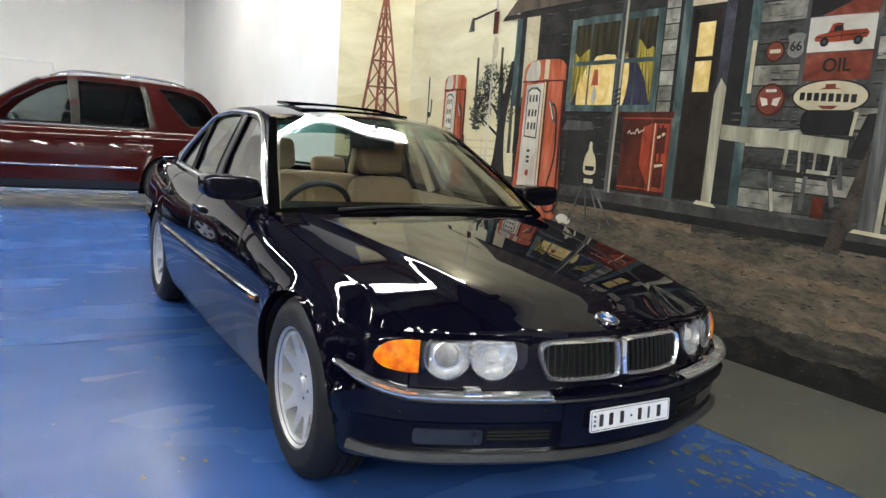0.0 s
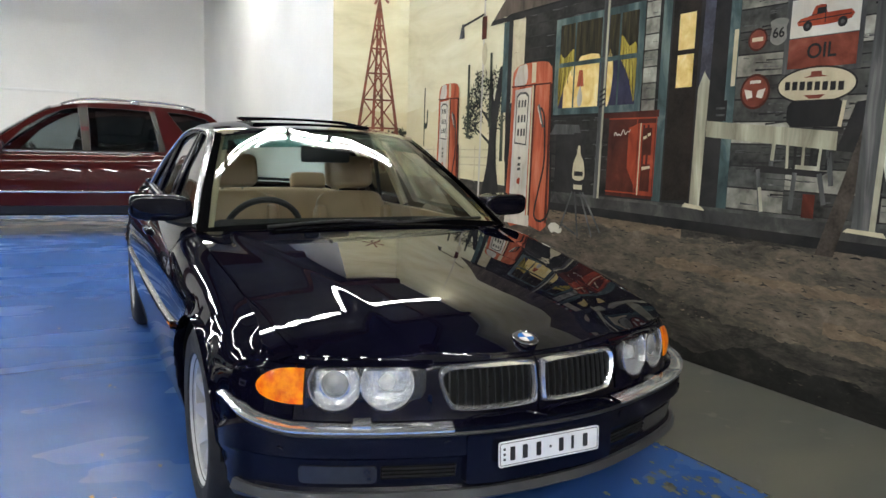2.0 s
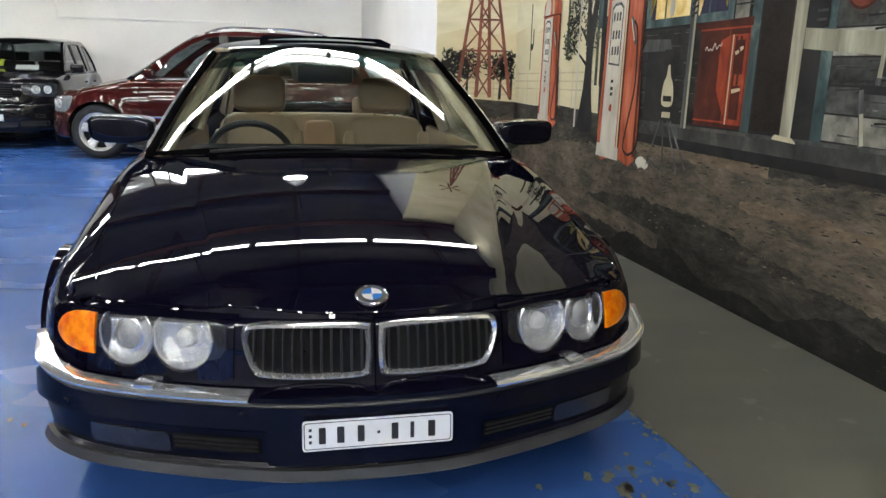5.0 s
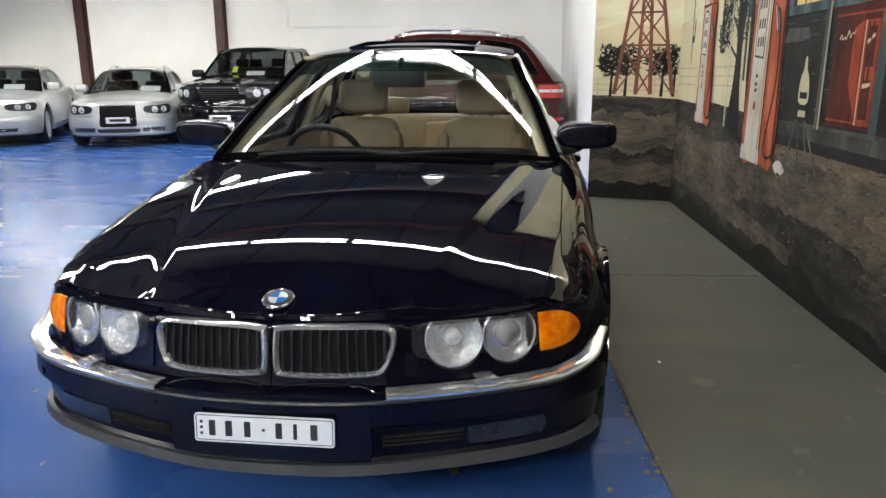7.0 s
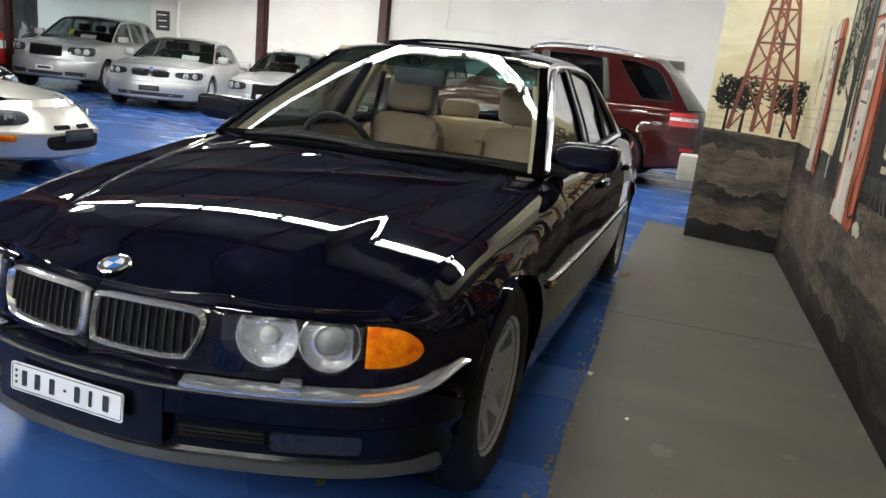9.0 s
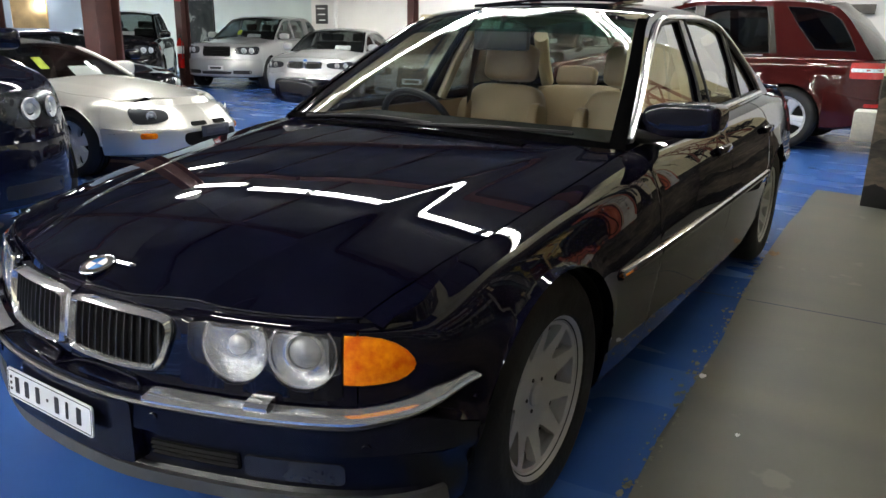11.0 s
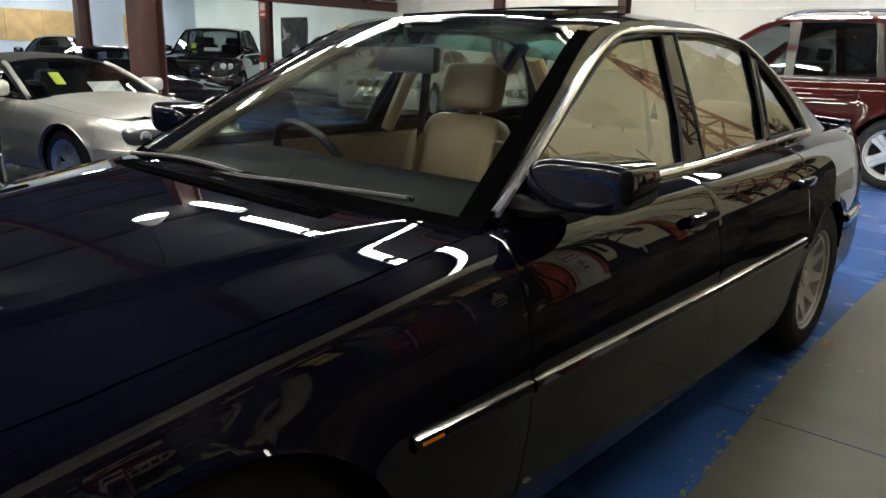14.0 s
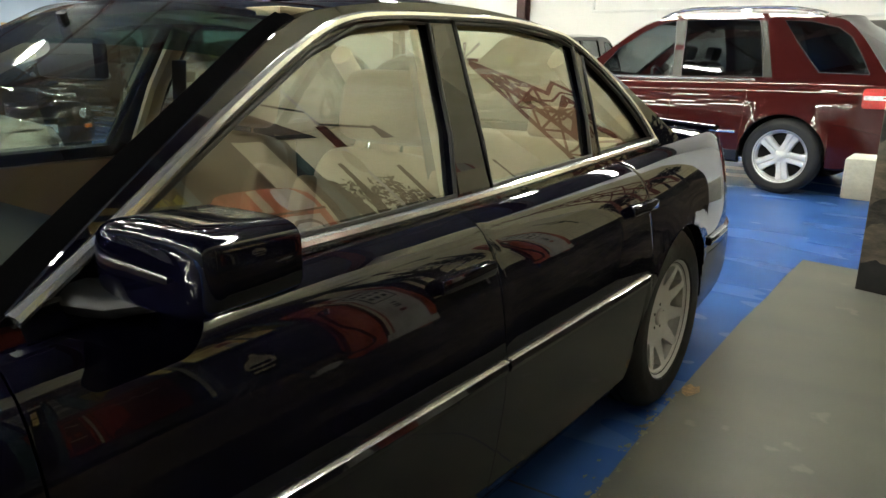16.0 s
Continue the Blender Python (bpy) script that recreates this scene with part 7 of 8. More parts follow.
# petrol pumps: rounded top, white front, red side, dial, hose
def pump(y0, y1, z0, z1, lay):
    w, h = y0 - y1, z1 - z0
    P = lambda u, v: (y0 - u * w, z0 + v * h)
    body = spline([P(0, 0.0), P(0.5, 0.0), P(1.0, 0.0), P(1.0, 0.5), P(0.99, 0.90), P(0.95, 0.965), P(0.82, 0.995), P(0.45, 1.0), P(0.2, 0.99), P(0.09, 0.96), P(0.05, 0.90), P(0.03, 0.5)], 3, True)
    paint("painted_pump", body, PUMP_RED, lay)
    paint("painted_pump_side", [P(0.60, 0.02), P(0.99, 0.02), P(0.98, 0.84), P(0.62, 0.86)], PUMP_RED, lay + 1)
    paint("painted_pump_front", [P(0.07, 0.04), P(0.50, 0.02), P(0.53, 0.85), P(0.13, 0.84)], PUMP_WHITE, lay + 2)
    paint("painted_pump_cap", spline([P(0.10, 0.87), P(0.40, 0.875), P(0.40, 0.985), P(0.30, 0.992), P(0.18, 0.975)], 3, True), PUMP_WHITE, lay + 2)
    paint("painted_pump_band", [P(0.52, 0.875), P(0.62, 0.875), P(0.62, 0.995), P(0.52, 0.998)], SIGN_CREAM, lay + 2)
    paint("painted_pump_line", stroke(P(0.03, 0.862), P(0.98, 0.862), 0.012), RED_DARK, lay + 3)
    paint("painted_pump_line", stroke(P(0.545, 0.02), P(0.565, 0.86), 0.020), SIGN_CREAM, lay + 3)
    paint("painted_pump_line", stroke(P(0.585, 0.02), P(0.605, 0.86), 0.022), RED_DARK, lay + 3)
    paint("painted_pump_line", stroke(P(0.985, 0.02), P(0.975, 0.86), 0.030), RED_DARK, lay + 3)
    paint("painted_dial_frame", [P(0.155, 0.50), P(0.455, 0.49), P(0.475, 0.80), P(0.40, 0.825), P(0.25, 0.825), P(0.175, 0.80)], GREYPOST, lay + 3)
    paint("painted_pump_dial", [P(0.175, 0.51), P(0.435, 0.50), P(0.455, 0.79), P(0.39, 0.81), P(0.26, 0.81), P(0.195, 0.79)], SIGN_WHITE, lay + 4)
    for v in (0.55, 0.635, 0.73):
        for u in (0.22, 0.30, 0.37):
            paint("painted_mark", [P(u, v), P(u + 0.045, v), P(u + 0.05, v + 0.045), P(u + 0.005, v + 0.045)], GREYPOST, lay + 5)
    for v in (0.40, 0.36, 0.33):
        paint("painted_mark", [P(0.26, v), P(0.33, v), P(0.335, v + 0.018), P(0.265, v + 0.018)], GREYPOST, lay + 4)
    paint("painted_mark", ragged(*P(0.30, 0.265), 0.055 * w, 0.028 * h, 9, 5), RED, lay + 4)
    hose = spline([P(0.76, 0.72), P(0.86, 0.66), P(0.90, 0.40), P(0.80, 0.22), P(0.72, 0.06), P(0.90, 0.03), P(1.06, 0.12), P(1.04, 0.45)], 6)
    part("painted_hose", Geo().add([p for (a, b), (c, d) in zip(hose, hose[1:]) for p in [(-0.0007 * (lay + 5), *q) for q in stroke((a, b), (c, d), 0.020)]], [tuple(range(4 * k, 4 * k + 4)) for k in range(len(hose) - 1)]), DARK, mural)
    paint("painted_nozzle", stroke(P(0.72, 0.74), P(0.84, 0.60), 0.05 * w), GREYPOST, lay + 6)
    paint("painted_nozzle", stroke(P(0.70, 0.73), P(0.80, 0.62), 0.018 * w), SIGN_WHITE, lay + 7)
    paint("painted_pump_foot", [P(-0.03, -0.015), P(0.60, -0.02), P(0.59, 0.05), P(-0.01, 0.06)], PUMP_WHITE, lay + 4)


pump(2.68, 2.26, 0.86, 1.93, 9)
pump(1.38, 0.80, 0.70, 2.01, 13)

# door with two lit panes
paint("painted_door_frame", quad(-0.33, 0.99, -0.93, 2.42), TEAL, 12)
paint("painted_door_frame", quad(-0.40, 2.28, -0.93, 2.40), SIGN_CREAM, 13)
paint("painted_doorway", quad(-0.405, 0.99, -0.86, 2.28), DARK, 13)
paint("painted_door", [(-0.42, 1.0), (-0.64, 1.02), (-0.64, 2.24), (-0.42, 2.26)], surface("mural_brown_door", (0.016, 0.012, 0.010), 0.7, var=0.6, scale=6, spec=0.12), 14)
for z0, z1 in ((1.945, 2.165), (1.715, 1.915)):
    paint("painted_pane", quad(-0.475, z0, -0.605, z1), LIT, 15)
paint("painted_highlight", quad(-0.895, 1.70, -0.925, 2.02), SIGN_CREAM, 13)

# porch posts, rail, chair, log
paint("painted_post", [(0.245, 0.97), (0.185, 0.97), (0.175, 2.46), (0.235, 2.46)], GREYPOST, 18)
paint("painted_post", [(0.205, 0.97), (0.185, 0.97), (0.172, 2.46), (0.195, 2.46)], CREAM, 19)
for k in range(4):
    paint("painted_band", stroke((0.235, 1.62 + 0.035 * k), (0.175, 1.645 + 0.035 * k), 0.012), DARK, 20)
paint("painted_post", [(-0.655, 0.99), (-0.735, 0.99), (-0.755, 2.48), (-0.675, 2.48)], surface("mural_blue_grey_post", (0.045, 0.045, 0.060), 0.7, var=0.6, scale=8, spec=0.12), 17)
paint("painted_post", [(-0.655, 0.99), (-0.735, 0.99), (-0.745, 1.74), (-0.70, 1.80), (-0.660, 1.70)], CREAM, 18)
paint("painted_post_foot", [(-0.60, 0.975), (-0.78, 0.965), (-0.75, 0.99), (-0.62, 1.0)], SIGN_CREAM, 19)
paint("painted_rail", [(-0.745, 1.41), (-1.58, 1.34), (-1.58, 1.435), (-0.745, 1.505)], CREAM, 18)
paint("painted_can", quad(-0.80, 1.50, -0.885, 1.62), DARK, 19)
for z in (1.53, 1.57):
    paint("painted_mark", quad(-0.81, z, -0.875, z + 0.012), GREYPOST, 20)
paint("painted_chair_back", rounded(-1.60, 1.46, -1.28, 1.60, 0.05), DARK, 19)
paint("painted_chair_edge", stroke((-1.585, 1.46), (-1.60, 1.59), 0.02), SIGN_CREAM, 20)
paint("painted_seat", [(-1.13, 1.25), (-1.55, 1.23), (-1.50, 1.20), (-1.10, 1.215)], DARK, 15)
for k in range(6):
    paint("painted_spindle", stroke((-1.31 - 0.045 * k, 1.24), (-1.30 - 0.05 * k, 1.42), 0.016), DARK if k % 2 else CREAM, 16)
for a, b in (((-1.13, 1.23), (-1.17, 0.99)), ((-1.22, 1.38), (-1.21, 1.25)), ((-1.36, 1.22), (-1.35, 1.02)), ((-1.53, 1.40), (-1.57, 1.16)), ((-1.50, 1.22), (-1.54, 1.06))):
    paint("painted_leg", stroke(a, b, 0.028), GREYPOST, 16)
for a, b in (((-1.15, 1.13), (-1.175, 0.995)), ((-1.36, 1.25), (-1.50, 1.245)), ((-1.22, 1.38), (-1.215, 1.28))):
    paint("painted_highlight", stroke(a, b, 0.022), CREAM, 17)
paint("painted_can", quad(-1.42, 0.985, -1.49, 1.11), RED_DARK, 17)
paint("painted_log", [(-1.52, 0.80), (-1.62, 0.80), (-1.78, 1.45), (-1.72, 1.50)], surface("mural_log", (0.05, 0.040, 0.033), 0.7, var=0.7, scale=7, spec=0.12), 20)
paint("painted_shadow", [(-1.58, 1.34), (-1.80, 1.32), (-1.84, 1.60), (-1.66, 1.58)], DARK, 18)
paint("painted_post", [(-1.70, 0.94), (-1.80, 0.94), (-1.82, 2.46), (-1.72, 2.46)], GREYPOST, 21)
paint("painted_post", [(-1.79, 0.94), (-1.82, 0.94), (-1.855, 2.30), (-1.82, 2.30)], CREAM, 22)
paint("painted_post_foot", [(-1.66, 0.935), (-1.88, 0.925), (-1.86, 0.95), (-1.68, 0.955)], SIGN_CREAM, 23)
wheel_out, wheel_in = ellipse(-2.02, 1.32, 0.20, 0.26, 30), ellipse(-2.04, 1.32, 0.145, 0.195, 30)
paint("painted_tyre", wheel_out, SIGN_WHITE, 13), paint("painted_wheel", wheel_in, DARK, 14)
for k in range(8):
    paint("painted_spoke", stroke((-2.04, 1.32), (-2.04 + 0.14 * math.cos(k * 0.785), 1.32 + 0.19 * math.sin(k * 0.785)), 0.012), GREYPOST, 15)
paint("painted_panel", quad(-1.98, 1.58, -2.30, 1.92), RED, 13)

# enamel signs
paint("painted_sign_frame", quad(-1.225, 1.74, -1.66, 2.46), GREYPOST, 12)
paint("painted_sign", quad(-1.25, 2.125, -1.64, 2.44), DARK, 13)
paint("painted_sign", [(-1.32, 2.125), (-1.64, 2.11), (-1.64, 2.25)], SIGN_RED_DULL, 14)
paint("painted_sign", quad(-1.255, 1.925, -1.635, 2.12), SIGN_WHITE, 14)
paint("painted_sign", quad(-1.255, 1.765, -1.635, 1.92), SIGN_RED_DULL, 14)
words("painted_word", "OIL", 0.105, -1.445, 1.845, DARK, 16)
words("painted_word", "GAS", 0.13, -1.445, 2.27, GREYPOST, 16)
paint("painted_truck", spline([(-1.30, 1.985), (-1.31, 2.02), (-1.37, 2.03), (-1.39, 2.075), (-1.45, 2.075), (-1.46, 2.035), (-1.585, 2.035), (-1.59, 1.99), (-1.45, 1.975)], 2, True), RED, 15)
paint("painted_cab_window", quad(-1.402, 2.035, -1.447, 2.064), DARK, 16)
for a, b in (((-1.30, 2.005), (-1.59, 2.012)), ((-1.37, 2.03), (-1.45, 2.037)), ((-1.45, 1.985), (-1.45, 2.07))):
    paint("painted_line", stroke(a, b, 0.005), DARK, 16)
for y in (-1.355, -1.545):
    paint("painted_tyre", ellipse(y, 1.978, 0.026, 0.026, 16), DARK, 17)
    paint("painted_hub", ellipse(y, 1.978, 0.011, 0.011, 12), GREYPOST, 18)
paint("painted_sign", ellipse(-1.055, 1.945, 0.062, 0.062), RED_DARK, 13)
paint("painted_sign", ellipse(-1.055, 1.945, 0.052, 0.052), SIGN_RED_DULL, 14)
paint("painted_mark", quad(-1.02, 1.935, -1.09, 1.957), SIGN_CREAM, 15)
paint("painted_shield", spline([(-1.185, 1.90), (-1.135, 1.93), (-1.14, 1.99), (-1.13, 2.03), (-1.185, 2.045), (-1.24, 2.03), (-1.23, 1.99), (-1.235, 1.93)], 3, True), SIGN_GREY, 13)
words("painted_word", "66", 0.075, -1.185, 1.965, DARK, 15)
paint("painted_sign", ellipse(-1.065, 1.66, 0.098, 0.098), RED_DARK, 14)
paint("painted_sign", ellipse(-1.065, 1.66, 0.085, 0.085), SIGN_RED_DULL, 15)
paint("painted_mark", quad(-1.03, 1.705, -1.10, 1.722), SIGN_WHITE, 16)
for s in (1, -1):
    paint("painted_wing", [(-1.065 + s * 0.012, 1.63), (-1.065 + s * 0.05, 1.62), (-1.065 + s * 0.07, 1.675), (-1.065 + s * 0.02, 1.665)], SIGN_WHITE, 16)
paint("painted_sign", ellipse(-1.43, 1.675, 0.225, 0.098, 36), DARK, 14)
paint("painted_sign", ellipse(-1.43, 1.675, 0.215, 0.088, 36), SIGN_CREAM, 15)
paint("painted_emblem", [(-1.40, 1.745), (-1.46, 1.745), (-1.46, 1.725), (-1.50, 1.715), (-1.36, 1.715), (-1.40, 1.725)], SIGN_RED_DULL, 16)
paint("painted_emblem", [(-1.37, 1.625), (-1.49, 1.625), (-1.46, 1.605), (-1.40, 1.605)], SIGN_RED_DULL, 16)
for k in range(8):
    paint("painted_mark", quad(-1.255 - 0.043 * k, 1.655 - 0.002 * k, -1.285 - 0.043 * k, 1.70 - 0.002 * k), DARK, 17)

# return panel: sky, scrub, fence, tower
paint_c("painted_sky", quad(-0.815, 0.95, -0.002, 4.55), SKY, 1)
paint_c("painted_hill", [(-0.815, 1.0), (-0.002, 1.0), (-0.002, 1.68), (-0.25, 1.66), (-0.5, 1.72), (-0.815, 1.64)], HILL, 2)
paint_c("painted_ground", [(-0.815, 0.01), (-0.002, 0.01), (-0.002, 1.0), (-0.4, 1.02), (-0.815, 1.03)], DIRT_LIGHT, 3)
edge_c = lambda h, j, back=False: [(-0.812 + 0.0269 * k, h(k) + rnd.uniform(-j, j)) for k in (range(30, -1, -1) if back else range(31))]
paint_c("painted_shadow", edge_c(lambda k: 1.0, 0.012) + edge_c(lambda k: 0.86 + 0.03 * math.sin(k * 0.5), 0.02, True), DIRT, 4)
paint_c("painted_shadow", edge_c(lambda k: 0.50 + 0.05 * math.sin(k * 0.3), 0.02) + edge_c(lambda k: 0.38 + 0.03 * math.sin(k * 0.4), 0.02, True), DIRT, 4)
paint_c("painted_base", [(-0.815, 0.006), (-0.002, 0.006)] + edge_c(lambda k: 0.17 + 0.02 * math.sin(k * 0.6), 0.012, True), DARK, 5)
for k in range(3):
    paint_c("painted_rail", stroke((-0.81, 1.08 + 0.055 * k), (-0.005, 1.07 + 0.055 * k), 0.012), SIGN_CREAM, 5)
for k in range(5):
    paint_c("painted_rail", quad(-0.77 + 0.18 * k, 1.02, -0.757 + 0.18 * k, 1.22), SIGN_CREAM, 6)
for cx, n in ((-0.64, 130), (-0.50, 90), (-0.16, 110), (-0.05, 60)):
    keep = lambda q: all(-0.81 < p[0] < -0.006 for p in q)
    strokes("painted_foliage", [q for q in leaves(cx, 1.36, 0.15, 0.15, n, n, 0.05) if keep(q)], GREEN, 7, corner)
    strokes("painted_foliage", [q for q in leaves(cx, 1.34, 0.13, 0.12, n, n + 3, 0.045) if keep(q)], DARK, 8, corner)
    paint_c("painted_trunk", stroke((cx, 1.02), (cx + 0.01, 1.30), 0.03, 0.018), DARK, 8)
T = lambda u, z: (-0.33 + u * (0.275 * (1 - (z - 1.04) / 1.85)), z)
levels = [1.04, 1.50, 1.80, 2.08, 2.34, 2.58, 2.80]
for u in (-1.0, -0.25, 0.25, 1.0):
    paint_c("painted_tower_leg", stroke(T(u, 1.04), T(u, 2.86), 0.040, 0.016), RUST, 11)
for z0, z1 in zip(levels, levels[1:]):
    for u, v in ((-1, 0.25), (0.25, -1), (-0.25, 1), (1, -0.25)):
        paint_c("painted_tower_brace", stroke(T(u, z0), T(v, z1), 0.016), RUST, 12)
    paint_c("painted_tower_bar", stroke(T(-1.05, z1), T(1.05, z1), 0.020), RUST, 13)
for k in range(6):
    a = k * math.pi / 3 + 0.2
    paint_c("painted_vane", stroke((-0.33, 2.92), (-0.33 + 0.15 * math.cos(a), 2.92 + 0.13 * math.sin(a)), 0.014, 0.03), RUST, 12)


# ---------------------------------------------------------------- the other cars
def roof_rails(c, s, paint):
    """Two bright rails along the roof on short feet."""
    lean_in = curve(s["lean"])
    edge = curve(sorted(s["rail"]))
    for sgn in (1, -1):
        ys = np.linspace(s["screen_top"] + 0.10, s["roof_end"] - 0.05, 14)
        p = [(sgn * (lean_in(edge(y)) - 0.075), y, edge(y) + 0.060 - 0.030 * abs(2 * k / 13 - 1) ** 6) for k, y in enumerate(ys)]
        r = part("roof_rail", Geo().tube(p, 0.017, 8), paint, c, "bright silver roof rail")
        for k in (1, 7, 12):
            x, y, z = p[k]
            part("rail_foot", Geo().box((x, y, z - 0.035), (0.03, 0.11, 0.06), 0.01), paint, r)


suv_red, RB, RS = parked("maroon four-wheel-drive wagon with silver roof rails, parked sideways", MAROON, (4.84, 0.955, 2.95, 0.81, 0.375, 0.87, 1.09, 1.74, "suv"), pose(-1.27, 7.80, 0, 0, 0, -95), grille="wide",
    rail=[(-1.02, 1.07), (-0.60, 1.40), (-0.14, 1.685), (0.35, 1.775), (0.95, 1.770), (1.65, 1.720), (1.95, 1.605), (2.34, 1.10)], screen_top=-0.14, roof_end=1.72, rear_foot=(2.46, 1.10), lean=[(1.07, 0.815), (1.4, 0.76), (1.86, 0.665)], lower=TRIM, screen_foot=(-1.22, 1.10),
    lines=(-0.92, 0.28, 1.08), rear_side_glass=GLASS_TINT, rear_glass=GLASS_TINT, tail_z=(0.88, 1.06), belt_r=0.017, belt_out=0.006, tail_bow=0.10,
    windows=[[(-0.74, 1.125), (-0.30, 1.125), (0.22, 1.13), (0.20, 1.43), (0.17, 1.705), (0.0, 1.675), (-0.20, 1.585), (-0.47, 1.415)],
             [(0.32, 1.13), (0.75, 1.135), (1.18, 1.14), (1.15, 1.43), (1.06, 1.692), (0.70, 1.712), (0.29, 1.712), (0.31, 1.43)],
             [(1.30, 1.690), (1.47, 1.46), (1.70, 1.195), (2.14, 1.185), (2.06, 1.33), (1.93, 1.525), (1.80, 1.615), (1.55, 1.675)]])
suv_side = curve(RS["lean"])
for sg in (1, -1):
    for wv in ([(0.225, 1.12), (0.175, 1.71), (0.285, 1.715), (0.315, 1.125)], [(1.185, 1.135), (1.065, 1.695), (1.13, 1.69), (1.275, 1.14)]):
        post = fill([wv], lambda u, v: (suv_side(v) + 0.005, u, v), 0.012, (-1, 0, 0))
        part("door_pillar", post if sg > 0 else post.flipped(), PILLAR, suv_red, "dark pillar between the side windows")
roof_rails(suv_red, RS, SATIN)
for side in (1, -1):
    st = RB.strip(RB.at_y(-0.95), RB.at_y(1.02), 0.575, 0.600, 0.014, 20)
    part("door_strip", st if side > 0 else st.flipped(), BRIGHT, suv_red, "bright strip low on the doors")
    rf = RB.patch(rounded(RB.tail_x(0.86) - 0.05, 0.56, RB.tail_x(0.70), 0.60, 0.01), 0.008, 2)
    part("rear_reflector", rf if side > 0 else rf.flipped(), RED_LENS, suv_red)
suv_black, _, _ = parked("glossy black four-wheel-drive wagon parked nose out", BLACK_PAINT, (4.65, 0.95, 2.80, 0.85, 0.37, 1.02, 1.13, 1.74, "suv"), pose(-4.75, 11.0 - 0.6, 0, 0, 0, 4), grille="wide", card=0.2)
estate, _, ES = parked("silver estate car with a tall dark grille", SILVER, (4.58, 0.885, 2.64, 0.90, 0.305, 0.735, 0.868, 1.345, "estate"), pose(-6.95, 9.72, 0, 0, 0, 21), grille="tall", card=0.35, lamp_h=0.13, inlet_trim=True, tag=False)
roof_rails(estate, ES, SATIN)
limo, _, _ = parked("large silver saloon with kidney grille and thin-spoked wheels", SILVER, (5.04, 0.95, 2.99, 0.88, 0.335, 0.765, 0.905, 1.39, "saloon"), pose(-9.5, 9.5, 0, 0, 0, 25), rim_kind="single", spokes=9, card=0.3, lamp_h=0.115, kid_h=0.125, inlet=0.62, plate_dark=True, kid_w=1.3, tag=False)
cross, _, _ = parked("silver crossover wagon with dark lower trim", SILVER, (4.63, 0.945, 2.77, 0.90, 0.36, 0.97, 1.10, 1.67, "suv"), pose(-12.75, 10.2, 0, 0, 0, 22), grille="wide", card=0.2, lamp_h=0.15)
roadster, _, RO = parked("champagne silver two-seat roadster with a black soft top", PEARL, (4.04, 0.815, 2.375, 0.90, 0.29, 0.625, 0.775, 1.15, "roadster"), pose(-5.87, 0.92, 0, 0, 0, 101.5), rim_kind="single", spokes=6, grille="slim", card=0.2, plate_dark=True, lamp_h=0.105, roof_paint=SOFT_TOP, frame_paint=SOFT_TOP)
for side in (1, -1):
    edge, lean_in = curve(sorted(RO["rail"])), curve(RO["lean"])
    p = [(side * (lean_in(edge(y)) + 0.004), y, edge(y) + 0.004) for y in np.linspace(RO["rail"][0][0] + 0.03, RO["screen_top"], 12)]
    part("screen_pillar", Geo().tube(p, 0.022, 8), PEARL, roadster, "silver windscreen pillar")
x_blue, _, _ = parked("dark blue four-wheel-drive wagon with chrome kidney grille", DARK_BLUE, (4.67, 0.935, 2.82, 0.80, 0.37, 0.95, 1.09, 1.68, "suv"), pose(-4.68, -1.18, 0, 0, 0, 80))
coupe, _, _ = parked("low black coupe parked behind the roadster", BLACK_PAINT, (4.4, 0.87, 2.6, 0.85, 0.32, 0.66, 0.81, 1.22, "saloon"), pose(-9.3, 3.15, 0, 0, 0, 86), grille="slim")
saloon_far, _, _ = parked("silver saloon further back in the hall", SILVER, (4.7, 0.90, 2.75, 0.85, 0.32, 0.80, 0.95, 1.43, "saloon"), pose(-12.3, 0.6, 0, 0, 0, 62), grille="wide")
suv_far, _, _ = parked("black four-wheel-drive wagon in the second bay", BLACK_PAINT, (4.6, 0.93, 2.70, 0.85, 0.36, 0.98, 1.10, 1.70, "suv"), pose(-14.4, 7.6, 0, 0, 0, 48), grille="wide", card=0.1)
saloon_dark, _, _ = parked("dark saloon in the second bay", BLACK_PAINT, (4.5, 0.88, 2.7, 0.85, 0.32, 0.78, 0.93, 1.42, "saloon"), pose(-19.5, 6.0, 0, 0, 0, 60), grille="wide")


# ---------------------------------------------------------------- fittings of the hall
EXT_RED = surface("extinguisher_red", (0.50, 0.012, 0.010), 0.25, coat=0.6, var=0.1)
SIGN_RED = surface("sign_red", (0.55, 0.03, 0.03), 0.5, var=0.08)
SIGN_BLACK = surface("sign_black", (0.018, 0.018, 0.02), 0.5, var=0.15)
GREY_BOX = surface("grey_metal_box", (0.10, 0.095, 0.085), 0.5, 0.3, var=0.2)
DRY_LEAF = surface("dry_leaf", (0.20, 0.13, 0.06), 0.8, var=0.35, scale=60)
JOINT = surface("dark_joint_filler", (0.010, 0.022, 0.060), 0.9, var=0.35, scale=3, fine=25)
WORN = surface("worn_floor_paint", (0.15, 0.14, 0.10), 0.75, var=0.6, scale=14, fine=90, bump=0.3)

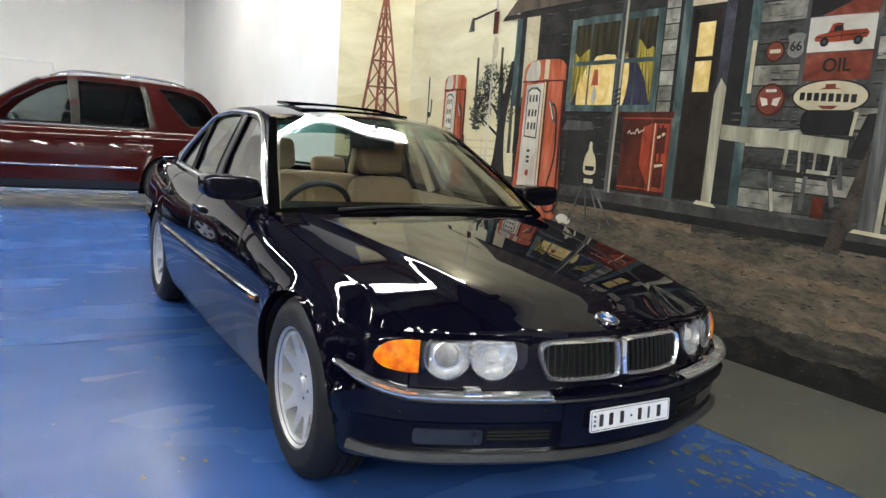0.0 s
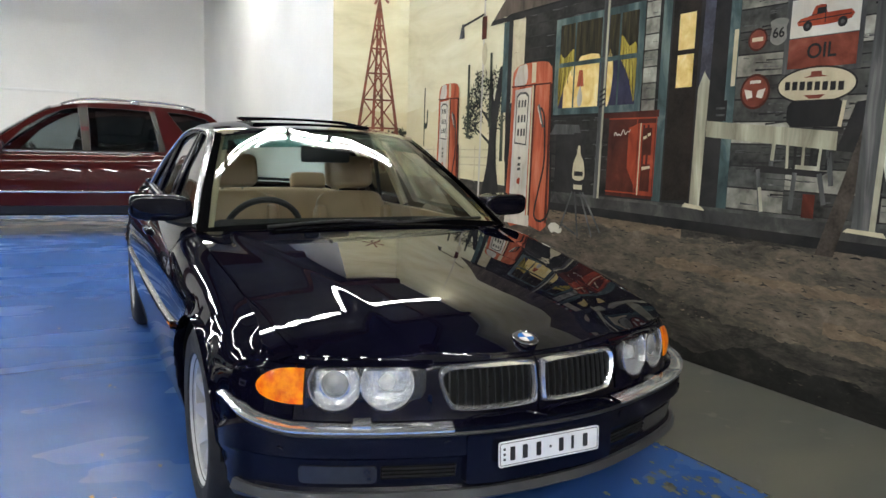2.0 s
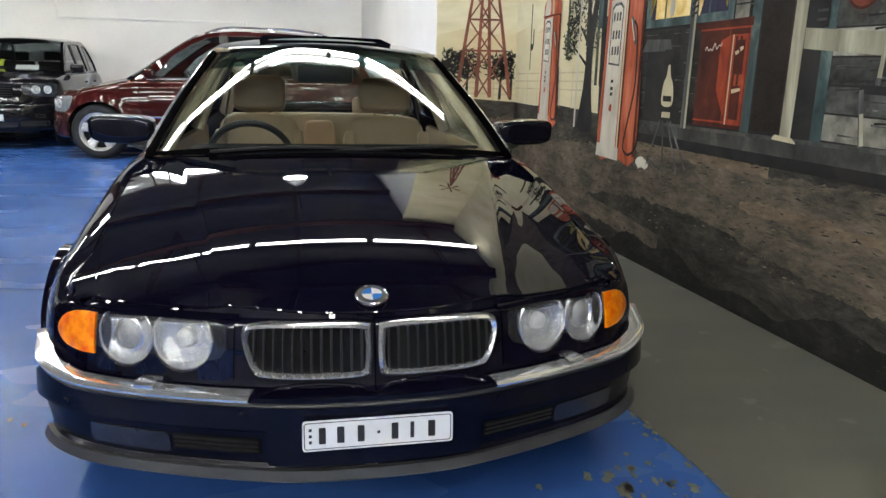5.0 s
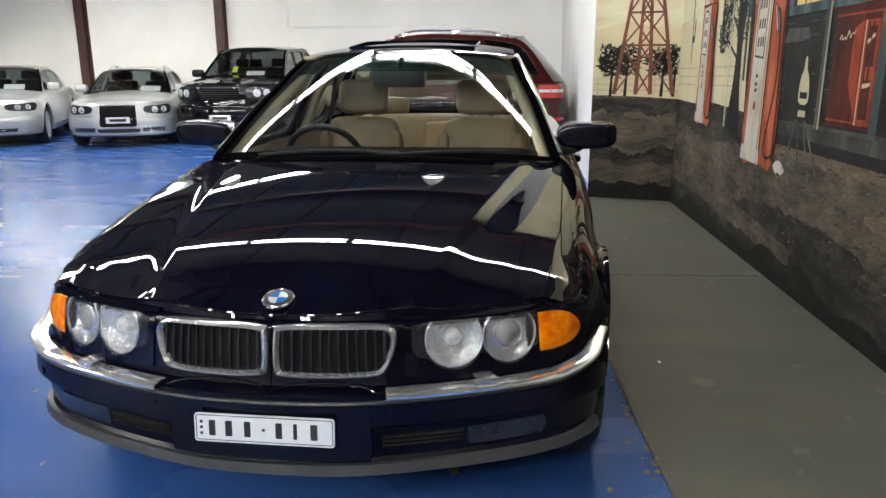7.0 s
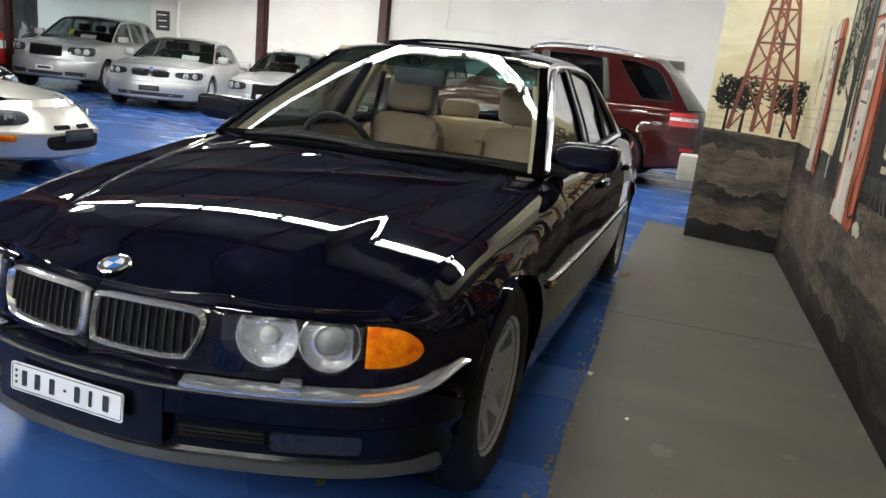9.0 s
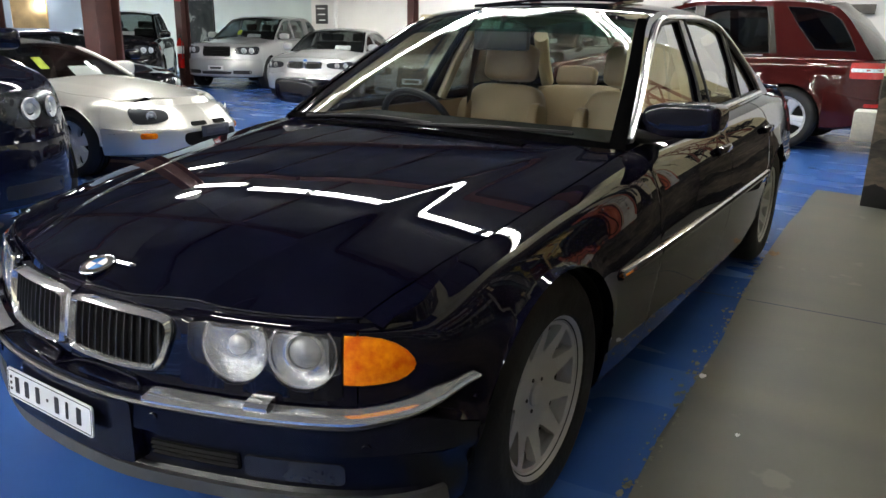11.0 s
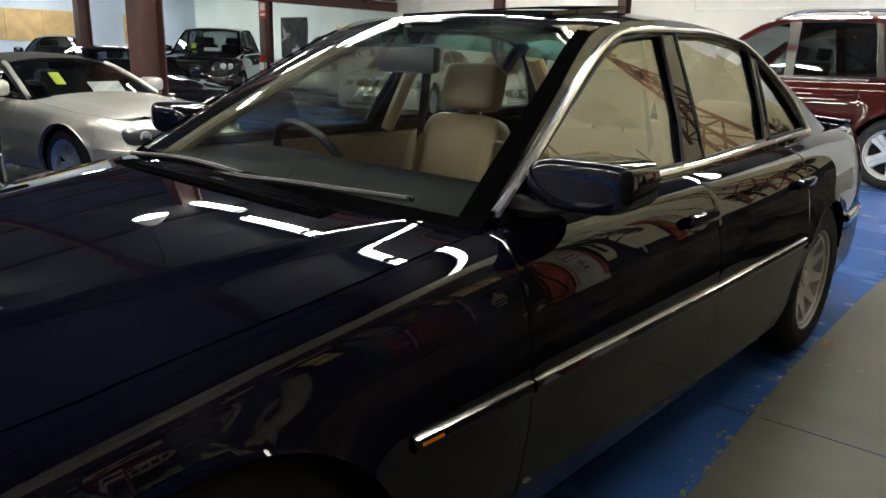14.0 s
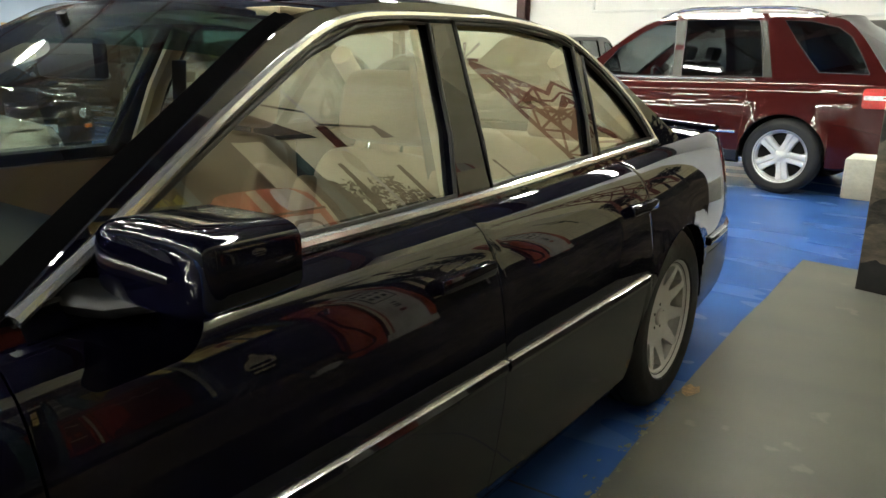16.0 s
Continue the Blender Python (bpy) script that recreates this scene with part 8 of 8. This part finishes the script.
# fire extinguisher and its sign on the steel column
ext = thing("fire_extinguisher", "red fire extinguisher with a white label, hung on a steel column", "fire extinguisher", pose(-13.27, 8.22, 0.42))
part("cylinder", Geo().turn([(0.001, 0.0), (0.070, 0.0), (0.078, 0.02), (0.080, 0.30), (0.080, 0.52), (0.070, 0.60), (0.030, 0.645), (0.026, 0.68), (0.001, 0.68)], 24), EXT_RED, ext)
part("label", Geo().turn([(0.0812, 0.33), (0.0812, 0.50)], 24), PAPER, ext, "white paper label")
part("valve", Geo().box((0, 0, 0.70), (0.05, 0.05, 0.05), 0.008).box((0.03, 0, 0.745), (0.13, 0.025, 0.02), 0.005), TRIM, ext)
part("hose", Geo().tube(spline([(0.03, -0.02, 0.70), (0.10, -0.03, 0.66), (0.11, -0.03, 0.45), (0.09, -0.02, 0.22)], 5), 0.012, 8), TRIM, ext)
sign = thing("extinguisher_sign", "red and white sign above the fire extinguisher", "sign", pose(-13.28, 8.262, 2.10, 90, 0, 0))
part("plate", Geo().box((0, 0, 0), (0.24, 0.36, 0.004), 0.001), SIGN_RED, sign)
part("white_field", Geo().box((0, 0.07, 0.003), (0.19, 0.15, 0.003)), PAPER, sign)
part("bar", Geo().box((0, -0.10, 0.003), (0.18, 0.04, 0.003)), PAPER, sign)

# price board, pipe and trunking on the back wall
board = thing("price_board", "black board with three rows of white bars on the back wall", "sign", pose(-12.80, YB - 0.012, 1.78, 90, 0, 0))
part("board", Geo().box((0, 0, 0), (0.44, 0.50, 0.02), 0.004), SIGN_BLACK, board)
for k in range(3):
    part("bar", Geo().box((-0.02 + 0.02 * k, 0.15 - 0.15 * k, 0.012), (0.30 - 0.03 * k, 0.026, 0.003)), PAPER, board)
pipe = thing("down_pipe", "white down pipe on the back wall", "pipe", pose(-12.26, YB - 0.065, 0))
part("pipe", Geo().tube([(0, 0, 0.0), (0, 0, 3.2)], 0.055, 14), BATTEN, pipe)
for z in (0.6, 1.8, 2.8):
    part("bracket", Geo().box((0, 0.03, z), (0.15, 0.06, 0.03), 0.004), BATTEN, pipe)
trunk = thing("cable_trunking", "white cable trunking along the back wall", "trunking", pose(0, YB, 0))
part("upright", Geo().box((-4.76, -0.02, 3.4), (0.05, 0.04, 2.4), 0.004), BATTEN, trunk)
part("run", Geo().box((-2.96, -0.02, 2.22), (3.65, 0.04, 0.05), 0.004), BATTEN, trunk)
part("drop", Geo().box((-1.11, -0.02, 2.14), (0.05, 0.04, 0.20), 0.004), BATTEN, trunk)
part("run", Geo().box((-0.30, -0.02, 2.06), (1.60, 0.04, 0.05), 0.004), BATTEN, trunk)
box = thing("meter_box", "long dark grey metal box on the back wall", "box", pose(0.06, YB - 0.07, 1.88))
part("body", Geo().box((0, 0, 0), (0.94, 0.14, 0.17), 0.008), GREY_BOX, box)
part("lid", Geo().box((0, -0.075, 0), (0.90, 0.012, 0.14), 0.003), GREY_BOX, box)

# dark poster, plywood boards and a lit round lamp in the second bay
poster = thing("wall_poster", "dark framed poster on the pale green wall", "poster", pose(-17.94, YB - 0.015, 1.54, 90, 0, 0))
part("sheet", Geo().box((0, 0, 0), (1.30, 1.28, 0.02), 0.004), brushed("poster_print", [(0.35, (0.012, 0.016, 0.018)), (0.55, (0.03, 0.035, 0.035)), (0.62, (0.22, 0.24, 0.23)), (0.7, (0.03, 0.03, 0.035))], (1.6, 1.6, 1.6)), poster)
for x, y, w, h in ((0, 0.655, 1.36, 0.03), (0, -0.655, 1.36, 0.03), (0.665, 0, 0.03, 1.28), (-0.665, 0, 0.03, 1.28)):
    part("frame_bar", Geo().box((x, y, 0.005), (w, h, 0.035), 0.004), SIGN_BLACK, poster)
for y0, y1 in ((5.1, 8.4), (9.9, 11.1)):
    bd = thing("plywood_board", "plain plywood board fixed to the pale blue wall", "board", pose(-23.985, (y0 + y1) / 2, 1.73), "plywood boards")
    part("sheet", Geo().box((0, 0, 0), (0.03, y1 - y0, 0.96), 0.003), PLY, bd)
    n = 3 if y1 - y0 > 2 else 1
    for k in range(n + 1):
        part("batten", Geo().box((0.02, (k / n - 0.5) * (y1 - y0 - 0.06), 0), (0.02, 0.05, 0.94), 0.003), PLY, bd)
bulb = thing("wall_lamp", "lit round bulkhead lamp on the far wall", "lamp", pose(-23.96, 10.85, 2.03))
part("globe", Geo().turn([(0.001, 0.13), (0.07, 0.115), (0.12, 0.06), (0.13, 0.0)], 20, pose(0, 0, 0, 0, 90, 0)), TUBE, bulb, "glowing white globe")
part("base_ring", Geo().turn([(0.13, 0.0), (0.15, 0.01), (0.15, -0.03)], 20, pose(0, 0, 0, 0, 90, 0)), BATTEN, bulb)

# round high-bay lamp over the bonnet
bay = thing("pendant_lamp", "round pendant lamp with a bright disc, hung from the roof", "lamp", pose(-4.8, 0.85, 3.2))
part("shade", Geo().turn([(0.05, 0.26), (0.09, 0.22), (0.17, 0.06), (0.19, 0.0), (0.18, 0.0), (0.10, 0.15), (0.02, 0.18)], 24), BATTEN, bay)
part("lamp_disc", Geo().turn([(0.001, 0.012), (0.12, 0.014), (0.165, 0.022)], 24), TUBE, bay, "glowing white disc")
part("cord", Geo().tube([(0, 0, 0.25), (0, 0, 1.38)], 0.008, 6), TRIM, bay)

for x, y, z in ((-0.3, 4.6, 3.6), (-4.1, 5.9, 3.5)):
    copy_thing(bay, pose(x, y, z - 0.3))

# pale plaster ledge at the foot of the return wall
solid("ledge", Geo().box((1.21, 3.82, 0.627), (0.22, 0.32, 0.235), 0.012), surface("worn_plaster", (0.50, 0.49, 0.43), 0.85, var=0.2, scale=5, bump=0.25), "pale plaster ledge at the end of the return wall", "ledge", kind="structure")

# floor joint, worn paint along the edge of the blue, scraps
rnd = random.Random(5)
row_a = [(-23.9 + 0.5 * k, 0.60 + 0.067 * (-23.9 + 0.5 * k) + 0.010 * math.sin(k * 1.7)) for k in range(53)]
solid("floor_joint", Geo().grid([[(x, y - 0.005, 0.0012 if x < 0.8 else 0.0062), (x, y + 0.005, 0.0012 if x < 0.8 else 0.0062)] for x, y in row_a], flip=True), JOINT, "dark saw-cut joint across the blue floor", "floor", kind="structure")


def flake(g, x, y, r, z=0.0065):
    n = 11
    ring = []
    for k in range(n):
        q = r * (0.45 + 0.75 * rnd.random())
        a = 2 * math.pi * k / n
        ring.append((x + 0.7 * q * math.cos(a), y + 1.3 * q * math.sin(a), z))
    g.add(ring, [tuple(range(n))])


worn = Geo()
for k in range(320):
    y = rnd.uniform(-3.6, 1.6)
    x = 1.13 - 0.055 * max(0, y + 2.5) - abs(rnd.gauss(0, 0.035)) + 0.012
    flake(worn, x, y, rnd.choice((0.004, 0.006, 0.009, 0.016)), 0.0014 if x < 1.09 - 0.055 * max(0, y + 2.5) else 0.0066)
for k in range(90):
    flake(worn, rnd.gauss(0.86, 0.13), rnd.gauss(-2.12, 0.16), rnd.choice((0.006, 0.010, 0.016, 0.026)), 0.0014)
for k in range(60):
    flake(worn, rnd.uniform(-3.2, 0.7), rnd.uniform(-3.0, 1.5), rnd.choice((0.004, 0.006, 0.010, 0.014)), 0.0014)
solid("worn_paint", worn, WORN, "pale chips where the floor paint has worn through", "floor", kind="stuff")
for x, y, s, nm, mat, lab in ((1.03, -0.37, 0.014, "paper_scrap", PAPER, "small white scrap of paper on the grey floor"), (1.24, -0.75, 0.008, "paper_scrap", PAPER, "small white scrap of paper on the grey floor"), (0.95, 1.62, 0.035, "dry_leaf", DRY_LEAF, "small dry brown leaf on the floor"), (-1.14, -1.27, 0.009, "dry_leaf", DRY_LEAF, "small dry brown leaf on the floor")):
    g = Geo().grid([[(x + s * (u - 1) * (1 - abs(v - 1) * 0.5), y + s * 1.5 * (v - 1), 0.0075 + 0.25 * s * abs(u - 1)) for u in range(3)] for v in range(3)], flip=True)
    solid(nm, g, mat, lab, "litter")
